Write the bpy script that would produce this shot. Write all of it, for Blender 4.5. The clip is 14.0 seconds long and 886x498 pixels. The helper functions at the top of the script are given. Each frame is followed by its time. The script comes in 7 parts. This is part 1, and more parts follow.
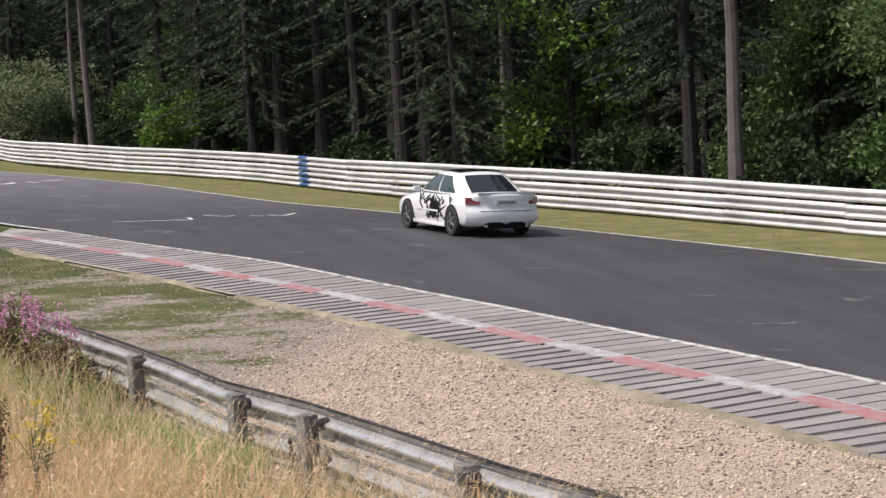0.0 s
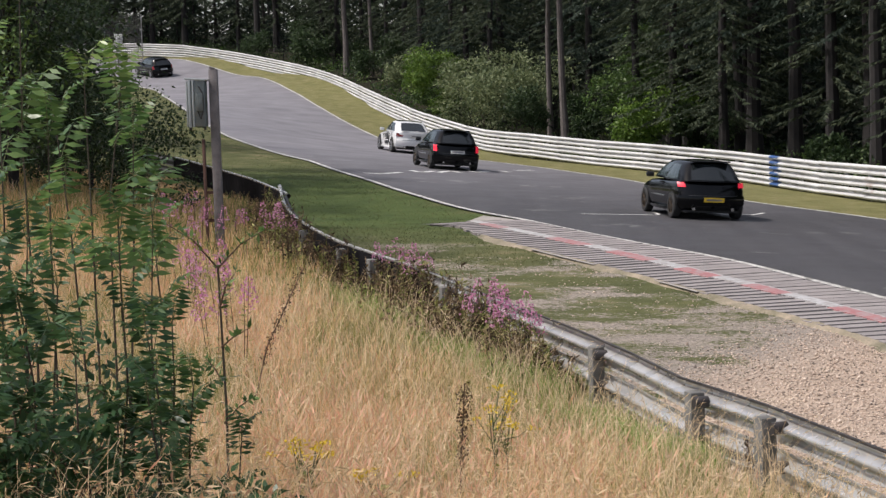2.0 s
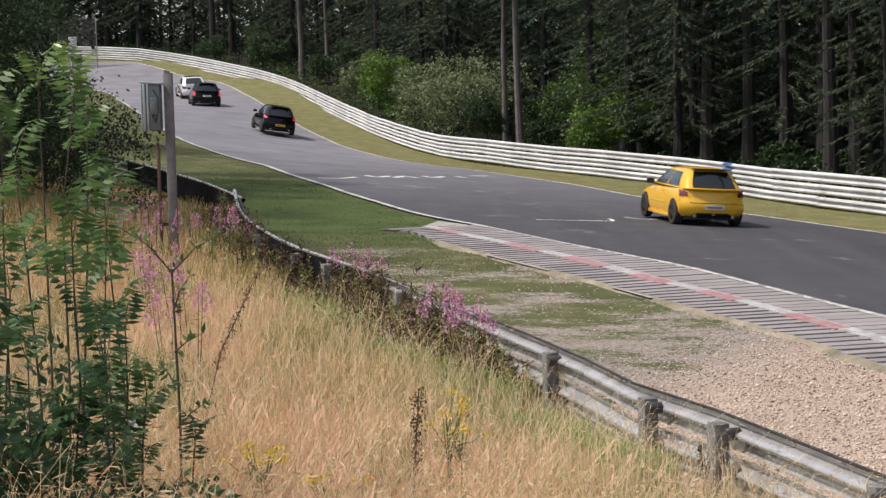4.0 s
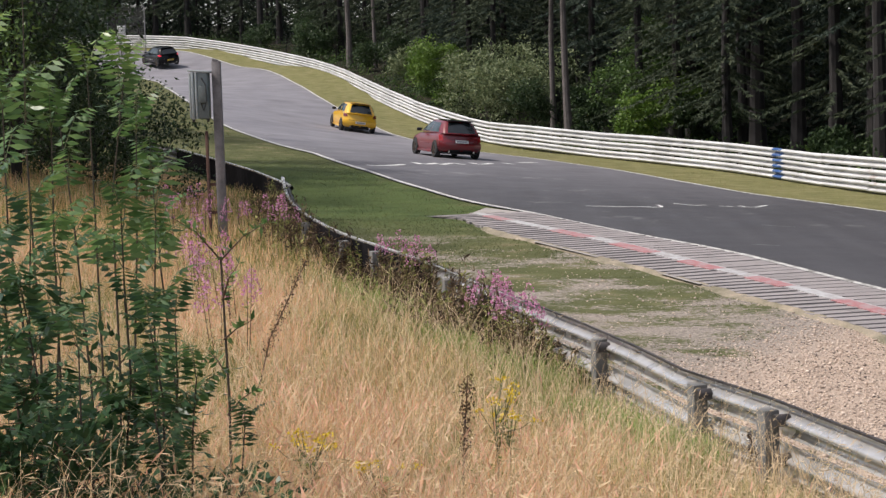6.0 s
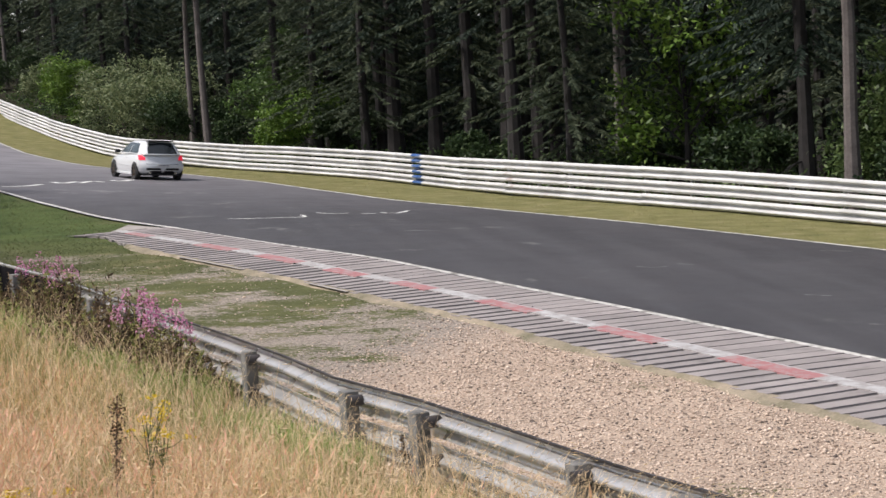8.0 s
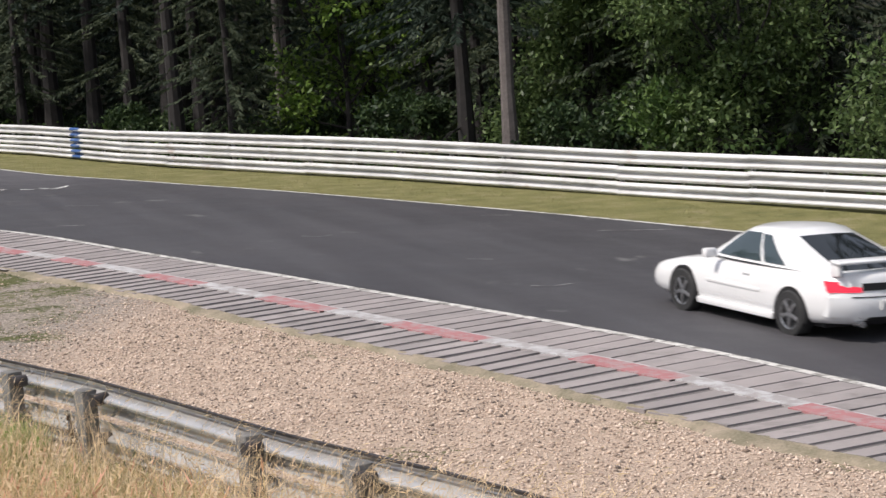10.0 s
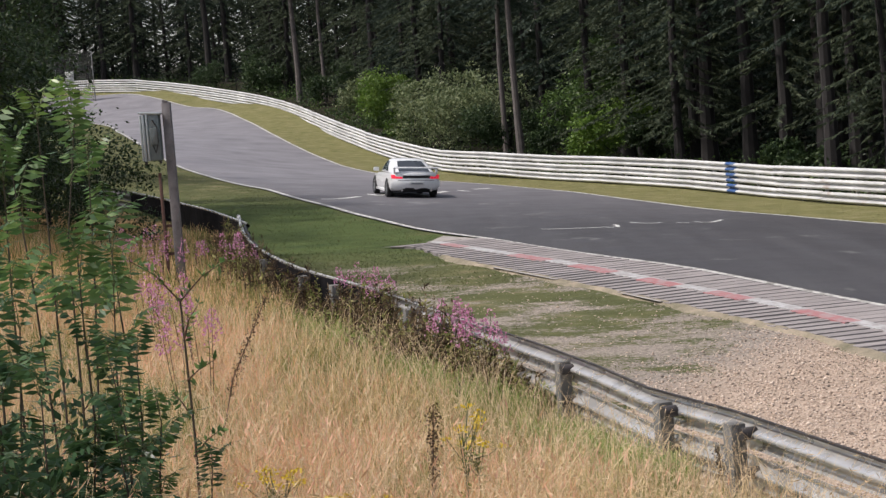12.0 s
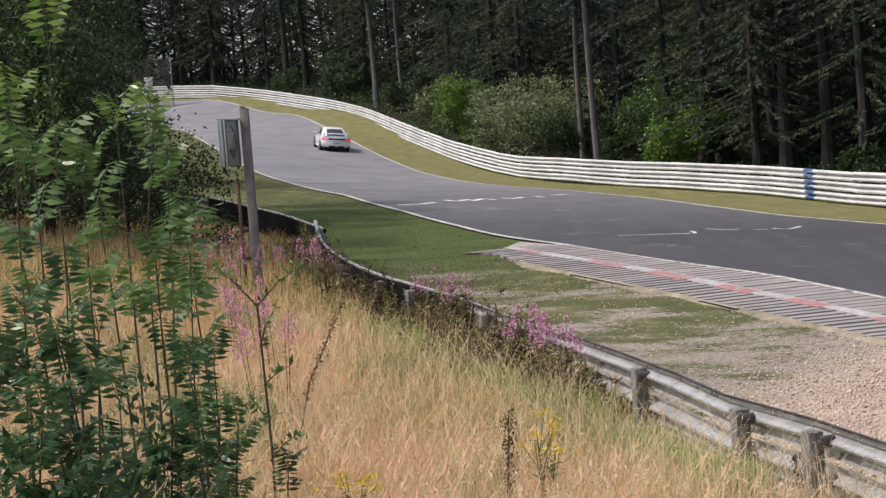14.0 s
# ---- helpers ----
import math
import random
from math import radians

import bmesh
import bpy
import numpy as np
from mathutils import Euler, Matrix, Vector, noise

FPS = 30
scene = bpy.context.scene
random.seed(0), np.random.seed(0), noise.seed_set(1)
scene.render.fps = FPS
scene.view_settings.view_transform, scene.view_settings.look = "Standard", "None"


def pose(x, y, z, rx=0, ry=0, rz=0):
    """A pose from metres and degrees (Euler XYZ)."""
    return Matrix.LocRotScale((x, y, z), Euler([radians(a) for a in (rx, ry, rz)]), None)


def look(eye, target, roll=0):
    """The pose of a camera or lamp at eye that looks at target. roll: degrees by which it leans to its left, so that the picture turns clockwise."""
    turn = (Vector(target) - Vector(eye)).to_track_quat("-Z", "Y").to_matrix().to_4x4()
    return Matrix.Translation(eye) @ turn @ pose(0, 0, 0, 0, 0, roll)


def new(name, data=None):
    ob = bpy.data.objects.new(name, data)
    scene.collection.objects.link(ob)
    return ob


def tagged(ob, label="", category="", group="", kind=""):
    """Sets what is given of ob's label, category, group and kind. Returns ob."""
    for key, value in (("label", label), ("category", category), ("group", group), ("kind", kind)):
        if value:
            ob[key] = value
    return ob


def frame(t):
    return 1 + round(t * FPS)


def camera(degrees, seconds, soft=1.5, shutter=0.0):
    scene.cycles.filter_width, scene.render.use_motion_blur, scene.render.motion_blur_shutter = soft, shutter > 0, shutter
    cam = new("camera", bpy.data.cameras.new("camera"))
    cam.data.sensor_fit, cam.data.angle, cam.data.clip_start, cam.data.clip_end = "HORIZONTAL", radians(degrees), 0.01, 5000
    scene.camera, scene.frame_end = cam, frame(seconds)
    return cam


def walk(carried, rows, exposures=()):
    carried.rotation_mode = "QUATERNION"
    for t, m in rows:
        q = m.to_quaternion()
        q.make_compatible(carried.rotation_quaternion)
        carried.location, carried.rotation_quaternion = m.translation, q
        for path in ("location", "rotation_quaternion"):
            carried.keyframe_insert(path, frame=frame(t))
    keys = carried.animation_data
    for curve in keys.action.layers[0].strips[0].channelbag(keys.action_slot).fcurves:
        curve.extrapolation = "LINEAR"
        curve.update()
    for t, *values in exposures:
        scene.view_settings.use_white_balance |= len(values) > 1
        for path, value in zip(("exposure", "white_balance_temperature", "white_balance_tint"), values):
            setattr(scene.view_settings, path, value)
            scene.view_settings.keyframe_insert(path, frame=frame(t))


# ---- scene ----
cam = camera(25.69, 14.0, soft=1.4, shutter=0.08)
EYE = 3.1
walk(cam, [(t, pose(0, 0, EYE, rx, ry, rz)) for t, rx, ry, rz in (
    (0.0, 85.04, 3.58, -12.79), (0.5, 85.69, 2.70, -7.20), (1.0, 85.58, 2.23, -2.45), (1.5, 85.58, 1.69, 0.58),
    (2.0, 85.59, 1.90, 1.07), (2.5, 85.79, 1.87, 0.45), (3.0, 86.00, 1.43, -0.10), (4.2, 85.62, 1.55, -0.25),
    (5.3, 85.25, 1.70, 0.02), (5.5, 85.21, 1.66, 0.40), (6.0, 85.36, 1.86, 1.16), (6.5, 85.98, 2.32, 0.87),
    (7.0, 86.52, 2.84, -0.77), (7.5, 86.38, 3.30, -3.91), (8.0, 85.19, 3.61, -9.46), (8.5, 84.01, 3.88, -14.27),
    (8.7, 83.58, 3.90, -17.10), (9.2, 83.30, 4.05, -20.60), (9.7, 83.40, 4.20, -20.80), (10.3, 83.90, 4.35, -16.40),
    (10.8, 84.37, 4.55, -10.16), (11.0, 85.04, 4.80, -7.34), (11.5, 86.06, 4.75, -2.41), (12.0, 86.14, 4.58, -0.27),
    (12.5, 86.10, 4.75, 0.26), (13.0, 86.10, 4.81, 0.56), (13.5, 86.28, 4.65, 1.12), (14.0, 86.49, 4.53, 1.99))],
    [(t, stops, 6500, 12.5) for t, stops in ((0.0, 0.04), (0.5, -0.05), (1.0, -0.2), (2.0, -0.02), (3.0, 0.04), (5.3, 0.06), (6.0, 0.06), (7.0, -0.08),
     (7.8, 0.06), (8.5, 0.05), (9.6, 0.05), (10.8, -0.1), (11.5, -0.1), (12.5, 0.02), (14.0, 0.03))])

# ---- light ----
SUN_EL, SUN_AZ = 54, 264        # degrees; azimuth clockwise from +y
world = bpy.data.worlds.new("sky")
scene.world = world
world.use_nodes = True
wn = world.node_tree
sky = wn.nodes.new("ShaderNodeTexSky")
sky.sky_type, sky.sun_disc = "NISHITA", False
sky.sun_elevation, sky.sun_rotation = radians(SUN_EL), radians(SUN_AZ)
sky.air_density, sky.dust_density, sky.ozone_density = 1.0, 3.0, 1.0
veil = wn.nodes.new("ShaderNodeMix")      # thin high cloud whitens the whole sky
veil.data_type = "RGBA"
veil.inputs[0].default_value = 0.3
veil.inputs[7].default_value = (6.5, 6.5, 6.4, 1)
wn.links.new(sky.outputs[0], veil.inputs[6])
wn.links.new(veil.outputs[2], wn.nodes["Background"].inputs[0])
wn.nodes["Background"].inputs[1].default_value = 0.14
sun_data = bpy.data.lights.new("sun", "SUN")
sun_data.energy, sun_data.angle, sun_data.color = 4.1, radians(4), (1.0, 0.95, 0.88)
sun = new("sun", sun_data)
_el, _az = radians(SUN_EL), radians(SUN_AZ)
_from = Vector((math.sin(_az) * math.cos(_el), math.cos(_az) * math.cos(_el), math.sin(_el)))
sun.matrix_world = look(_from * 200, (0, 0, 0))


# ---- materials ----
class Mat:
    """A node material with a few short-hands."""

    def __init__(self, name, rough=0.7, metal=0.0, spec=0.5):
        self.m = bpy.data.materials.new(name)
        self.m.use_nodes = True
        self.t = self.m.node_tree
        self.b = self.t.nodes["Principled BSDF"]
        self.b.inputs["Roughness"].default_value = rough
        self.b.inputs["Metallic"].default_value = metal
        self.b.inputs["Specular IOR Level"].default_value = spec
        self.geo = None

    def node(self, kind, **values):
        n = self.t.nodes.new("ShaderNode" + kind)
        for k, v in values.items():
            n.inputs[k].default_value = v
        return n

    def link(self, a, b):
        self.t.links.new(a, b)

    def position(self):
        if self.geo is None:
            self.geo = self.node("NewGeometry")
        return self.geo.outputs["Position"]

    def local(self):
        return self.node("TexCoord").outputs["Object"]

    def island(self):
        self.position()
        return self.geo.outputs["Random Per Island"]

    def noise(self, scale, detail=4.0, rough=0.55, at=None, stretch=None):
        n = self.node("TexNoise", Scale=scale, Detail=detail, Roughness=rough)
        at = at or self.position()
        if stretch:
            mp = self.node("Mapping")
            mp.inputs["Scale"].default_value = stretch
            self.link(at, mp.inputs["Vector"])
            at = mp.outputs[0]
        self.link(at, n.inputs["Vector"])
        return n.outputs["Fac"]

    def ramp(self, fac, *stops):
        r = self.node("ValToRGB")
        e = r.color_ramp.elements
        while len(e) < len(stops):
            e.new(0.5)
        for el, (p, c) in zip(e, stops):
            el.position, el.color = p, (*c, 1) if len(c) == 3 else c
        self.link(fac, r.inputs[0])
        return r.outputs[0]

    def mix(self, fac, a, b, mode="MIX"):
        n = self.t.nodes.new("ShaderNodeMix")
        n.data_type, n.blend_type = "RGBA", mode
        for sock, v in ((n.inputs[0], fac), (n.inputs[6], a), (n.inputs[7], b)):
            if isinstance(v, (int, float)):
                sock.default_value = v
            elif isinstance(v, tuple):
                sock.default_value = (*v, 1)
            else:
                self.link(v, sock)
        return n.outputs[2]

    def math(self, op, a, b=0.0):
        n = self.t.nodes.new("ShaderNodeMath")
        n.operation = op
        for sock, v in zip(n.inputs, (a, b)):
            if isinstance(v, (int, float)):
                sock.default_value = v
            else:
                self.link(v, sock)
        return n.outputs[0]

    def attr(self, name):
        n = self.node("Attribute")
        n.attribute_name = name
        return n.outputs["Fac"]

    def color(self, c):
        if isinstance(c, tuple):
            self.b.inputs["Base Color"].default_value = (*c, 1)
        else:
            self.link(c, self.b.inputs["Base Color"])
        return self

    def rough(self, r):
        self.link(r, self.b.inputs["Roughness"])
        return self

    def bump(self, h, strength=0.3, distance=0.02):
        n = self.node("Bump", Strength=strength, Distance=distance)
        self.link(h, n.inputs["Height"])
        self.link(n.outputs[0], self.b.inputs["Normal"])
        return self


def speckled(name, dark, light, scale=8.0, rough=0.7, metal=0.0, fine=60.0, bump=0.2, spec=0.5, local=False):
    """A surface of one colour family, uneven at two scales."""
    m = Mat(name, rough, metal, spec)
    at = m.local() if local else None
    big, small = m.noise(scale, 4, at=at), m.noise(fine, 3, at=at)
    c = m.ramp(big, (0.3, dark), (0.7, light))
    c = m.mix(0.25, c, m.ramp(small, (0.3, tuple(v * 0.6 for v in dark)), (0.7, tuple(min(1, v * 1.25) for v in light))))
    m.color(c)
    if bump:
        m.bump(small, bump, 0.01)
    return m.m


def leafy(name, a, b, c, rough=0.5, trans=0.25):
    """Leaves: three greens by island and by place, with light that comes through."""
    m = Mat(name, rough, 0, 0.3)
    fac = m.math("ADD", m.math("MULTIPLY", m.island(), 0.65), m.math("MULTIPLY", m.noise(0.9, 2), 0.4))
    col = m.ramp(fac, (0.2, a), (0.5, b), (0.85, c))
    m.color(col)
    tr = m.node("BsdfTranslucent")
    m.link(col, tr.inputs[0])
    mx = m.node("MixShader", Fac=trans)
    m.link(m.b.outputs[0], mx.inputs[1])
    m.link(tr.outputs[0], mx.inputs[2])
    m.link(mx.outputs[0], m.t.nodes["Material Output"].inputs[0])
    return m.m


def asphalt():
    m = Mat("asphalt", 0.75)
    c = m.ramp(m.noise(0.35, 5), (0.3, (0.029, 0.028, 0.032)), (0.7, (0.044, 0.042, 0.047)))
    streak = m.noise(0.8, 4, stretch=(1.6, 0.12, 1))
    c = m.mix(m.ramp(streak, (0.42, (0, 0, 0)), (0.75, (0.5, 0.5, 0.5))), c, (0.09, 0.09, 0.097))
    grain = m.noise(70, 2)
    c = m.mix(0.35, c, m.ramp(grain, (0.3, (0.02, 0.019, 0.021)), (0.7, (0.10, 0.096, 0.103))))
    pale = m.ramp(m.math("MULTIPLY", m.noise(1.5, 3, stretch=(1, 0.6, 1)), m.noise(0.25, 2)), (0.36, (0, 0, 0)), (0.44, (0.45, 0.45, 0.45)))
    c = m.mix(pale, c, (0.24, 0.24, 0.23))
    # the sky's grazing sheen on the far climb is put in as paler colour
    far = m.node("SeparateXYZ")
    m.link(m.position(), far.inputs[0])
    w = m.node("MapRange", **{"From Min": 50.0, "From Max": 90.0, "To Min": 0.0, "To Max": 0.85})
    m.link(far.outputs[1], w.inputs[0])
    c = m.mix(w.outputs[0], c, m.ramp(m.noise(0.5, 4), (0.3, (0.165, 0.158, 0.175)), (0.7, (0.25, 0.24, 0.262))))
    m.color(c)
    m.rough(m.ramp(m.noise(0.6, 3), (0.3, (0.62,) * 3), (0.7, (0.8,) * 3)))
    m.bump(grain, 0.35, 0.006)
    return m.m


def earth():
    """The ground: forest floor, turf, dry meadow and gravel, by zone."""
    m = Mat("earth", 0.95, 0, 0.2)
    turf = m.ramp(m.noise(1.1, 5), (0.3, (0.065, 0.075, 0.028)), (0.55, (0.105, 0.11, 0.045)), (0.75, (0.2, 0.17, 0.095)))
    grav = m.ramp(m.noise(24, 3), (0.3, (0.30, 0.22, 0.165)), (0.6, (0.50, 0.39, 0.31)), (0.8, (0.66, 0.55, 0.46)))
    grav = m.mix(0.4, grav, m.ramp(m.noise(1.0, 4), (0.3, (0.28, 0.22, 0.17)), (0.7, (0.56, 0.45, 0.36))))
    dry = m.ramp(m.noise(3, 5), (0.3, (0.14, 0.085, 0.035)), (0.7, (0.33, 0.22, 0.1)))
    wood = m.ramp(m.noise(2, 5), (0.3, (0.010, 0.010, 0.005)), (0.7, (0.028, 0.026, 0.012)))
    olive = m.ramp(m.noise(1.4, 5), (0.3, (0.13, 0.13, 0.05)), (0.55, (0.19, 0.18, 0.075)), (0.75, (0.26, 0.225, 0.13)))
    deep_green = m.ramp(m.noise(1.1, 5, stretch=(0.5, 1.0, 1)), (0.3, (0.045, 0.07, 0.02)), (0.7, (0.085, 0.115, 0.035)))
    turf = m.mix(m.attr("olive"), m.mix(m.attr("deep_green"), turf, deep_green), olive)
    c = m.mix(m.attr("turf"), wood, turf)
    c = m.mix(m.attr("dry"), c, dry)
    edge = m.math("ADD", m.attr("gravel"), m.math("ADD", m.math("MULTIPLY", m.math("SUBTRACT", m.noise(0.75, 4, stretch=(0.55, 1.0, 1)), 0.5), 2.6), m.math("MULTIPLY", m.math("SUBTRACT", m.noise(9, 4, 0.7), 0.5), 1.5)))
    grav = m.mix(m.ramp(m.attr("gravel"), (0.6, (1, 1, 1)), (1.0, (0, 0, 0))), grav, m.ramp(m.noise(20, 3), (0.3, (0.15, 0.13, 0.11)), (0.7, (0.42, 0.36, 0.31))))
    zone = m.ramp(m.attr("gravel"), (0.05, (0, 0, 0)), (0.3, (1, 1, 1)))
    c = m.mix(m.math("MULTIPLY", m.ramp(edge, (0.38, (0, 0, 0)), (0.64, (1, 1, 1))), zone), c, grav)
    m.color(c)
    m.bump(m.math("ADD", m.noise(30, 4), m.math("MULTIPLY", m.noise(6, 3), 1.6)), 0.8, 0.045)
    return m.m


def kerb_concrete():
    m = Mat("kerb_concrete", 0.85)
    rnd = m.node("ObjectInfo").outputs["Random"]
    c = m.ramp(m.noise(1.2, 4), (0.3, (0.205, 0.182, 0.176)), (0.7, (0.315, 0.28, 0.27)))
    c = m.mix(0.45, c, m.ramp(rnd, (0.0, (0.20, 0.185, 0.185)), (1.0, (0.33, 0.30, 0.298))))
    c = m.mix(m.ramp(m.noise(2.5, 5), (0.55, (0, 0, 0)), (0.75, (0.6, 0.6, 0.6))), c, (0.12, 0.11, 0.105))
    m.color(c)
    m.bump(m.noise(40, 3), 0.3, 0.01)
    return m.m


def worn_paint(name, paint, under, wear=0.52, rough=0.7):
    m = Mat(name, rough)
    p = m.ramp(m.noise(3, 3), (0.3, tuple(v * 0.85 for v in paint)), (0.7, paint))
    mask = m.ramp(m.noise(5, 6, 0.7), (wear - 0.04, (0, 0, 0)), (wear + 0.08, (1, 1, 1)))
    m.color(m.mix(mask, p, under))
    m.bump(m.noise(40, 3), 0.2, 0.01)
    return m.m


def rail_white():
    m = Mat("white_rail_paint", 0.45)
    c = m.ramp(m.noise(0.6, 4), (0.3, (0.46, 0.46, 0.465)), (0.7, (0.66, 0.66, 0.665)))
    dirt = m.ramp(m.noise(1.6, 6, 0.7, stretch=(0.5, 0.5, 3)), (0.5, (0, 0, 0)), (0.8, (0.6, 0.6, 0.6)))
    c = m.mix(dirt, c, (0.36, 0.35, 0.33))
    rust = m.ramp(m.noise(0.9, 5), (0.66, (0, 0, 0)), (0.74, (0.5, 0.5, 0.5)))
    m.color(m.mix(rust, c, (0.28, 0.17, 0.13)))
    return m.m


def galvanised(name, lo, hi, rough=0.38, metal=0.85):
    m = Mat(name, rough, metal)
    c = m.ramp(m.noise(3, 5), (0.3, lo), (0.7, hi))
    c = m.mix(m.ramp(m.noise(9, 5, 0.7), (0.62, (0, 0, 0)), (0.85, (0.35, 0.35, 0.35))), c, tuple(v * 0.5 for v in lo))
    m.color(c)
    m.rough(m.ramp(m.noise(1.5, 3), (0.3, (rough - 0.05,) * 3), (0.7, (rough + 0.08,) * 3)))
    return m.m


def plain(name, c, rough=0.5, metal=0.0, spec=0.5, coat=0.0):
    m = Mat(name, rough, metal, spec)
    m.color(m.mix(0.5, c, m.ramp(m.noise(6, 3, at=m.local()), (0.3, tuple(v * 0.82 for v in c)), (0.7, c))))
    m.b.inputs["Coat Weight"].default_value = coat
    m.b.inputs["Coat Roughness"].default_value = 0.05
    return m.m


def glow(name, c, strength):
    m = Mat(name, 0.3)
    m.color(c)
    m.b.inputs["Emission Color"].default_value = (*c, 1)
    m.b.inputs["Emission Strength"].default_value = strength
    return m.m


ASPHALT, EARTH, KERB = asphalt(), earth(), kerb_concrete()
RED_PAINT = worn_paint("red_kerb_paint", (0.37, 0.16, 0.165), (0.33, 0.24, 0.24), 0.5)
WHITE_PAINT = worn_paint("white_kerb_paint", (0.46, 0.455, 0.46), (0.3, 0.28, 0.275), 0.48)
LINE_PAINT = worn_paint("line_paint", (0.6, 0.59, 0.56), (0.2, 0.19, 0.17), 0.52)
CHALK_FAINT = worn_paint("faint_chalk", (0.3, 0.3, 0.3), (0.1, 0.1, 0.105), 0.5)
CHALK = worn_paint("chalk_paint", (0.72, 0.72, 0.7), (0.3, 0.3, 0.3), 0.6)
RAIL_WHITE = rail_white()
RAIL_BLUE = worn_paint("blue_rail_paint", (0.025, 0.085, 0.26), (0.16, 0.2, 0.3), 0.55, 0.5)
GALV = galvanised("galvanised_steel", (0.49, 0.485, 0.48), (0.66, 0.65, 0.64), 0.26, 0.6)
# dark steel, which also carries the shade on parts of the near barriers
GALV_DARK = galvanised("dark_shaded_steel", (0.03, 0.028, 0.03), (0.09, 0.08, 0.08), 0.55, 0.5)
POST_GREY = speckled("weathered_post", (0.075, 0.074, 0.07), (0.2, 0.195, 0.185), 6, 0.7)
RUST = speckled("rusty_steel", (0.06, 0.03, 0.025), (0.15, 0.08, 0.06), 8, 0.8)
RUBBER = speckled("rubber", (0.012, 0.012, 0.013), (0.03, 0.03, 0.03), 12, 0.8, local=True)


# ---- shapes ----
def mesh_of(name, verts, faces, mat=None, smooth=False):
    me = bpy.data.meshes.new(name)
    me.from_pydata([tuple(v) for v in verts], [], [tuple(f) for f in faces])
    if mat:
        me.materials.append(mat)
    if smooth:
        me.polygons.foreach_set("use_smooth", [True] * len(me.polygons))
    me.update()
    return me


def fast_mesh(name, verts, quads, mat, smooth=False):
    """A large mesh from arrays: verts (n, 3), faces (m, 3 or 4)."""
    verts, quads = np.asarray(verts, np.float32), np.asarray(quads, np.int32)
    me = bpy.data.meshes.new(name)
    k = quads.shape[1]
    me.vertices.add(len(verts))
    me.vertices.foreach_set("co", verts.ravel())
    me.loops.add(quads.size)
    me.loops.foreach_set("vertex_index", quads.ravel())
    me.polygons.add(len(quads))
    me.polygons.foreach_set("loop_start", np.arange(0, quads.size, k, dtype=np.int32))
    if smooth:
        me.polygons.foreach_set("use_smooth", np.ones(len(quads), bool))
    me.materials.append(mat)
    me.update()
    me.validate()
    return me


def bm_mesh(name, bm, mat, smooth=True, sharp=35):
    me = bpy.data.meshes.new(name)
    bm.normal_update()
    bm.to_mesh(me)
    bm.free()
    if mat:
        me.materials.append(mat)
    if smooth:
        me.polygons.foreach_set("use_smooth", [True] * len(me.polygons))
        me.set_sharp_from_angle(angle=radians(sharp))
    return me


def part(name, data, parent, label="", m=None):
    """A mesh as one object under a thing or a part."""
    ob = new(name, data)
    ob.parent = parent
    if m is not None:
        ob.matrix_basis = m
    if label:
        ob["label"] = label
    return ob


def empty(name, m=None):
    ob = new(name)
    ob.empty_display_size = 0.2
    if m is not None:
        ob.matrix_basis = m
    return ob


def add_box(bm, sx, sy, sz, m=None, bevel=0.0):
    r = bmesh.ops.create_cube(bm, size=1, matrix=(m or Matrix()) @ Matrix.Diagonal((sx, sy, sz, 1)))
    if bevel:
        es = list({e for v in r["verts"] for e in v.link_edges})
        bmesh.ops.bevel(bm, geom=es, offset=bevel, segments=2, affect="EDGES", profile=0.5)


def add_tube(bm, pts, radii, seg=8):
    """A tapering tube through points."""
    P = [Vector(p) for p in pts]
    rings, side = [], None
    for i, p in enumerate(P):
        d = (P[min(i + 1, len(P) - 1)] - P[max(i - 1, 0)]).normalized()
        side = d.orthogonal() if side is None else side - d * side.dot(d)
        side.normalize()
        up = d.cross(side)
        rings.append([bm.verts.new(p + (side * math.cos(k * math.tau / seg) + up * math.sin(k * math.tau / seg)) * radii[i]) for k in range(seg)])
    for r0, r1 in zip(rings, rings[1:]):
        for k in range(seg):
            bm.faces.new((r0[k], r0[(k + 1) % seg], r1[(k + 1) % seg], r1[k]))
    for r, flip in ((rings[0], True), (rings[-1], False)):
        bm.faces.new(r[::-1] if flip else r)


def boxed(name, sx, sy, sz, mat, bevel=0.0, m=None):
    bm = bmesh.new()
    add_box(bm, sx, sy, sz, m, bevel)
    return bm_mesh(name, bm, mat)


def spline(points, step):
    """Even steps along a smooth curve through the points."""
    P = np.asarray(points, float)
    out = []
    for i in range(len(P) - 1):
        p0, p1, p2, p3 = P[max(i - 1, 0)], P[i], P[i + 1], P[min(i + 2, len(P) - 1)]
        t = np.linspace(0, 1, 40, endpoint=False)[:, None]
        out.append(0.5 * (2 * p1 + (p2 - p0) * t + (2 * p0 - 5 * p1 + 4 * p2 - p3) * t * t + (3 * p1 - p0 - 3 * p2 + p3) * t ** 3))
    D = np.vstack(out + [P[-1:]])
    s = np.r_[0, np.cumsum(np.linalg.norm(np.diff(D[:, :2], axis=0), axis=1))]
    n = max(2, int(round(s[-1] / step)) + 1)
    u = np.linspace(0, s[-1], n)
    return np.stack([np.interp(u, s, D[:, k]) for k in range(D.shape[1])], 1)


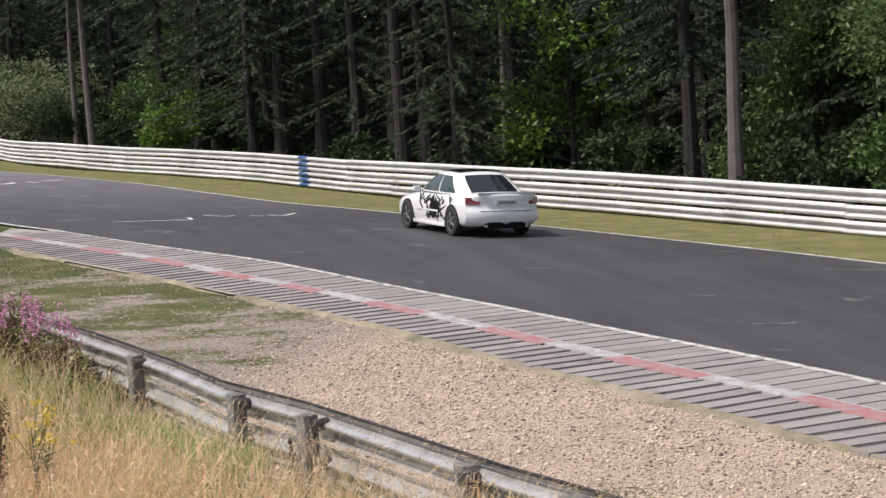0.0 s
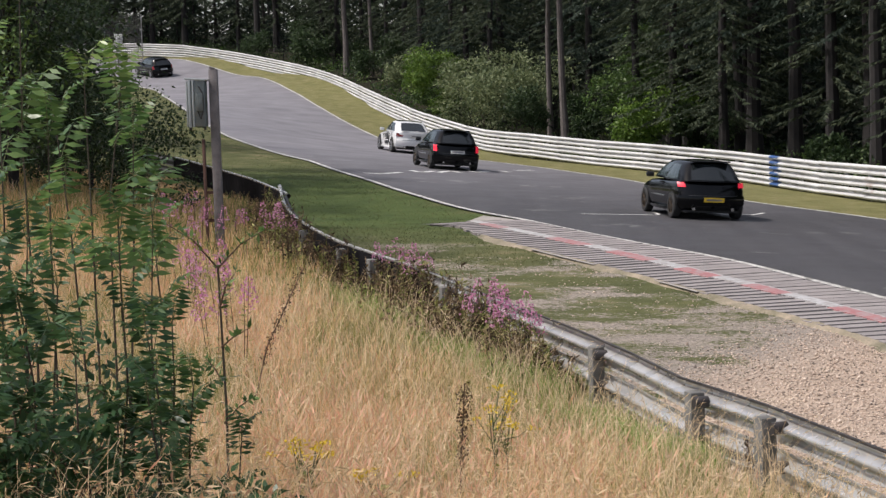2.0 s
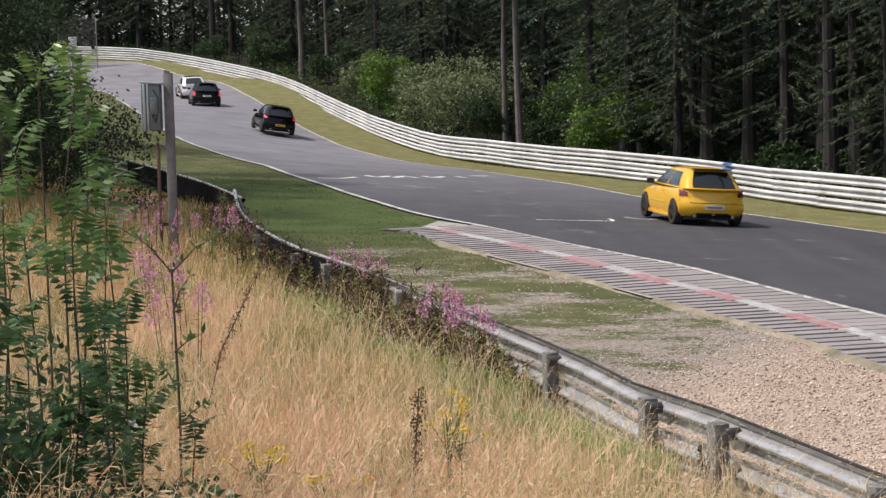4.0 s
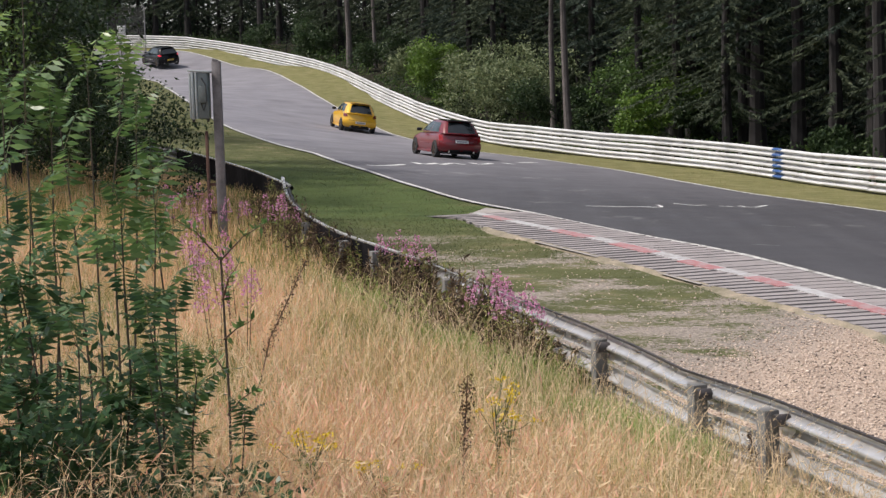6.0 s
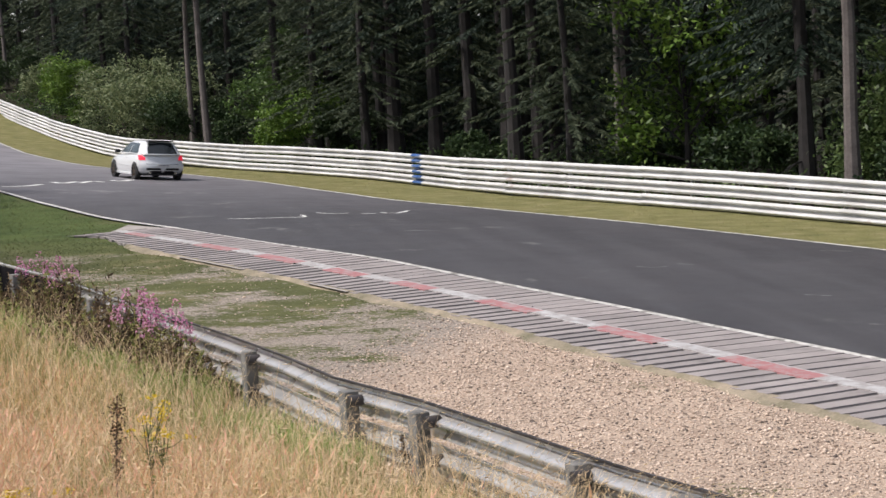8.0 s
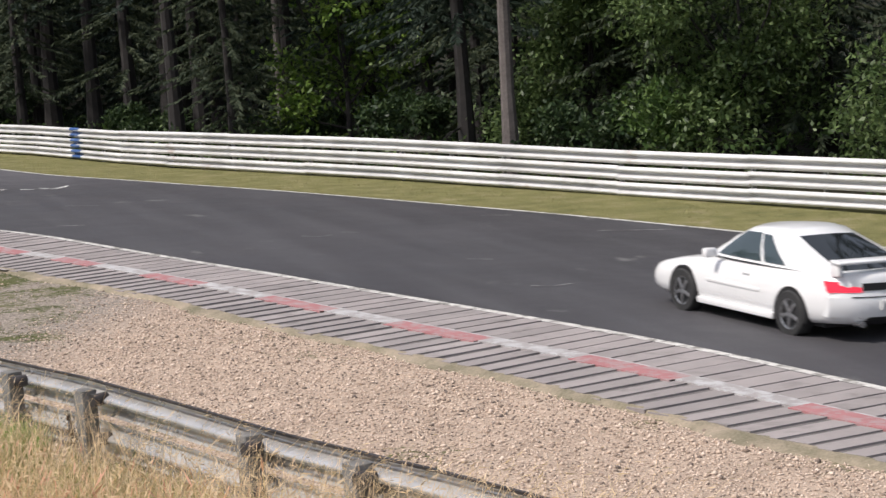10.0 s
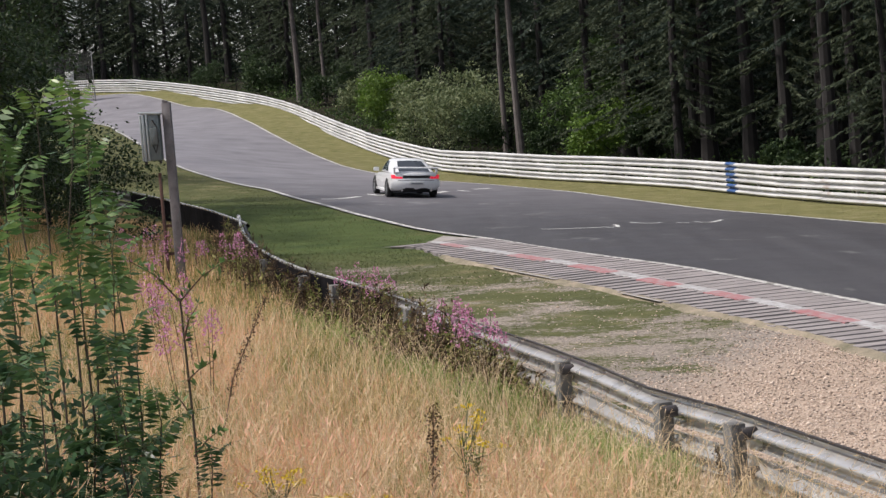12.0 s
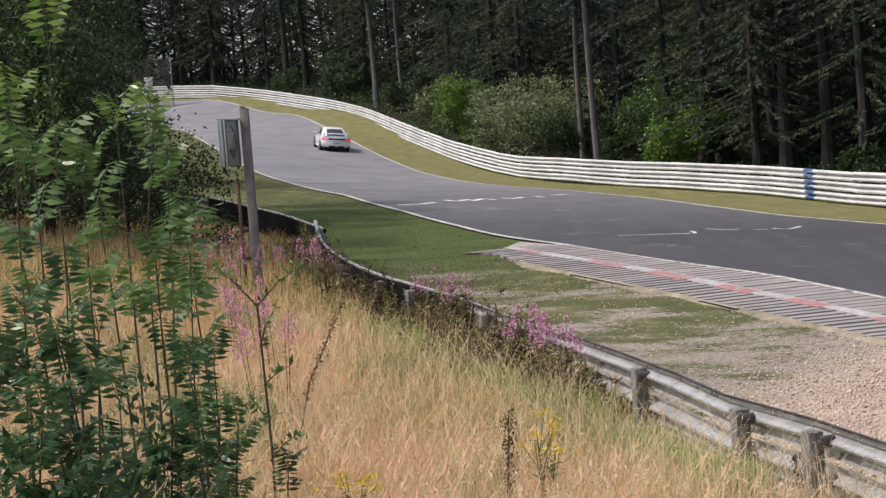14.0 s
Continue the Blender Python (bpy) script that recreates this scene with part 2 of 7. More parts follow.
# ---- the lie of the land: paired road edges, both barriers, the meadow ----
NEAR_EDGE = [(22, -120, -6.0), (24, -60, -3.8), (20, -20, -2.4), (16, 0, -1.75), (13.2, 10, -1.35), (10.32, 21.0, -0.97),
    (9.24, 24.8, -0.84), (7.42, 30.25, -0.6), (4.7, 38.3, -0.26), (0.92, 47.14, 0.09), (-1.82, 54.79, 0.36), (-3.82, 61.94, 0.62),
    (-6.48, 72.08, 0.97), (-9.68, 81.8, 1.4), (-11.92, 89.05, 1.84), (-14.45, 98.86, 2.55), (-16.87, 109.22, 3.14), (-19.12, 119.95, 3.55),
    (-21.46, 131.88, 3.85), (-24.83, 144.0, 4.62), (-31.56, 154.4, 5.83), (-46.79, 165.45, 7.03), (-74.03, 175.2, 7.95), (-123.14, 176.5, 8.76),
    (-219.29, 160.25, 9.76)]
FAR_EDGE = [(32, -121, -6.6), (34, -59, -4.4), (29.8, -17, -3.0), (25.6, 2.8, -2.3), (22.7, 13.0, -1.9), (20.0, 24.2, -1.5),
    (18.8, 28.6, -1.34), (16.72, 35.1, -1.06), (13.82, 41.95, -0.72), (10.42, 51.0, -0.44), (8.13, 57.68, -0.29), (6.6, 65.1, -0.2),
    (3.6, 76.2, 0.05), (-0.32, 85.1, 0.39), (-2.23, 91.59, 0.55), (-4.9, 101.9, 0.98), (-7.2, 110.41, 1.75), (-9.72, 120.6, 2.77),
    (-12.58, 133.21, 3.89), (-16.61, 146.31, 5.23), (-24.87, 160.44, 7.15), (-42.18, 171.62, 8.31), (-71.64, 182.35, 8.88), (-121.89, 183.65, 9.52),
    (-218.2, 167.4, 10.51)]
FAR_RAIL = [(36, -16, -1.4), (29.6, 4, -1.2), (27, 14, -0.8), (24, 25.6, -0.42), (22.4, 30.6, -0.2), (20.6, 35.6, -0.05),
    (18.5, 41.2, 0.12), (17.1, 44.7, 0.27), (15.55, 48.8, 0.42), (13.7, 53.4, 0.57), (11.75, 60, 0.68), (11, 64.2, 0.69),
    (9.6, 70.2, 0.83), (8.46, 74.1, 0.91), (6.7, 78.8, 1.05), (4.65, 83.4, 1.18), (2.48, 89.5, 1.38), (-0.12, 99.2, 1.58),
    (-3.17, 110.2, 2.4), (-6.02, 120.99, 3.46), (-10.95, 140.75, 5.36), (-16.14, 152.45, 6.71), (-21.72, 161.29, 7.86), (-25.69, 164.54, 8.46),
    (-34.77, 170.98, 9.06), (-44.42, 175.2, 9.52), (-71.32, 185.6, 9.99)]
FAR_RAIL_H = 1.10
NEAR_RAIL = [(7.2, 0.5, 0.2), (5.5, 6, 0.2), (4.18, 11.25, 0.2), (3.4, 13.91, 0.2), (2.58, 17.44, 0.2), (1.91, 19.6, 0.2), (1.4, 22.3, 0.21), (0.51, 25.29, 0.3),
             (-0.22, 27.65, 0.37), (-0.92, 30.16, 0.44), (-1.84, 32.78, 0.52), (-2.68, 35.22, 0.6), (-3.61, 38.92, 0.71), (-4.3, 42.6, 0.82), (-5.07, 48.6, 1.0)]
NEAR_RAIL_BACK = [(-4.75, 47.2, 0.93), (-5.75, 50.3, 1.1), (-6.6, 53, 1.2), (-9.2, 60, 1.5), (-13, 70, 1.9), (-16, 80, 2.5)]
NEAR_RAIL_H = 0.76
MEADOW = [(0, 0, 1.5), (-6, -4, 1.8), (0, 8, 0.85), (-3, 8, 0.95), (3, 8, 0.35), (-6, 9, 1.2),
    (0, 14, 0.3), (-3, 14, 0.5), (-6, 14, 0.75), (-3, 22, 0.2), (-8, 22, 0.55), (-8, 32, 0.75),
    (-12, 45, 1.4), (-17, 60, 1.9), (-22, 80, 2.8), (-29.52, 108.25, 4.18), (-35.8, 134.25, 5.7), (-51.25, 153.75, 7.29),
    (-30, 20, 2.0), (-20, -30, 2.5)]
WOODS = [(60, 10, -0.5), (40, 60, -0.6), (30, 85, 0.2), (23.91, 114.75, 1.67), (13.2, 140.75, 4.95), (0.0, 173.25, 7.8),
    (-32.12, 192.75, 9.28), (76.5, 114.75, 1.57), (-93.75, 218.75, 10.83), (47.48, 205.75, 8.56), (-114.75, 114.75, 7.79), (-160, 0, 7),
    (60, -100, -5), (-60, -120, 0), (260, 100, 4), (0.0, 309.75, 14.09), (-231.75, 231.75, 13.07), (222.56, 296.75, 11.19),
    (300, -250, -6), (-300, -250, 4)]
_ctrl = np.array([*NEAR_EDGE[1:-1], *FAR_EDGE[1:-1], *[(x, y, z - FAR_RAIL_H) for x, y, z in FAR_RAIL[1:-1:2]],
                  *[(x, y, z - NEAR_RAIL_H) for x, y, z in NEAR_RAIL[::2]], *[(x, y, z - NEAR_RAIL_H) for x, y, z in NEAR_RAIL_BACK[2::2]], *MEADOW, *WOODS], float)


def _thin_plate(xy, at):
    r2 = ((at[:, None, :] - xy[None]) ** 2).sum(2) / 900.0
    return 0.5 * r2 * np.log(np.maximum(r2, 1e-12))


_n = len(_ctrl)
_A = np.zeros((_n + 3, _n + 3))
_A[:_n, :_n] = _thin_plate(_ctrl[:, :2], _ctrl[:, :2]) + np.eye(_n) * 0.004
_A[:_n, _n], _A[:_n, _n + 1:] = 1, _ctrl[:, :2] / 30
_A[_n:, :_n] = _A[:_n, _n:].T
_W = np.linalg.solve(_A, np.r_[_ctrl[:, 2], 0, 0, 0])


def lie(xy):
    """Height of the ground at points (n, 2)."""
    xy = np.atleast_2d(np.asarray(xy, float))
    out = np.empty(len(xy))
    for i in range(0, len(xy), 20000):
        c = xy[i:i + 20000]
        out[i:i + 20000] = _thin_plate(_ctrl[:, :2], c) @ _W[:_n] + _W[_n] + c / 30 @ _W[_n + 1:]
    return out


def lie1(x, y):
    return float(lie([(x, y)])[0])


# paired stations of the road, every metre
_pair = spline([(*a, *b) for a, b in zip(NEAR_EDGE, FAR_EDGE)], 1.0)
ROAD_N, ROAD_F = _pair[:, :3], _pair[:, 3:]
ROAD_MID = (ROAD_N + ROAD_F) / 2
ROAD_S = np.r_[0, np.cumsum(np.linalg.norm(np.diff(ROAD_MID[:, :2], axis=0), axis=1))]


def road_at(s, v):
    """A place on the road: s metres along it, v from the near edge (0) to the far edge (1)."""
    n = np.array([np.interp(s, ROAD_S, ROAD_N[:, k]) for k in range(2)])
    f = np.array([np.interp(s, ROAD_S, ROAD_F[:, k]) for k in range(2)])
    return n + (f - n) * v


def inside_road(xy, grow=0.0):
    """Signed offset from the road band: below 0 on it."""
    mid = ROAD_MID[::2, :2]
    out = np.empty(len(xy))
    for i in range(0, len(xy), 8000):
        d = np.linalg.norm(xy[i:i + 8000, None] - mid[None], axis=2).min(1)
        out[i:i + 8000] = d - 5.1
    return out - grow


LIFT = 0.035     # the road lies this far above the ground sheet


def band(name, lo, hi, across, mat, lift):
    """A strip between two curves of equal length, laid on the land."""
    lo, hi = np.asarray(lo)[:, :2], np.asarray(hi)[:, :2]
    t = np.linspace(0, 1, across + 1)[None, :, None]
    g = lo[:, None] * (1 - t) + hi[:, None] * t
    n, k = g.shape[:2]
    xy = g.reshape(-1, 2)
    v = np.c_[xy, lie(xy) + lift]
    i = np.arange(n - 1)[:, None] * k + np.arange(k - 1)[None]
    q = np.stack([i, i + 1, i + k + 1, i + k], 2).reshape(-1, 4)
    return fast_mesh(name, v, q, mat, True)


# ---- ground ----
def side_of(xy, curve):
    """Distance to a curve, positive on its right-hand side."""
    c = np.asarray(curve)[:, :2]
    out = np.empty(len(xy))
    for i in range(0, len(xy), 8000):
        p = xy[i:i + 8000]
        d = np.linalg.norm(p[:, None] - c[None], axis=2)
        j = np.clip(d.argmin(1), 0, len(c) - 2)
        t, w = c[j + 1] - c[j], p - c[j]
        out[i:i + 8000] = np.where(t[:, 0] * w[:, 1] - t[:, 1] * w[:, 0] < 0, 1, -1) * d.min(1)
    return out


RAIL_N = spline(NEAR_RAIL, 1.0)
RAIL_NB = spline(NEAR_RAIL_BACK, 1.0)
RAIL_F = spline(FAR_RAIL, 1.0)
RAIL_N_ALL = np.vstack([RAIL_N, RAIL_NB[3:]])
KERB_IN = [(16, 0), (13.2, 10), (10.32, 21.0), (9.24, 24.8), (7.42, 30.25), (4.7, 38.3), (2.0, 44.8), (0.1, 49.0)]
KERB_MID = [(14.7, 0), (12.05, 9.5), (9.5, 19.3), (8.3, 23.05), (6.6, 28.6), (5.0, 33.7), (3.9, 36.5), (2.2, 41.4), (0.5, 45.0), (-0.3, 46.9)]
KERB_OUT = [(13.4, 0), (11.0, 9.0), (8.55, 17.5), (7.4, 21.8), (6.3, 25.4), (5.35, 28.9), (4.04, 32.8), (2.5, 36.95), (1.32, 40.05), (-0.1, 43.7), (-0.6, 45.6)]


def axis(lo, hi, fine_lo, fine_hi, fine, coarse):
    a = list(np.arange(fine_lo, fine_hi, fine))
    s, x = fine, fine_hi
    up = []
    while x < hi:
        up.append(x)
        s = min(s * 1.25, coarse)
        x += s
    s, x, dn = fine, fine_lo, []
    while x > lo:
        s = min(s * 1.25, coarse)
        x -= s
        dn.append(x)
    return np.array(dn[::-1] + a + up + [hi])


def build_ground():
    gx, gy = axis(-1500, 1500, -45, 30, 0.8, 150), axis(-1000, 1800, -4, 180, 0.8, 150)
    X, Y = np.meshgrid(gx, gy)
    xy = np.c_[X.ravel(), Y.ravel()]
    clip = np.clip(xy, (-300, -250), (300, 420))
    z = lie(clip)
    w = len(gx)
    i = np.arange(len(gy) - 1)[:, None] * w + np.arange(w - 1)[None]
    q = np.stack([i, i + 1, i + w + 1, i + w], 2).reshape(-1, 4)
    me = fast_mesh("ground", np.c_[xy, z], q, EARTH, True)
    near = (np.abs(xy[:, 0]) < 120) & (xy[:, 1] > -140) & (xy[:, 1] < 330)
    side_n, side_f, off = np.full(len(xy), -50.0), np.full(len(xy), 50.0), np.full(len(xy), 50.0)
    side_n[near], side_f[near] = side_of(xy[near], RAIL_N_ALL), side_of(xy[near], RAIL_F)
    off[near] = inside_road(xy[near])
    gravel = np.clip((42 - xy[:, 1]) / 6 + 0.5, 0, 1) * (side_n > -0.4) * (off < 14) * (side_f < -6)
    gravel *= np.clip(1.2 - (off - 5.5) * 0, 0, 1)
    olive = np.clip((side_f + 7) / 2.0, 0, 1) * (side_f < 1)
    # darker green turf, strongest about 47 to 60 m out
    deep_green = np.clip((xy[:, 1] - 41) / 6, 0, 1) * np.clip((72 - xy[:, 1]) / 12, 0, 1) * (side_n > -1) * (off > 0)
    gravel *= 0.42 + 0.58 * np.clip((27.5 - xy[:, 1] + (xy[:, 0] - 2.9) * 1.6) / 4, 0, 1)
    turf = ((side_n > -1.5) & (side_f < 0.8)).astype(float)
    dry = ((side_n <= -0.6) & (xy[:, 1] < 60) & (xy[:, 0] < 8)).astype(float)
    for name, val in (("gravel", gravel), ("turf", turf), ("dry", dry), ("olive", olive), ("deep_green", deep_green)):
        a = me.attributes.new(name, "FLOAT", "POINT")
        a.data.foreach_set("value", val.astype(np.float32))
    return tagged(new("ground", me), "uneven ground of meadow, turf, gravel and forest floor", "ground", kind="structure")


ground = build_ground()
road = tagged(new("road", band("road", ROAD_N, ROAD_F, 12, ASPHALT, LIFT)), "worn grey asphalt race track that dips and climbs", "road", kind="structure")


def edge_line(name, curve_lo, curve_hi, a, b, label):
    lo = curve_lo[:, :2] + (curve_hi - curve_lo)[:, :2] * a
    hi = curve_lo[:, :2] + (curve_hi - curve_lo)[:, :2] * b
    ob = part(name, band(name, lo, hi, 1, LINE_PAINT, LIFT + 0.006), road, label)
    return ob


_sl = slice(95, 420)
edge_line("edge_line", ROAD_N[_sl], ROAD_F[_sl], 0.004, 0.018, "worn white edge line")
edge_line("edge_line", ROAD_N[_sl], ROAD_F[_sl], 0.984, 0.998, "worn white edge line")


# ---- barriers ----
def w_beam(length, depth=0.08, height=0.31):
    """One W-section guard rail beam along +x, its face to -y, the base of its section at z 0."""
    d = depth
    prof = [(-0.62 * d, 0.0), (-0.9 * d, 0.03), (-d, 0.05), (-d, 0.075), (-0.88 * d, 0.095), (-0.2 * d, 0.13), (-0.012, 0.145), (-0.012, 0.165),
            (-0.2 * d, 0.18), (-0.88 * d, 0.215), (-d, 0.232), (-d, 0.252), (-0.95 * d, 0.268), (-0.5 * d, height)]
    th = 0.006
    n = len(prof)
    verts, faces = [], []
    for x in (0.0, length):
        verts += [(x, y, z) for y, z in prof] + [(x, y + th, z) for y, z in prof]
    m = 2 * n
    for k in range(n - 1):
        faces.append((k, k + 1, m + k + 1, m + k))
        faces.append((n + k + 1, n + k, m + n + k, m + n + k + 1))
    faces += [(0, m, m + n, n), (n - 1, 2 * n - 1, m + 2 * n - 1, m + n - 1)]
    return verts, faces


def frame_along(p, q, up=None):
    """A pose at p with +x towards q and +z up."""
    x = (Vector(q) - Vector(p)).normalized()
    z = Vector((0, 0, 1))
    y = z.cross(x).normalized()
    z = x.cross(y)
    m = Matrix((x, y, z)).transposed().to_4x4()
    m.translation = Vector(p)
    return m


def build_far_rail():
    line = spline(FAR_RAIL, 4.0)
    thing = empty("guard_rail")
    tagged(thing, "long white-painted three-beam steel guard rail behind the far verge", "guard rail")
    v, f = w_beam(1.0, 0.15)
    beam_mesh = mesh_of("beam", v, f, RAIL_WHITE)
    post_mesh = boxed("post", 0.06, 0.12, 1.5, GALV, 0.008)
    rnd = random.Random(3)
    for i in range(len(line) - 1):
        p, q = line[i], line[i + 1]
        L = float(np.linalg.norm(q - p))
        for k in range(3):
            h = FAR_RAIL_H - 0.31 - 0.375 * k
            # the face looks towards the road, on the left of the run
            m = frame_along((q[0], q[1], q[2] - FAR_RAIL_H + h), (p[0], p[1], p[2] - FAR_RAIL_H + h))
            m = m @ Matrix.Translation((0, rnd.uniform(-0.012, 0.012), rnd.uniform(-0.012, 0.012))) @ Matrix.Diagonal((L + 0.08, 1, 1, 1))
            part("beam", beam_mesh, thing, m=m)
        for t in (0.0, 0.5):
            c = p + (q - p) * t
            m = frame_along(q, p)
            m.translation = Vector((c[0], c[1], c[2] - 0.8)) + m.to_3x3() @ Vector((0, 0.09, 0))
            part("post", post_mesh, thing, m=m)
    # blue marker painted on a metre of the rail
    c = np.array([10.45, 67.0])
    j = np.linalg.norm(RAIL_F[:, :2] - c, axis=1).argmin()
    p, q = RAIL_F[j], RAIL_F[j + 1]
    for k in range(3):
        bv, bf = w_beam(1.0, 0.157)
        d = (p - q) / np.linalg.norm(p - q)
        m = frame_along((q[0], q[1], q[2] - FAR_RAIL_H + FAR_RAIL_H - 0.31 - 0.375 * k), (p[0], p[1], p[2] - 0.31 - 0.375 * k))
        part("marker", mesh_of("marker", bv, bf, RAIL_BLUE), thing, "blue-painted marker on the rail", m @ Matrix.Translation((0, -0.012, 0)) @ Matrix.Diagonal((0.8, 1, 1.02, 1)))
    return thing


def build_near_rail():
    thing = empty("guard_rail")
    tagged(thing, "bare galvanised two-beam guard rail on square posts beside the gravel", "guard rail")
    line = spline(NEAR_RAIL, 2.0)
    v, f = w_beam(1.0, 0.13)
    # thin dark strip standing for the shade inside the beam's top lobe
    cap = boxed("lip_shade", 1.0, 0.03, 0.02, GALV_DARK, 0.0, pose(0.5, 0, 0))
    beams = {m: mesh_of("beam", v, f, m, True) for m in (GALV, GALV_DARK)}
    for me in beams.values():
        me.set_sharp_from_angle(angle=radians(48))
    for i in range(len(line) - 1):
        p, q = line[i], line[i + 1]
        L = float(np.linalg.norm(q - p))
        # the farther beams are coloured dark for the shade they lie in
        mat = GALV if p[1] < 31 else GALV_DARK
        for k in range(2):
            h = -0.31 - 0.36 * k
            m = frame_along((p[0], p[1], p[2] + h), (q[0], q[1], q[2] + h))
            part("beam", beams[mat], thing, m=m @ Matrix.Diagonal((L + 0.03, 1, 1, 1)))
        if p[1] < 31:
            m = frame_along((p[0], p[1], p[2] - 0.006), (q[0], q[1], q[2] - 0.006)) @ Matrix.Translation((0.0, -0.06, 0))
            part("lip_shade", cap, thing, m=m @ Matrix.Diagonal((L + 0.03, 1, 1, 1)))
    return thing


def build_back_rail():
    thing = empty("guard_rail")
    tagged(thing, "old guard rail running on behind the pole, coloured dark for the shade on it", "guard rail")
    line = spline(NEAR_RAIL_BACK, 2.0)
    v, f = w_beam(1.0)
    # the shade on this stretch is put into the beams' dark colour
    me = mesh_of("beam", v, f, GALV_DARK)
    for p, q in zip(line, line[1:]):
        L = float(np.linalg.norm(q - p))
        for k in range(2):
            h = -0.31 - 0.36 * k
            m = frame_along((p[0], p[1], p[2] + h), (q[0], q[1], q[2] + h))
            part("beam", me, thing, m=m @ Matrix.Diagonal((L + 0.03, 1, 1, 1)))
    return thing


far_rail, near_rail, back_rail = build_far_rail(), build_near_rail(), build_back_rail()


# ---- posts of the near barrier ----
def near_rail_posts():
    post = boxed("post", 0.18, 0.15, 1.05, POST_GREY, 0.012)
    spacer_bm = bmesh.new()
    add_tube(spacer_bm, [(0, -0.02, 0), (0, 0.13, 0)], [0.058, 0.058], 12)
    spacer = bm_mesh("spacer", spacer_bm, GALV_DARK)
    line = RAIL_N
    for x, y in ((1.27, 22.65), (2.03, 19.08), (2.49, 17.47), (3.28, 14.47), (3.69, 12.94), (4.32, 10.2), (4.72, 8.6), (-0.15, 27.0), (-0.6, 28.6), (-1.9, 32.6), (-2.55, 34.4), (-3.55, 38.0), (-4.35, 42.0)):
        j = int(np.clip(np.linalg.norm(line[:, :2] - (x, y), axis=1).argmin(), 0, len(line) - 2))
        p, q = line[j], line[j + 1]
        m = frame_along(p, q)
        z = float(np.interp(y, line[:, 1], line[:, 2]))
        side = m.to_3x3() @ Vector((0, 1, 0))
        off = side.dot(Vector((x, y, 0)) - Vector((p[0], p[1], 0)))
        w = m.copy()
        w.translation = Vector((x, y, z - 0.06 - 0.525))
        part("post", post, near_rail, "weathered grey square post", w)
        for h in (-0.14, -0.5):
            s = m.copy()
            s.translation = Vector((x, y, z + h)) - side * (off + 0.005) + m.to_3x3() @ Vector((-0.19, 0, 0))
            part("spacer", spacer, near_rail, m=s)


near_rail_posts()
# near-black sheets close the barrier beside the pole, standing for the shade on it
def shade_panels(line, y0, y1, parent, low):
    sheet = speckled("shade_sheet", (0.005, 0.005, 0.006), (0.017, 0.016, 0.018), 4, 1.0, spec=0.03)
    line = line[(line[:, 1] > y0) & (line[:, 1] < y1)]
    for i in range(0, len(line) - 1, 2):
        run = line[i:i + 3]
        if len(run) < 2:
            continue
        d = np.gradient(run[:, :2], axis=0)
        n = np.c_[-d[:, 1], d[:, 0]] / np.linalg.norm(d, axis=1)[:, None]
        v = []
        for (x, y, z), (a, b) in zip(run, n):
            for off, zz in ((0.012, z - 0.03), (0.045, z - 0.03), (0.045, z - low), (0.012, z - low)):
                v.append((x + a * off, y + b * off, zz))
        f = [(4 * k + j, 4 * k + (j + 1) % 4, 4 * k + 4 + (j + 1) % 4, 4 * k + 4 + j) for k in range(len(run) - 1) for j in range(4)]
        f += [(3, 2, 1, 0), tuple(4 * (len(run) - 1) + j for j in range(4))]
        part("panel", mesh_of("panel", v, f, sheet), parent, "near-black sheet standing for the shade over the beams" if i == 0 else "")
    bm = bmesh.new()
    add_tube(bm, [Vector((x, y, z + 0.005)) for x, y, z in line], [0.028] * len(line), 6)
    part("top_lip", bm_mesh("top_lip", bm, GALV), parent, "pale top edge of the sheets")


shade_panels(RAIL_N, 29.5, 48.5, near_rail, 0.8)
shade_panels(RAIL_NB, 46.0, 62.0, near_rail, 0.85)
# the pale folded end of the near barrier
_end = bmesh.new()
_pts = [(-4.3, 42.6, 0.83), (-4.65, 45.0, 0.88), (-4.9, 47.2, 0.96), (-5.07, 48.6, 1.06)]
add_tube(_end, _pts, [0.03, 0.035, 0.04, 0.05], 6)
part("end_cap", bm_mesh("end_cap", _end, GALV), near_rail, "pale bent end of the rail")
_lip = bmesh.new()
add_tube(_lip, [tuple(p + (0, 0, 0.005)) for p in RAIL_N[26:44:2]], [0.014] * len(RAIL_N[26:44:2]), 5)
part("lip", bm_mesh("lip", _lip, GALV), near_rail, "worn pale upper lip")


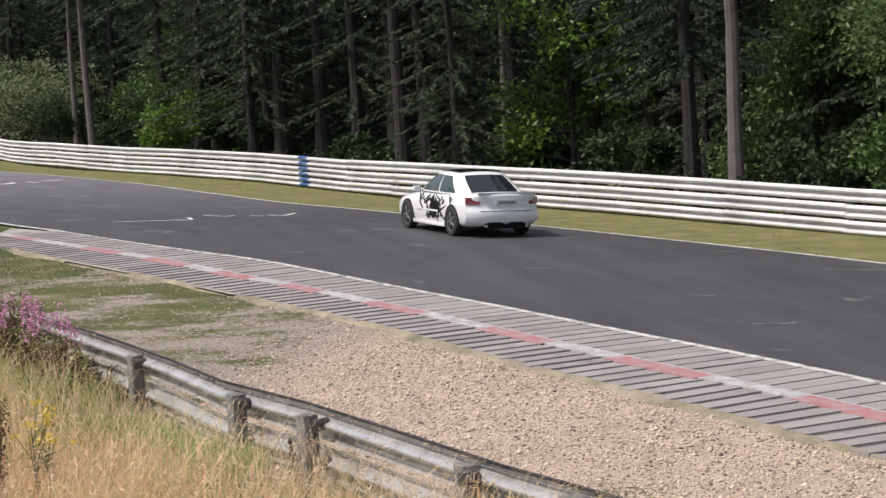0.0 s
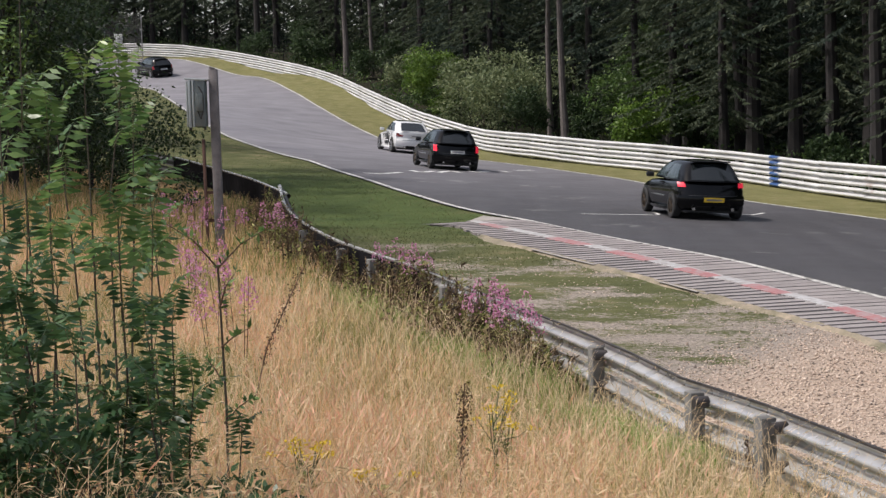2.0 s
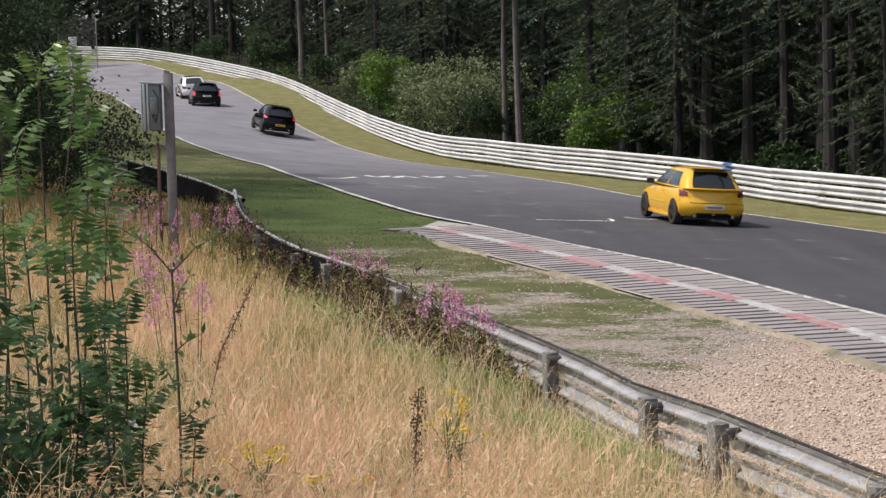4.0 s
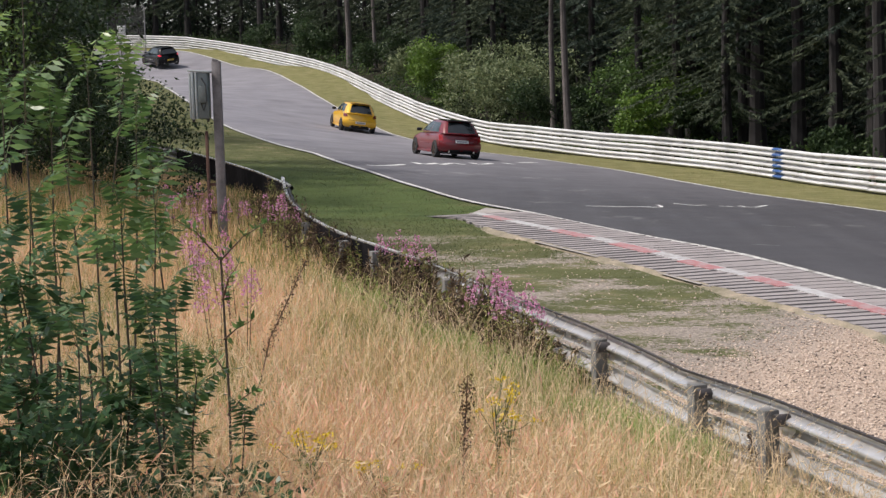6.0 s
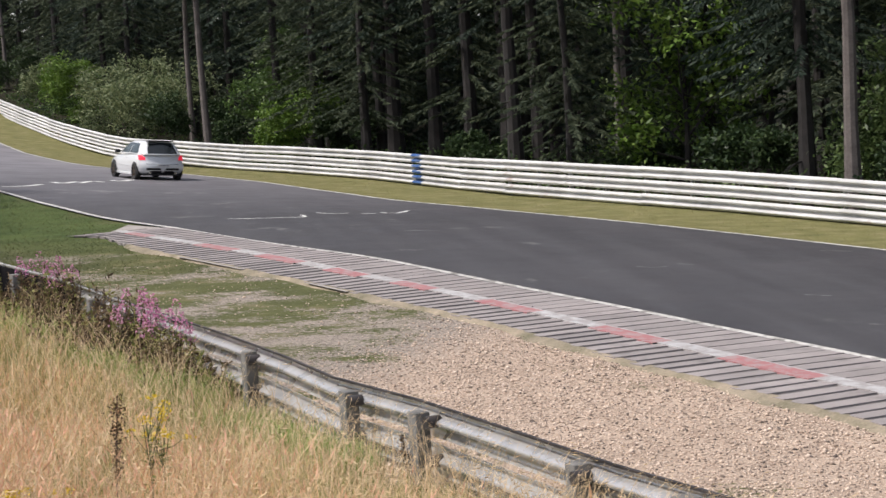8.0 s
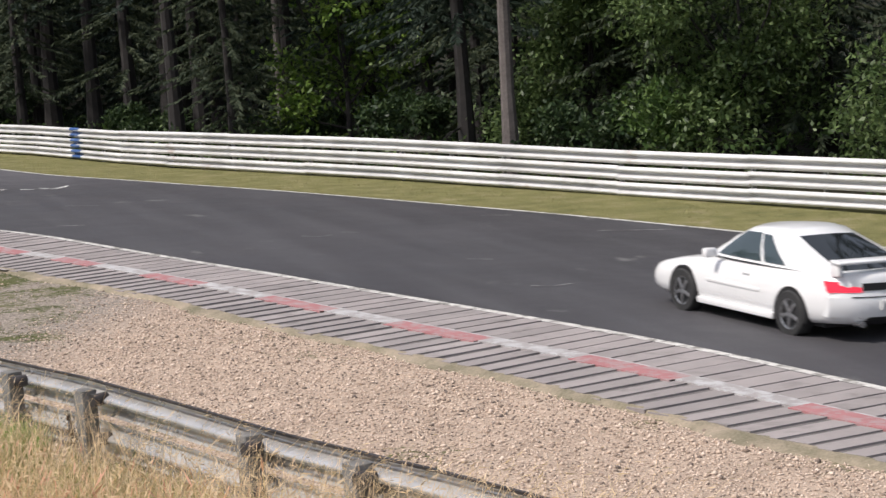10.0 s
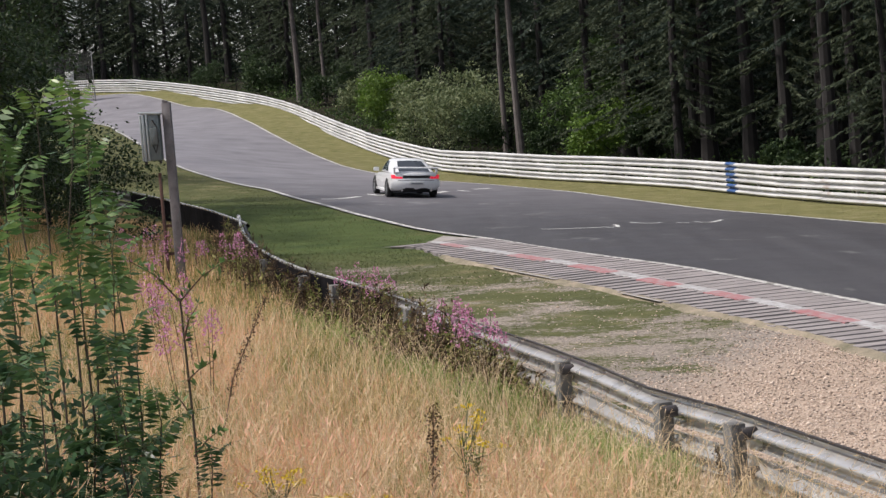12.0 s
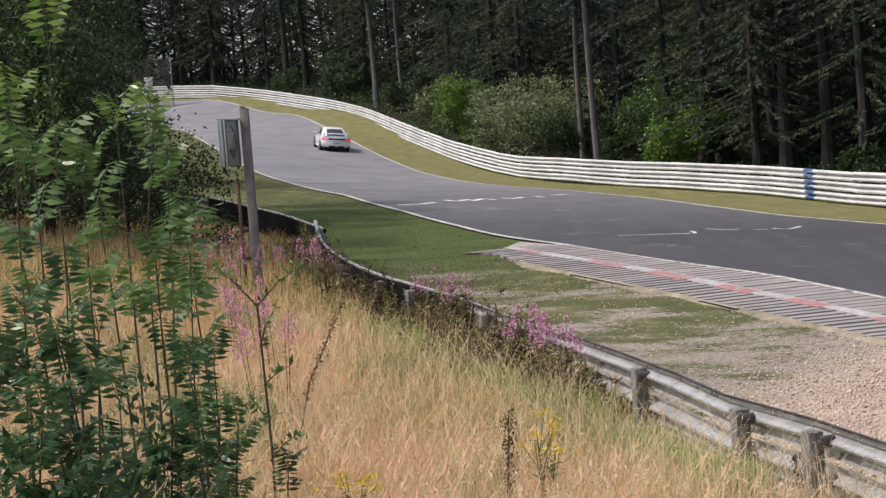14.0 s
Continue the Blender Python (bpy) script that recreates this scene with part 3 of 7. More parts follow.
# ---- kerb ----
def build_kerb():
    # square across the track from each place on the middle line
    mid = spline([(*p, 0) for p in KERB_MID], 0.1)[:, :2]
    run = np.gradient(mid, axis=0)
    run /= np.linalg.norm(run, axis=1)[:, None]
    nrm = np.c_[run[:, 1], -run[:, 0]]
    fine_in, fine_out = (spline([(*p, 0) for p in c], 0.1)[:, :2] for c in (KERB_IN, KERB_OUT))
    d_in = np.array([np.linalg.norm(fine_in - p, axis=1).min() for p in mid])
    d_out = np.array([np.linalg.norm(fine_out - p, axis=1).min() for p in mid])
    length = 0.1 * (len(mid) - 1)

    def across(d, v):
        """A place d metres along the middle line, v from the outer edge (-1) over the middle (0) to the track (1)."""
        k = np.clip(d / 0.1, 0, len(mid) - 1)
        pick = lambda a: np.interp(k, np.arange(len(mid)), a)
        w = pick(d_in) if v > 0 else pick(d_out)
        return np.array([pick(mid[:, 0]) + pick(nrm[:, 0]) * w * v, pick(mid[:, 1]) + pick(nrm[:, 1]) * w * v])

    thing = tagged(empty("kerb"), "ribbed concrete run-off kerb with worn red and white stripe", "kerb", kind="structure")
    rnd = random.Random(5)
    ds = np.linspace(0, length, 140)
    # dirt bed, coloured darker to carry the shade in the grooves
    part("bed", band("bed", [across(d, -0.98) for d in ds], [across(d, 0.99) for d in ds], 6, speckled("shaded_dirt_bed", (0.08, 0.073, 0.07), (0.17, 0.155, 0.15), 3, 0.95), LIFT + 0.004), thing, "dirt bed between the ribs, darkened for the shade of the grooves")
    for name, a, b, step, gap in (("slab", 0.13, 0.985, 0.38, 0.018), ("rib", -1.0, -0.1, 0.37, 0.065)):
        for k in range(int(length / step)):
            d0 = k * step + rnd.uniform(-0.015, 0.015)
            d1 = d0 + step - gap * rnd.uniform(0.6, 1.35)
            end = a + (rnd.uniform(-0.02, 0.1) if name == "rib" else 0.0)
            pts = np.array([across(d0, end), across(d0, b), across(d1, b), across(d1, end)])
            z = lie(pts) + LIFT
            near_lift, far_lift = 0.022 + rnd.uniform(-0.004, 0.006), (0.014 if name == "slab" else 0.008) + rnd.uniform(0, 0.004)
            top = np.c_[pts, z + (near_lift, near_lift, far_lift, far_lift)]
            bot = np.c_[pts, z - 0.06]
            me = mesh_of(name, np.vstack([top, bot]), [(3, 2, 1, 0), (5, 6, 7, 4), (1, 5, 4, 0), (2, 6, 5, 1), (3, 7, 6, 2), (0, 4, 7, 3)], KERB)
            part(name, me, thing)
    # painted stripe between the two rows: faded red lengths, white between
    def stripe(d0, d1, v0, v1, mat, label, lift=0.03):
        n = max(3, int((d1 - d0) / 0.5))
        v, f = [], []
        for d in np.linspace(d0, d1, n):
            for e in (v0, v1):
                p = across(d, e)
                v.append((*p, lie1(*p) + LIFT + lift))
        nv = len(v)
        v += [(x, y, z - 0.12) for x, y, z in v]
        for j in range(n - 1):
            f += [(2 * j, 2 * j + 1, 2 * j + 3, 2 * j + 2), (2 * j, 2 * j + 2, nv + 2 * j + 2, nv + 2 * j), (2 * j + 3, 2 * j + 1, nv + 2 * j + 1, nv + 2 * j + 3)]
        part("stripe", mesh_of("stripe", v, f, mat), thing, label)

    reds = ((46.1, 45.0), (42.9, 41.3), (40.1, 38.2), (36.9, 35.6), (34.5, 33.2), (31.5, 29.8), (28.0, 26.3), (24.8, 22.9), (21.2, 19.5), (17.7, 15.8), (14.0, 12.2), (10.3, 8.5), (6.6, 4.8))
    along = lambda y: float(np.interp(y, mid[:, 1], np.arange(len(mid)) * 0.1))
    last = length - 0.05
    for hi, lo in reds:
        e0, e1 = along(lo), along(hi)
        stripe(e0, e1, -0.16, 0.1, RED_PAINT, "faded red paint")
        stripe(e1, last if last - e1 > 0.2 else e1 + 0.2, -0.1, 0.1, WHITE_PAINT, "faded white paint")
        last = e0
    stripe(0.0, length - 0.1, 0.105, 0.14, WHITE_PAINT, "worn pale edging of the stripe", 0.026)
    # soil and gravel washed up against the outer ends of the ribs
    rows = [across(d, e) for d in np.linspace(0, length - 3.0, 300) for e in (-0.9, -0.98, -1.1 - 0.1 * math.sin(d * 1.7) * math.sin(d * 0.6))]
    zz = lie(rows) + np.tile((LIFT + 0.004, LIFT + 0.018, -0.01), 300) + np.random.default_rng(2).uniform(-0.006, 0.012, 900)
    part("washed_soil", mesh_of("washed_soil", np.c_[rows, zz], [(3 * k + j, 3 * k + j + 1, 3 * k + j + 4, 3 * k + j + 3) for k in range(299) for j in (0, 1)], speckled("washed_soil", (0.11, 0.105, 0.06), (0.34, 0.28, 0.21), 2.2, 0.95, fine=30, bump=0.8), True), thing, "gravelly soil washed against the kerb")
    # pale concrete at the tip and a broken edging along the grass
    tip = np.array([(-0.62, 45.9), (0.0, 48.6), (0.75, 47.2), (-0.12, 43.8)])
    z = lie(tip) + LIFT
    pale = speckled("pale_concrete", (0.25, 0.225, 0.205), (0.37, 0.34, 0.315), 2.5, 0.9)
    part("tip_slab", mesh_of("tip_slab", np.vstack([np.c_[tip, z + 0.012], np.c_[tip, z - 0.05]]), [(3, 2, 1, 0), (0, 1, 5, 4), (1, 2, 6, 5), (2, 3, 7, 6), (3, 0, 4, 7)], pale), thing, "pale concrete tip")
    for y1, y0 in ((40.1, 37.0), (34.4, 32.9)):
        ds = np.linspace(along(y0 + 1.2), along(y1 + 1.2), 14)
        part("lip", band("lip", [across(d, -1.06) for d in ds], [across(d, -0.99) for d in ds], 1, pale, LIFT + 0.02), thing, "pale concrete edging")
    return thing


kerb = build_kerb()


# ---- chalked marks on the asphalt ----
def chalk(points, width=0.16, mat=CHALK):
    """Strokes on the road, in metres on the plan."""
    for line in points:
        c = spline([(*p, 0) for p in line], 0.4)[:, :2] if len(line) > 2 else np.array([np.array(line[0]) * (1 - t) + np.array(line[1]) * t for t in np.linspace(0, 1, 5)])
        d = np.gradient(c, axis=0)
        n = np.c_[-d[:, 1], d[:, 0]] / (np.linalg.norm(d, axis=1)[:, None] + 1e-9)
        part("chalk_mark", band("chalk_mark", c - n * width / 2, c + n * width / 2, 1, mat, LIFT + 0.007), road, "white chalk scrawl")


chalk([[(-4.0, 65.6), (-3.3, 65.9), (-2.8, 67.2)], [(-2.5, 68.8), (-2.1, 68.0), (-1.7, 69.3)], [(-1.5, 68.4), (-1.15, 69.9), (-0.75, 69.3)],
       [(-0.5, 71.1), (-0.15, 70.4), (0.25, 71.9)], [(0.7, 73.0), (1.05, 72.3)], [(1.3, 74.6), (2.0, 75.8)]], 0.24)
chalk([[(2.5, 49.35), (3.4, 49.35), (4.2, 49.6)], [(4.15, 49.4), (4.5, 49.7), (4.45, 50.5)], [(4.95, 51.4), (5.4, 50.8), (5.75, 51.1)], [(6.1, 50.9), (6.45, 50.8)], [(6.65, 51.3), (6.95, 50.8), (7.5, 52.0)]], 0.10)
chalk([[(6.3, 44.5), (7.0, 44.2)], [(5.4, 39.7), (5.95, 39.5)], [(9.4, 35.5), (9.75, 35.25), (10.0, 35.5)], [(10.3, 35.9), (10.6, 35.7)], [(14.0, 38.1), (14.6, 37.9)],
       [(15.0, 34.4), (16.4, 34.0)], [(11.0, 30.8), (11.4, 30.6)], [(10.7, 27.2), (11.0, 27.05), (11.4, 27.2)], [(12.9, 26.6), (13.3, 26.3)], [(-7.0, 75.6), (-6.3, 76.1)],
       [(-9.6, 84.5), (-9.2, 85.8)], [(-6.6, 80.1), (-5.2, 80.5)], [(-5.6, 78.1), (-4.0, 78.5)]], 0.06, CHALK_FAINT)


# ---- the pole with its cabinet ----
def build_pole():
    x, y = -5.2, 38.0
    z = lie1(x, y)
    thing = tagged(empty("utility_pole", pose(x, y, z)), "weathered grey square pole carrying a metal switch cabinet", "pole")
    top = 3.83 - z
    wood = speckled("weathered_wood", (0.10, 0.092, 0.093), (0.24, 0.22, 0.222), 5, 0.85)
    bm = bmesh.new()
    add_box(bm, 0.17, 0.17, top + 0.3, pose(0.02, 0, (top - 0.3) / 2), 0.012)
    add_box(bm, 0.1, 0.17, 0.05, pose(0.0, 0, top + 0.02, 0, 18, 0), 0.006)
    part("post", bm_mesh("post", bm, wood), thing)
    bm = bmesh.new()
    add_box(bm, 0.055, 0.1, 2.6, pose(-0.23, 0.05, 1.0), 0.006)
    add_box(bm, 0.34, 0.05, 0.06, pose(-0.08, 0.08, 1.25))
    add_box(bm, 0.34, 0.05, 0.06, pose(-0.08, 0.08, 0.7))
    part("bracket", bm_mesh("bracket", bm, RUST), thing, "rusty steel bracket")
    cab_z = (3.62 + 2.72) / 2 - z
    body = part("cabinet", boxed("cabinet", 0.34, 0.36, 0.9, speckled("cabinet_grey", (0.11, 0.135, 0.14), (0.19, 0.22, 0.225), 4, 0.5), 0.02), thing, "blue-grey metal switch cabinet", pose(-0.3, -0.04, cab_z))
    pale = speckled("cabinet_pale", (0.27, 0.31, 0.32), (0.42, 0.45, 0.46), 4, 0.45)
    part("door", boxed("door", 0.03, 0.34, 0.88, pale, 0.008), body, "pale sheet-metal door", pose(-0.185, -0.01, 0))
    part("door_rib", boxed("door_rib", 0.05, 0.04, 0.92, pale, 0.008), body, m=pose(-0.13, -0.19, 0))
    part("door_rib", boxed("door_rib", 0.035, 0.03, 0.9, pale, 0.008), body, m=pose(-0.06, -0.195, 0))
    part("hood", boxed("hood", 0.44, 0.42, 0.04, pale, 0.01), body, "pale rain hood", pose(0, 0, 0.47, 0, 5, 0))
    dark = speckled("cable_black", (0.015, 0.015, 0.016), (0.035, 0.035, 0.035), 9, 0.6)
    bm = bmesh.new()
    add_tube(bm, [(0.05, -0.2, 0.34), (0.13, -0.22, 0.2), (0.14, -0.22, -0.1), (0.08, -0.21, -0.3), (0.03, -0.2, -0.15), (0.04, -0.2, 0.2)], [0.014] * 6, 6)
    part("cable", bm_mesh("cable", bm, dark), body, "looped black cable")
    part("fuse_box", boxed("fuse_box", 0.16, 0.06, 0.34, speckled("fuse_grey", (0.08, 0.1, 0.1), (0.15, 0.17, 0.17), 6, 0.5), 0.012), body, m=pose(0.07, -0.2, 0.02))
    for dx in (-0.14, 0.14):
        part("foot", boxed("foot", 0.05, 0.07, 0.07, dark, 0.01), body, m=pose(dx, -0.1, -0.48))
    return thing


build_pole()


# ---- catch fence and board at the crest ----
def build_fence():
    rim = (-27.3, 158.5)
    z = lie1(*rim)
    thing = tagged(empty("catch_fence", pose(*rim, z)), "dark mesh catch fence on thin steel posts behind the barrier", "fence")
    grey = galvanised("fence_steel", (0.2, 0.2, 0.2), (0.34, 0.34, 0.34), 0.5)
    bm = bmesh.new()
    add_tube(bm, [(0, 0, -0.5), (0, 0, 4.1)], [0.05, 0.045], 8)
    post = bm_mesh("post", bm, grey)
    for k in range(4):
        part("post", post, thing, m=pose(-3.2 * k, 0.9 * k, 0))
    bm = bmesh.new()
    for k in range(3):
        a, b = Vector((-3.2 * k, 0.9 * k, 0)), Vector((-3.2 * k - 3.2, 0.9 * k + 0.9, 0))
        for h in np.arange(0.2, 4.05, 0.16):
            add_tube(bm, [a + Vector((0, 0, h)), b + Vector((0, 0, h))], [0.014, 0.014], 3)
        for t in np.arange(0, 1, 0.05):
            c = a + (b - a) * t
            add_tube(bm, [c + Vector((0, 0, 0.1)), c + Vector((0, 0, 4.0))], [0.014, 0.014], 3)
    part("wire_mesh", bm_mesh("wire_mesh", bm, speckled("dark_wire", (0.03, 0.03, 0.03), (0.06, 0.06, 0.06), 5, 0.6)), thing, "dark wire netting")
    bx, by = -29.6, 160.5
    board = tagged(empty("marker_board", pose(bx, by, lie1(bx, by))), "small white marker board beside the barrier at the crest", "sign")
    part("panel", boxed("panel", 0.7, 0.05, 1.1, plain("board_white", (0.75, 0.75, 0.73), 0.5), 0.01), board, m=pose(0, 0, 1.9))
    bm = bmesh.new()
    add_tube(bm, [(0, 0.06, -0.3), (0, 0.06, 2.4)], [0.04, 0.04], 8)
    part("stake", bm_mesh("stake", bm, grey), board)


build_fence()


# ---- trees ----
BARK_DARK = speckled("spruce_bark", (0.012, 0.011, 0.011), (0.027, 0.023, 0.022), 3, 0.9, fine=18, bump=0.6, local=True)
BARK_GREY = speckled("pine_bark", (0.07, 0.06, 0.058), (0.15, 0.13, 0.122), 2.5, 0.9, fine=14, bump=0.5, local=True)
NEEDLES = leafy("spruce_needles", (0.015, 0.028, 0.021), (0.025, 0.042, 0.029), (0.041, 0.06, 0.038), 0.7, 0.25)
NEEDLES_OLIVE = leafy("olive_needles", (0.026, 0.04, 0.024), (0.044, 0.061, 0.034), (0.075, 0.09, 0.048), 0.7, 0.28)
LEAF_MID = leafy("broad_leaves", (0.03, 0.06, 0.015), (0.06, 0.11, 0.028), (0.11, 0.17, 0.045), 0.45, 0.3)
LEAF_BEECH = leafy("beech_leaves", (0.05, 0.085, 0.03), (0.09, 0.14, 0.048), (0.15, 0.21, 0.075), 0.45, 0.4)
LEAF_PALE = leafy("grey_green_leaves", (0.07, 0.10, 0.045), (0.15, 0.19, 0.09), (0.27, 0.30, 0.16), 0.5, 0.3)
LEAF_BRIGHT = leafy("bright_leaves", (0.05, 0.10, 0.012), (0.095, 0.17, 0.028), (0.17, 0.25, 0.05), 0.45, 0.35)
LEAF_DARK = leafy("dark_leaves", (0.017, 0.034, 0.015), (0.034, 0.062, 0.024), (0.066, 0.10, 0.036), 0.5, 0.28)


def diamonds(c, a, b, fold=0.0):
    """Leaf quads: centres c, half-lengths a, half-widths b, all (n, 3)."""
    n = len(c)
    v = np.empty((n, 4, 3))
    lift = np.cross(a, b)
    lift /= np.linalg.norm(lift, axis=1)[:, None] + 1e-9
    lift *= np.linalg.norm(b, axis=1)[:, None] * fold
    v[:, 0], v[:, 1], v[:, 2], v[:, 3] = c - a, c + b + lift - a * 0.15, c + a, c - b + lift - a * 0.15
    return v.reshape(-1, 3), np.arange(4 * n).reshape(n, 4)


def unit(v):
    return v / (np.linalg.norm(v, axis=1)[:, None] + 1e-9)


def spruce_crown(seed, H, z0, boughs, sprays, mat, reach=3.0):
    """Drooping boughs hung with needle sprays."""
    r = np.random.default_rng(seed)
    low = r.random(boughs) < 0.72
    u = np.where(low, r.random(boughs) * max(0.05, (11.5 - z0) / (H - z0)), r.random(boughs))
    zb = z0 + (H - z0) * u
    L = ((1 - u) ** 0.8 * reach + 0.3) * r.uniform(0.55, 1.15, boughs)
    az = r.uniform(0, math.tau, boughs)
    i = np.repeat(np.arange(boughs), sprays)
    s = r.uniform(0.12, 1.0, len(i))
    out = np.c_[np.cos(az[i]), np.sin(az[i]), np.zeros(len(i))]
    lat = np.c_[-out[:, 1], out[:, 0], np.zeros(len(i))]
    side = r.choice([-1, 1], len(i))
    c = out * (L[i] * s)[:, None]
    c[:, 2] = zb[i] - 0.42 * L[i] * s ** 1.4 + 0.12 * L[i] * s ** 4
    ln = r.uniform(0.06, 0.17, len(i)) * (0.6 + 0.4 * L[i] / reach) * np.where(zb[i] > 12.5, 1.7, 1.0)
    a = unit(out * 0.55 + lat * (side * r.uniform(0.2, 0.9, len(i)))[:, None] + np.c_[np.zeros((len(i), 2)), -r.uniform(0.1, 0.9, len(i))]) * ln[:, None]
    c = c + a * 0.8
    b = unit(np.cross(a, r.normal(size=(len(i), 3)))) * (ln * r.uniform(0.16, 0.3, len(i)))[:, None]
    v, q = diamonds(c, a, b, 0.2)
    return fast_mesh("crown", v, q, mat)


def trunk_mesh(seed, H, r0, bark, stubs=0, stub_from=1.5, lean=0.0):
    rnd = random.Random(seed)
    bm = bmesh.new()
    n = 9
    pts = [(math.sin(k * 1.3 + seed) * 0.03 * k + lean * k / n * H * 0.5, math.cos(k * 1.7 + seed) * 0.03 * k, -0.5 + (H + 0.5) * k / (n - 1)) for k in range(n)]
    rad = [r0 * (1.35 if k == 0 else 1.0) * (1 - 0.9 * k / (n - 1)) + 0.01 for k in range(n)]
    add_tube(bm, pts, rad, 9)
    for k in range(stubs):
        h = rnd.uniform(stub_from, H * 0.6)
        az, L = rnd.uniform(0, math.tau), rnd.uniform(0.5, 1.6)
        p = Vector((lean * h * 0.5, 0, h))
        d = Vector((math.cos(az), math.sin(az), 0))
        add_tube(bm, [p, p + d * L * 0.5 + Vector((0, 0, -0.08)), p + d * L + Vector((0, 0, -0.35 * L))], [0.022, 0.014, 0.005], 4)
    return bm_mesh("trunk", bm, bark)


def leaf_crown(seed, blobs, leaves, size, mat, spread=0.45):
    """Leaves in clumps round the blob centres (x, y, z, radius)."""
    r = np.random.default_rng(seed)
    B = np.array(blobs, float)
    vol = B[:, 3] ** 2
    pick = r.choice(len(B), leaves // 12, p=vol / vol.sum())
    d = unit(r.normal(size=(len(pick), 3)))
    tips = B[pick, :3] + d * (B[pick, 3] * r.uniform(0.45, 1.08, len(pick)))[:, None]
    i = np.repeat(np.arange(len(tips)), 12)
    c = tips[i] + r.normal(size=(len(i), 3)) * spread * np.array([0.5, 0.5, 0.3])
    a = unit(d[i] * 0.7 + r.normal(size=(len(i), 3)) * 0.7 + (0, 0, -0.15)) * (size * r.uniform(0.6, 1.2, len(i)))[:, None]
    b = unit(np.cross(a, r.normal(size=(len(i), 3)) * 0.6 + (0, 0, 0.9))) * (size * r.uniform(0.35, 0.55, len(i)))[:, None]
    v, q = diamonds(c, a, b, 0.25)
    return fast_mesh("crown", v, q, mat)


def limbs_mesh(seed, blobs, base_r, bark, height):
    rnd = random.Random(seed)
    bm = bmesh.new()
    add_tube(bm, [(0, 0, -0.3), (0.05, 0.02, height * 0.4), (0.0, 0.08, height)], [base_r * 1.2, base_r * 0.8, base_r * 0.3], 8)
    for x, y, z, R in blobs:
        p = Vector((0.02, 0.03, min(z * 0.45, height * 0.7)))
        q = Vector((x, y, z))
        mid = (p + q) / 2 + Vector((rnd.uniform(-0.2, 0.2), rnd.uniform(-0.2, 0.2), -0.1))
        add_tube(bm, [p, mid, q], [base_r * 0.5, base_r * 0.32, base_r * 0.1], 5)
        for _ in range(5):
            e = q + Vector((rnd.gauss(0, 1), rnd.gauss(0, 1), rnd.gauss(0, 0.7))).normalized() * R * 0.9
            add_tube(bm, [q, (q + e) / 2, e], [base_r * 0.12, base_r * 0.07, 0.004], 4)
    return bm_mesh("branchwork", bm, bark)


def tree(name, trunk, crown, m, label, category, group="", trunk_name="trunk"):
    ob = tagged(empty(name, m), label, category, group)
    part(trunk_name, trunk, ob)
    if crown:
        part("crown", crown, ob)["kind"] = "stuff"
    return ob


def on_land(x, y, rz=0.0, s=1.0, tilt=0.0):
    return pose(x, y, lie1(x, y), 0, tilt, rz) @ Matrix.Diagonal((s, s, s, 1))


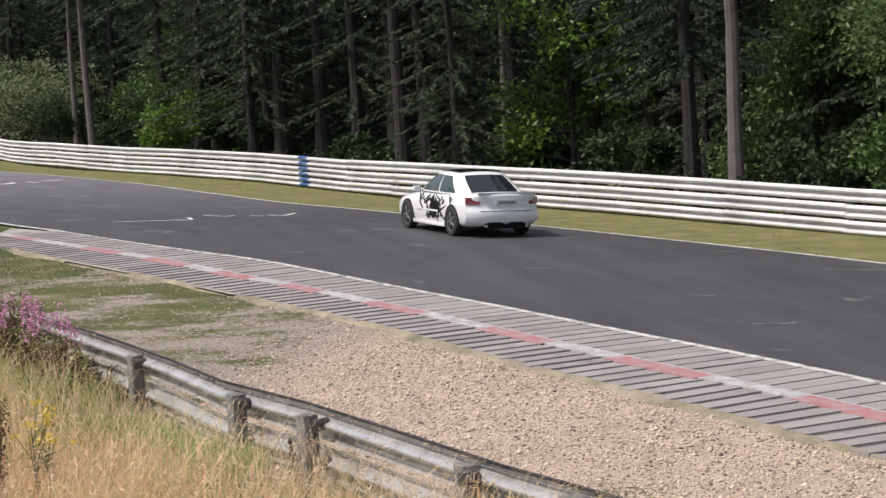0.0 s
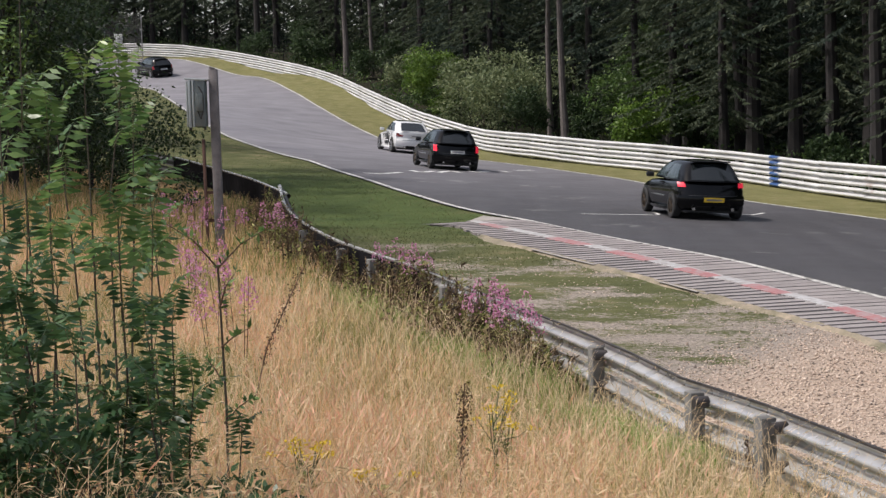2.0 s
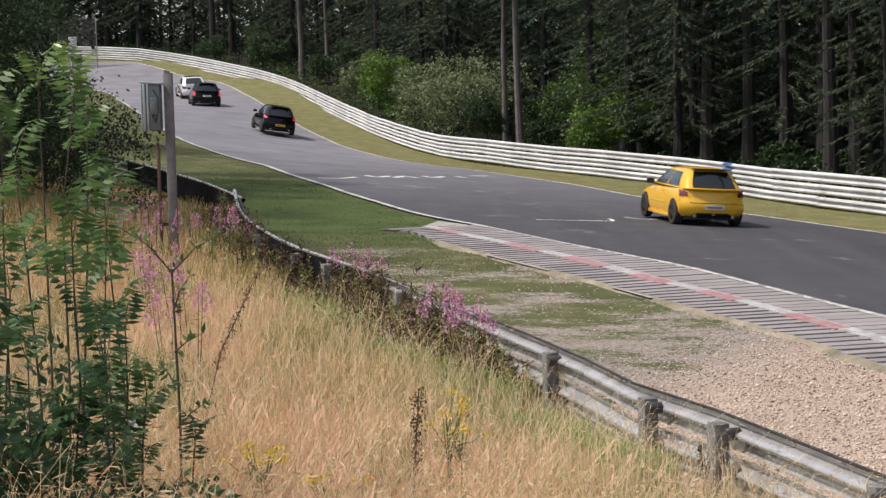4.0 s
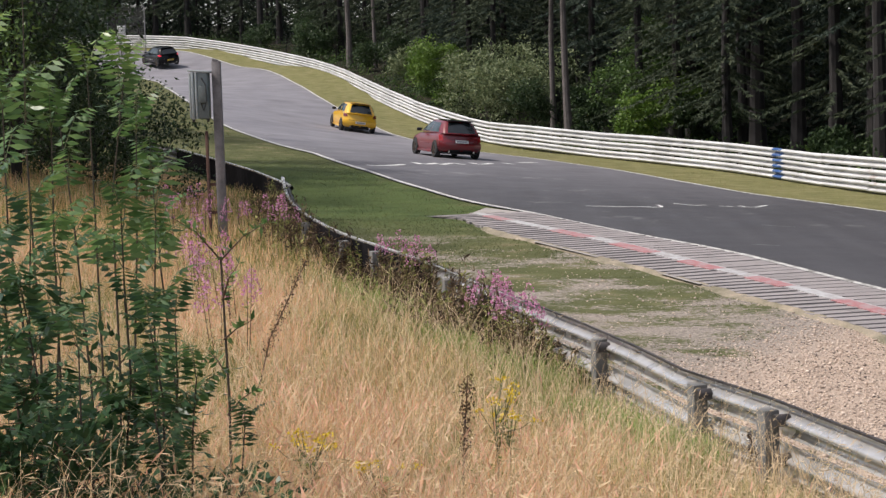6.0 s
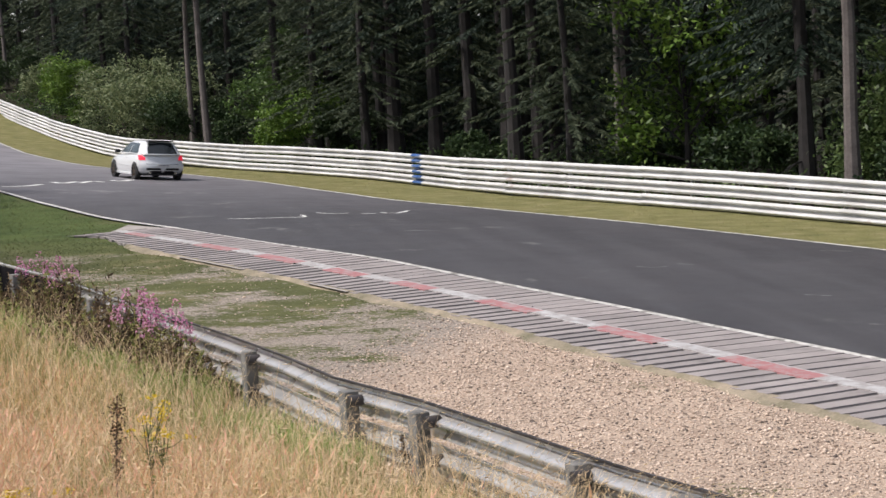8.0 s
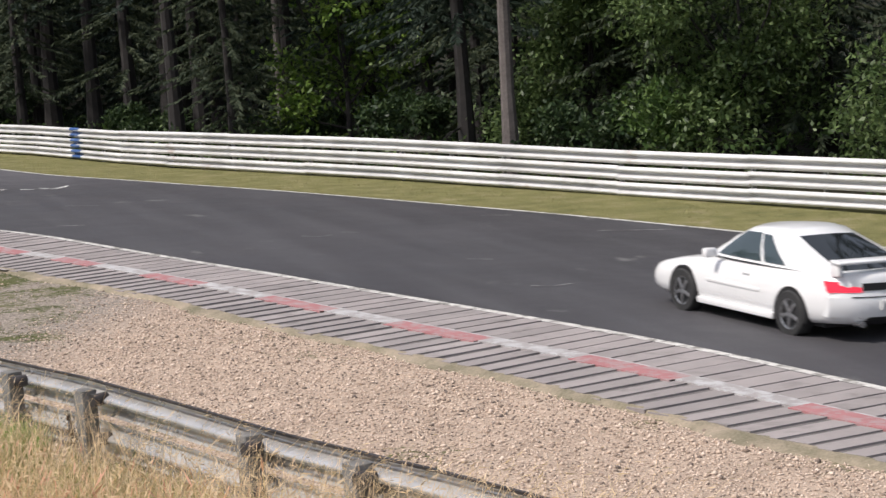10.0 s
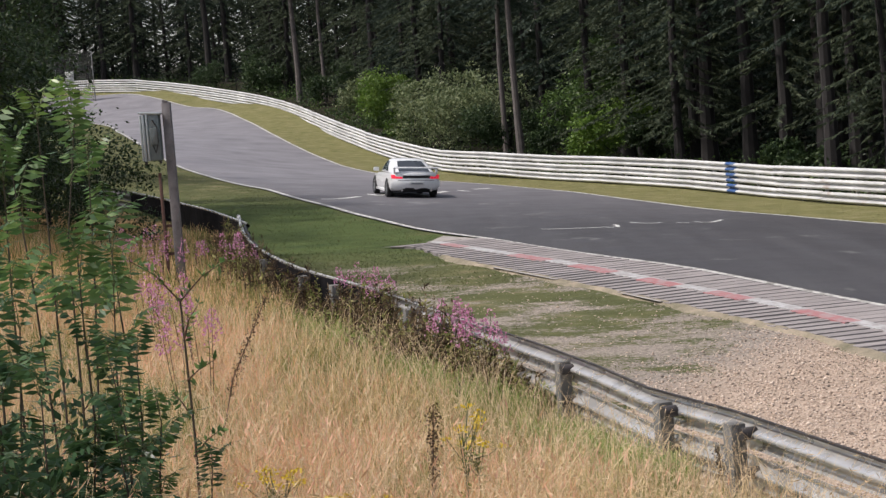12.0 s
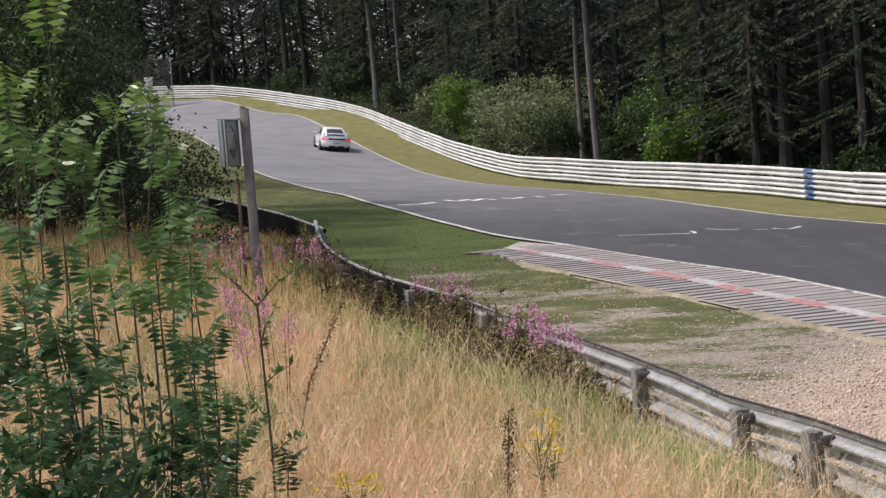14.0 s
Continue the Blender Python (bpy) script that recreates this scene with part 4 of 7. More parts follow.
def build_forest():
    rnd = random.Random(11)
    # the trunks that stand out at the wood's edge: x, y, radius, bark, height of the lowest boughs, lean
    edge = [(-18.4, 163, 0.30, BARK_DARK, 7, 0), (-9.8, 145, 0.22, BARK_GREY, 9, -0.02), (-7.8, 143, 0.14, BARK_GREY, 9, 0), (3.6, 99.5, 0.15, BARK_GREY, 8, 0.0), (4.25, 96.5, 0.19, BARK_GREY, 9, -0.07),
            (11.3, 80.5, 0.33, BARK_DARK, 5, 0), (12.6, 78.2, 0.30, BARK_DARK, 6, 0), (15.0, 75.2, 0.30, BARK_DARK, 6, 0), (10.9, 82.0, 0.22, BARK_DARK, 5, 0),
            (13.95, 68.6, 0.26, BARK_DARK, 7, 0), (17.5, 77.6, 0.24, BARK_DARK, 5, 0), (16.6, 63.9, 0.13, BARK_GREY, 7, 0), (18.3, 47.2, 0.195, BARK_GREY, 10, 0.0), (25.0, 55.5, 0.2, BARK_DARK, 4, 0)]
    for k, (x, y, r, bark, low, lean) in enumerate(edge):
        H = rnd.uniform(21, 25)
        pale = bark is BARK_GREY
        tree("conifer", trunk_mesh(k, H, r, bark, 0 if pale else 16, 1.2, lean), spruce_crown(100 + k, H, low, 110, 80, NEEDLES, 3.4), on_land(x, y, 0),
             "tall conifer with a bare pale grey trunk" if pale else "tall spruce with a bare dark brown trunk", "tree", "trees at the wood's edge")
    # the wood behind
    kinds = []
    for k in range(6):
        H = rnd.uniform(19, 25)
        kinds.append((trunk_mesh(40 + k, H, rnd.uniform(0.14, 0.24), BARK_DARK, 14, 0.8), spruce_crown(40 + k, H, (0.7, 2.2, 3.8, 0.5, 5.5, 1.4)[k], 150, 105, (NEEDLES, NEEDLES_OLIVE, NEEDLES, NEEDLES, NEEDLES, NEEDLES_OLIVE)[k], 2.9)))
    labels = ("dark green spruce with drooping boughs to the ground", "olive-green spruce with drooping boughs", "dark spruce with a bare lower trunk")
    line = spline(FAR_RAIL[2:], 1.0)
    d = np.gradient(line[:, :2], axis=0)
    nrm = np.c_[d[:, 1], -d[:, 0]] / np.linalg.norm(d, axis=1)[:, None]
    made, spots = [], []
    for row, (off, step) in enumerate(((4.5, 4.4), (7.5, 4.2), (11.0, 4.2), (15.0, 4.6), (20, 5.0), (27, 5.0), (35, 6.5))):
        s = 0.0
        while s < len(line) - 1:
            i = int(s)
            p = line[i, :2] + nrm[i] * (off + rnd.uniform(-1.6, 1.8))
            s += step * rnd.uniform(0.7, 1.3)
            if any((p[0] - q[0]) ** 2 + (p[1] - q[1]) ** 2 < 5.0 for q in spots):
                continue
            if row == 0 and (rnd.random() < 0.55 or p[1] < 46):
                continue
            if row > 5 and p[1] < 110:
                continue
            if abs(p[0]) + abs(p[1]) > 330:
                continue
            spots.append(p)
            k = rnd.choice((1, 5, 1, 2)) if row < 2 else rnd.choice((0, 3, 0, 3, 5))
            m = on_land(p[0], p[1], rnd.uniform(0, 360), rnd.uniform(0.85, 1.15))
            lab = labels[1] if k in (1, 5) else labels[2] if k in (2, 4) else labels[0]
            ob = tree("spruce", kinds[k][0], kinds[k][1], m, lab, "tree", "spruces in the wood")
            made.append(ob)
    # the wood closes behind the crest of the hill
    for y in (188.0, 200.0, 212.0):
        for x in np.arange(-0.36 * y, 0.1 * y, 5.0):
            p = (x + rnd.uniform(-2, 2), y + rnd.uniform(-3, 3))
            if inside_road(np.array([p]))[0] < 7:
                continue
            k = rnd.choice((0, 3, 5))
            tree("spruce", kinds[k][0], kinds[k][1], on_land(*p, rnd.uniform(0, 360), rnd.uniform(0.85, 1.15)), labels[1] if k == 5 else labels[0], "tree", "spruces in the wood")


build_forest()


def bush(name, seed, x, y, blobs, leaves, size, mat, label, spread=0.4, bark=None, height=1.5, base_r=0.05, rz=0, group=""):
    return tree(name, limbs_mesh(seed, blobs, base_r, bark or BARK_DARK, height), leaf_crown(seed, blobs, leaves, size, mat, spread), on_land(x, y, rz), label, "bush" if name == "bush" else "tree", group, "branchwork")


def build_bushes():
    g = "bushes behind the barrier"
    rnd = random.Random(21)

    def dome(w, h, n):
        return [(rnd.uniform(-w, w), rnd.uniform(-w * 0.6, w * 0.6), rnd.uniform(h * 0.35, h * 0.85), rnd.uniform(0.5, 0.95) * min(w, h) * 0.55) for _ in range(n)]

    rows = ((-2.6, 112.5, 2.0, 3.4, 7, LEAF_BRIGHT, "bright green leafy bush behind the guard rail"),
            (-0.2, 106.5, 2.2, 3.6, 8, LEAF_PALE, "grey-green willow bush behind the guard rail"),
            (2.0, 102.0, 2.4, 3.3, 8, LEAF_PALE, "grey-green willow bush behind the guard rail"),
            (3.2, 98.0, 1.6, 2.4, 5, LEAF_DARK, "dark green bush behind the guard rail"),
            (6.0, 87.8, 1.7, 3.4, 6, LEAF_MID, "green broad-leaved bush behind the guard rail"),
            (7.6, 84.5, 1.9, 2.6, 7, LEAF_BRIGHT, "bright green leafy bush behind the guard rail"),
            (7.3, 91.0, 2.0, 5.2, 7, LEAF_MID, "green broad-leaved bush behind the guard rail"),
            (9.2, 82.0, 1.2, 2.0, 4, LEAF_DARK, "dark green bush behind the guard rail"),
            (-5.2, 128.0, 2.0, 3.2, 6, LEAF_PALE, "grey-green willow bush behind the guard rail"),
            (-4.3, 121.0, 1.6, 2.2, 5, LEAF_MID, "green broad-leaved bush behind the guard rail"),
            (-8.6, 139.0, 2.3, 3.0, 6, LEAF_DARK, "dark green bush behind the guard rail"),
            (-13.0, 152.0, 2.6, 3.4, 6, LEAF_DARK, "dark green bush behind the guard rail"),
            (-17.5, 158.0, 2.6, 3.0, 6, LEAF_DARK, "dark green bush behind the guard rail"),
            (13.2, 73.0, 1.4, 1.6, 4, LEAF_DARK, "dark green bush behind the guard rail"),
            (16.2, 62.5, 1.3, 1.7, 4, LEAF_DARK, "dark green bush behind the guard rail"),
            (18.0, 56.0, 1.3, 1.8, 4, LEAF_DARK, "dark green bush behind the guard rail"))
    for k, (x, y, w, h, n, mat, label) in enumerate(rows):
        x, y = (x + 1.6, y + 1.0) if y > 118 else (x + 0.7, y + 0.3)
        w, h = (w * 1.2, h * 1.3) if k < 8 else (w, h)
        bush("bush", 300 + k, x, y, dome(w, h, n), int(2600 * w), 0.1, mat, label, 0.3, group=g)
    def lowdome(w, h, n):
        return [(rnd.uniform(-w, w), rnd.uniform(-w * 0.6, w * 0.6), h * (0.12 + 0.78 * (i + 0.5) / n), rnd.uniform(0.6, 1.0) * w * 0.55) for i in range(n)]

    # broad-leaved trees among the spruces
    bush("broadleaf_tree", 330, 18.2, 61.5, lowdome(2.0, 7.0, 10), 4600, 0.13, LEAF_BRIGHT, "young yellow-green beech among the spruces", 0.6, height=6, base_r=0.1)
    bush("broadleaf_tree", 331, 21.2, 48.6, lowdome(2.0, 8.0, 12), 15000, 0.1, LEAF_BEECH, "green broad-leaved tree behind the guard rail", 0.55, height=5, base_r=0.1)
    bush("broadleaf_tree", 332, 23.2, 43.5, lowdome(2.6, 7.0, 12), 15000, 0.1, LEAF_BEECH, "green broad-leaved tree behind the guard rail", 0.5, height=5, base_r=0.1)
    bush("broadleaf_tree", 333, 25.5, 38.5, lowdome(2.6, 7.0, 10), 12000, 0.1, LEAF_BEECH, "green broad-leaved tree behind the guard rail", 0.5, height=5, base_r=0.1)
    bush("bush", 334, 20.6, 46.0, dome(1.5, 2.6, 6), 2600, 0.1, LEAF_DARK, "dark green leafy bush behind the guard rail", 0.4, group=g)
    bush("bush", 335, 21.9, 43.2, dome(1.5, 3.4, 6), 2800, 0.1, LEAF_MID, "green leafy bush behind the guard rail", 0.4, group=g)
    bush("broadleaf_tree", 336, 9.5, 96.0, dome(2.4, 9.0, 9), 3600, 0.16, LEAF_MID, "green broad-leaved tree among the spruces", 0.6, height=6, base_r=0.1)

    # the trees on the near side, above the old barrier
    def column(w, lo, hi, n):
        return [(rnd.uniform(-w, w), rnd.uniform(-w, w), lo + (hi - lo) * (i + 0.5) / n, rnd.uniform(0.7, 1.1) * w * 0.75) for i in range(n)]

    side = ((-11.3, 40.5, 1.9, 0.6, 9.0, 12, LEAF_MID, 8000, 0.075, "dark birch with hanging leafy twigs"),
            (-10.9, 45.0, 1.7, 1.3, 9.0, 12, LEAF_DARK, 7000, 0.08, "dark birch with hanging leafy twigs"),
            (-12.9, 52.0, 2.2, 0.5, 11.0, 12, LEAF_DARK, 7500, 0.09, "dark broad-leaved tree at the edge of the meadow"),
            (-12.9, 57.0, 1.7, 0.4, 12.0, 13, LEAF_DARK, 7500, 0.1, "dark broad-leaved tree at the edge of the meadow"),
            (-15.8, 66.0, 2.4, 0.5, 13.0, 13, LEAF_DARK, 7500, 0.11, "dark broad-leaved tree at the edge of the meadow"),
            (-14.5, 46.0, 2.5, 0.4, 11.0, 12, LEAF_DARK, 6500, 0.09, "dark broad-leaved tree at the edge of the meadow"),
            (-19.5, 78.0, 2.8, 0.5, 14.0, 13, LEAF_DARK, 6500, 0.13, "dark broad-leaved tree at the edge of the meadow"),
            (-13.3, 61.0, 2.0, 1.2, 13.0, 12, LEAF_DARK, 7500, 0.1, "dark broad-leaved tree at the edge of the meadow"),
            (-10.5, 50.5, 1.2, 0.3, 2.4, 6, LEAF_DARK, 3000, 0.07, "dark green thicket beside the old barrier"),
            (-8.0, 45.5, 0.9, 0.2, 2.6, 7, LEAF_DARK, 3600, 0.06, "dark green thicket beside the old barrier"),
            (-9.7, 48.0, 1.2, 0.2, 3.2, 8, LEAF_DARK, 4200, 0.06, "dark green thicket beside the meadow"),
            (-11.6, 47.0, 1.3, 0.2, 3.6, 8, LEAF_DARK, 4200, 0.06, "dark green thicket beside the meadow"),
            (-13.4, 49.0, 1.5, 0.2, 4.0, 8, LEAF_DARK, 4200, 0.07, "dark green thicket beside the meadow"),
            (-13.2, 44.0, 1.7, 1.6, 9.0, 10, LEAF_DARK, 7000, 0.07, "dark broad-leaved tree at the edge of the meadow"))
    for k, (x, y, w, lo, hi, n, mat, leaves, size, label) in enumerate(side):
        bush("broadleaf_tree", 350 + k, x, y, column(w, lo, hi, n), leaves, size, mat, label, 0.4, height=hi * 0.8, base_r=0.03 * hi / 2.2)
    for k, (x, y) in enumerate(((-24, 92), (-29, 104), (-34, 118), (-40, 134), (-48, 148), (-26, 60), (-24, 76), (-33, 86), (-21, 48), (-28, 40), (-42, 110), (-55, 130))):
        H = 20 + k % 5
        tree("spruce", trunk_mesh(70 + k, H, 0.2, BARK_DARK, 6), spruce_crown(70 + k, H, 0.8, 120, 36, NEEDLES, 3.2), on_land(x, y, 30 * k), "dark green spruce with drooping boughs to the ground", "tree", "spruces beside the meadow")


build_bushes()


def build_undergrowth():
    """Bramble and fern along the wood's edge, behind the white barrier."""
    r = np.random.default_rng(31)
    line = RAIL_F[12:]
    d = np.gradient(line[:, :2], axis=0)
    nrm = np.c_[d[:, 1], -d[:, 0]] / np.linalg.norm(d, axis=1)[:, None]
    n = 1500
    i = r.integers(0, len(line), n)
    xy = line[i, :2] + nrm[i] * (1.5 + r.random(n) ** 1.5 * 12)[:, None] + r.normal(0, 0.25, (n, 2))
    h = r.uniform(0.2, 1.25, n)
    g = lie(xy)
    k = np.repeat(np.arange(n), 26)
    c = np.c_[xy[k] + r.normal(0, 0.32, (len(k), 2)), g[k] + h[k] * r.random(len(k))]
    a = unit(r.normal(size=(len(k), 3)) + (0, 0, 0.1)) * r.uniform(0.05, 0.13, len(k))[:, None]
    b = unit(np.cross(a, r.normal(size=(len(k), 3)))) * r.uniform(0.03, 0.06, len(k))[:, None]
    v, q = diamonds(c, a, b, 0.2)
    half = len(q) // 2
    for name, lo, hi, mat, lab in (("bramble", 0, half, LEAF_DARK, "dark bramble undergrowth at the edge of the wood"), ("fern", half, len(q), LEAF_MID, "green fern undergrowth at the edge of the wood")):
        tagged(new(name, fast_mesh(name, v[lo * 4:hi * 4], q[:hi - lo], mat)), lab, "undergrowth", kind="stuff")


build_undergrowth()


# ---- cars ----
GLASS = Mat("tinted_glass", 0.04, 0.0, 0.6).color((0.012, 0.015, 0.017)).m
GLASS_SIDE = Mat("side_glass", 0.04, 0.0, 1.0).color((0.03, 0.045, 0.05)).m
TRIM = plain("black_trim", (0.012, 0.012, 0.013), 0.5)
RIM = Mat("alloy", 0.3, 0.9).color((0.45, 0.45, 0.46)).m
RIM_DARK = Mat("bronze_alloy", 0.4, 0.8).color((0.1, 0.07, 0.045)).m
LAMP_RED = plain("tail_lamp", (0.35, 0.012, 0.014), 0.15, coat=1.0)
LAMP_DARK = plain("smoked_tail_lamp", (0.14, 0.012, 0.016), 0.15, coat=1.0)
LAMP_LIT = glow("lit_brake_lamp", (0.62, 0.02, 0.045), 0.75)
PLATE_INK = plain("plate_ink", (0.2, 0.2, 0.22), 0.5)
PLATE = plain("number_plate", (0.62, 0.62, 0.6), 0.4)
PLATE_YELLOW = plain("yellow_plate", (0.75, 0.5, 0.03), 0.4)
CHROME = Mat("chrome", 0.15, 1.0).color((0.6, 0.6, 0.6)).m


def paint(name, c, rough=0.28, metal=0.0, coat=0.7, spec=0.5):
    m = Mat(name, rough, metal, spec)
    m.color(m.mix(0.5, c, m.ramp(m.noise(2.0, 3, at=m.local()), (0.3, tuple(v * 0.9 for v in c)), (0.7, c))))
    m.b.inputs["Coat Weight"].default_value = coat
    m.b.inputs["Coat Roughness"].default_value = 0.06
    return m.m


WHITE = paint("white_car_paint", (0.74, 0.745, 0.75))
SILVER = paint("silver_car_paint", (0.70, 0.715, 0.73), 0.3, 0.1)
BLACK = paint("black_car_paint", (0.0022, 0.0024, 0.0032), 0.1, coat=0.12, spec=0.22)
YELLOW = paint("yellow_car_paint", (0.75, 0.42, 0.015))
RED = paint("red_car_paint", (0.15, 0.004, 0.008))


# lengthwise stations from the rear axle: x, deck height, sill height, half width factor
SHAPES = {
    "sedan": dict(wheelbase=2.65, width=1.82, height=1.42, r=0.33,
                  body=[(-1.02, 0.74, 0.42, 0.68), (-0.97, 0.93, 0.34, 0.84), (-0.83, 0.985, 0.27, 0.945), (-0.5, 0.985, 0.22, 0.985), (0, 0.97, 0.2, 1.0), (0.7, 0.95, 0.19, 1.0), (1.4, 0.935, 0.19, 1.0),
                        (2.0, 0.92, 0.19, 1.0), (2.3, 0.90, 0.2, 0.995), (2.75, 0.84, 0.2, 0.985), (3.2, 0.76, 0.21, 0.95), (3.45, 0.68, 0.24, 0.88), (3.55, 0.56, 0.3, 0.76)],
                  base=(-0.42, 2.28), roof=(0.42, 1.42), base_w=0.92, roof_w=0.70, belt=0.93),
    "hatch": dict(wheelbase=2.50, width=1.74, height=1.43, r=0.31,
                  body=[(-0.70, 0.64, 0.37, 0.66), (-0.66, 0.88, 0.31, 0.83), (-0.56, 0.96, 0.26, 0.935), (-0.3, 0.985, 0.22, 0.985), (0, 0.98, 0.2, 1.0), (0.7, 0.955, 0.19, 1.0), (1.4, 0.93, 0.19, 1.0),
                        (2.0, 0.9, 0.19, 1.0), (2.3, 0.88, 0.2, 0.99), (2.65, 0.82, 0.2, 0.975), (3.0, 0.74, 0.22, 0.93), (3.2, 0.65, 0.25, 0.84), (3.27, 0.54, 0.3, 0.74)],
                  base=(-0.58, 2.22), roof=(-0.16, 1.30), base_w=0.94, roof_w=0.69, belt=0.95),
    "coupe": dict(wheelbase=2.475, width=1.71, height=1.29, r=0.30,
                  body=[(-1.02, 0.6, 0.38, 0.70), (-0.97, 0.82, 0.32, 0.86), (-0.83, 0.875, 0.26, 0.95), (-0.5, 0.885, 0.22, 0.985), (0, 0.87, 0.19, 1.0), (0.7, 0.845, 0.18, 1.0), (1.4, 0.825, 0.18, 1.0),
                        (2.0, 0.81, 0.18, 1.0), (2.3, 0.79, 0.19, 0.99), (2.75, 0.73, 0.19, 0.975), (3.15, 0.65, 0.2, 0.94), (3.4, 0.57, 0.23, 0.86), (3.5, 0.46, 0.28, 0.76)],
                  base=(-0.66, 2.12), roof=(0.62, 1.32), base_w=0.91, roof_w=0.66, belt=0.845),
}


TAILS = {   # how far the tail leans back (-) or in (+) at heights
    "sedan": ((0.24, 0.14), (0.33, 0.03), (0.42, -0.02), (0.54, -0.03), (0.61, -0.01), (0.66, 0.035), (0.8, 0.03), (0.93, 0.0), (0.99, 0.02)),
    "hatch": ((0.24, 0.12), (0.33, 0.02), (0.42, -0.03), (0.55, -0.04), (0.63, -0.01), (0.68, 0.03), (0.85, 0.06), (0.98, 0.13)),
    "coupe": ((0.22, 0.12), (0.31, 0.02), (0.4, -0.02), (0.52, -0.03), (0.62, -0.005), (0.66, 0.02), (0.8, 0.03), (0.88, 0.07))}


def tail_x(sh, y, z):
    """The place of the car's rounded tail at a height and a distance from its middle."""
    zs, xs = zip(*TAILS[sh["kind"]])
    return sh["body"][0][0] + 0.27 * (abs(y) / (sh["width"] / 2)) ** 3 + float(np.interp(z, zs, xs))


def car_body_mesh(sh, mat):
    hw = sh["width"] / 2
    half = ((0, 0), (0.72, 0), (0.9, 0.03), (0.965, 0.12), (0.99, 0.3), (1.0, 0.46), (1.0, 0.58), (0.985, 0.72), (0.96, 0.84), (0.92, 0.925), (0.85, 0.975), (0.7, 1.0), (0.4, 1.02), (0, 1.03))

    def loop(deck, sill, k):
        pts = [(y * hw * k, sill + (deck - sill) * f) for y, f in half]
        return pts + [(-y, z) for y, z in pts[-2:0:-1]]

    corner = sh["body"][0][0] + 0.29
    stations = [r for r in sh["body"] if r[0] > corner + 0.1]
    at_corner = [float(np.interp(corner, [r[0] for r in sh["body"]], [r[c] for r in sh["body"]])) for c in (1, 2)]
    stations.insert(0, (corner, at_corner[0], at_corner[1], 0.965))
    rows = spline(stations, 0.12)
    bm = bmesh.new()
    rings = []
    end = loop(rows[0][1], rows[0][2], rows[0][3])
    zc = (rows[0][1] + rows[0][2]) / 2
    for f, push in ((0.0, 0.0), (0.3, 0.0), (0.6, 0.0), (0.8, 0.002), (0.9, 0.008), (0.96, 0.022), (0.99, 0.045), (1.0, 0.075)):
        ring = []
        for y, z in end:
            y2, z2 = y * f, zc + (z - zc) * f
            ring.append(bm.verts.new((min(tail_x(sh, y2, z2) + push, corner - 0.006 * (1 - f) - 0.002), y2, z2)) if f else None)
        rings.append(ring)
    middle = bm.verts.new((tail_x(sh, 0, zc), 0, zc))
    for x, deck, sill, k in rows:
        rings.append([bm.verts.new((x, y, z)) for y, z in loop(deck, sill, k)])
    n = len(end)
    for i in range(n):
        bm.faces.new((middle, rings[1][i], rings[1][(i + 1) % n]))
    for a, b in zip(rings[1:], rings[2:]):
        for i in range(n):
            bm.faces.new((a[i], b[i], b[(i + 1) % n], a[(i + 1) % n]))
    bm.faces.new(rings[-1][::-1])
    bmesh.ops.recalc_face_normals(bm, faces=bm.faces)
    return bm_mesh("body", bm, mat, True, 50)


def cabin_points(sh, x_t, side, up):
    """A point of the cabin shell: x_t 0 rear to 1 front, side -1 to 1, up 0 belt to 1 roof."""
    hw = sh["width"] / 2
    xb = sh["base"][0] + (sh["base"][1] - sh["base"][0]) * x_t
    xr = sh["roof"][0] + (sh["roof"][1] - sh["roof"][0]) * x_t
    bulge = math.sin(up * math.pi) * 0.035
    w = hw * (sh["base_w"] + (sh["roof_w"] - sh["base_w"]) * up) + bulge
    z = sh["belt"] + (sh["height"] - sh["belt"]) * up
    # plan curve: ends bow outwards in the middle, roof crowns
    end = 1 - abs(side) ** 2
    x = xb + (xr - xb) * up
    x += (-(0.17) if x_t < 0.5 else 0.16) * end * (2 * abs(x_t - 0.5)) ** 3 * (1 - 0.3 * up)
    taper = 1 - 0.13 * (2 * abs(x_t - 0.5)) ** 3
    crown = 0.035 * end * up + 0.03 * (1 - (2 * x_t - 1) ** 2) * up
    return Vector((x, w * side * taper, z + crown - 0.03 * up))


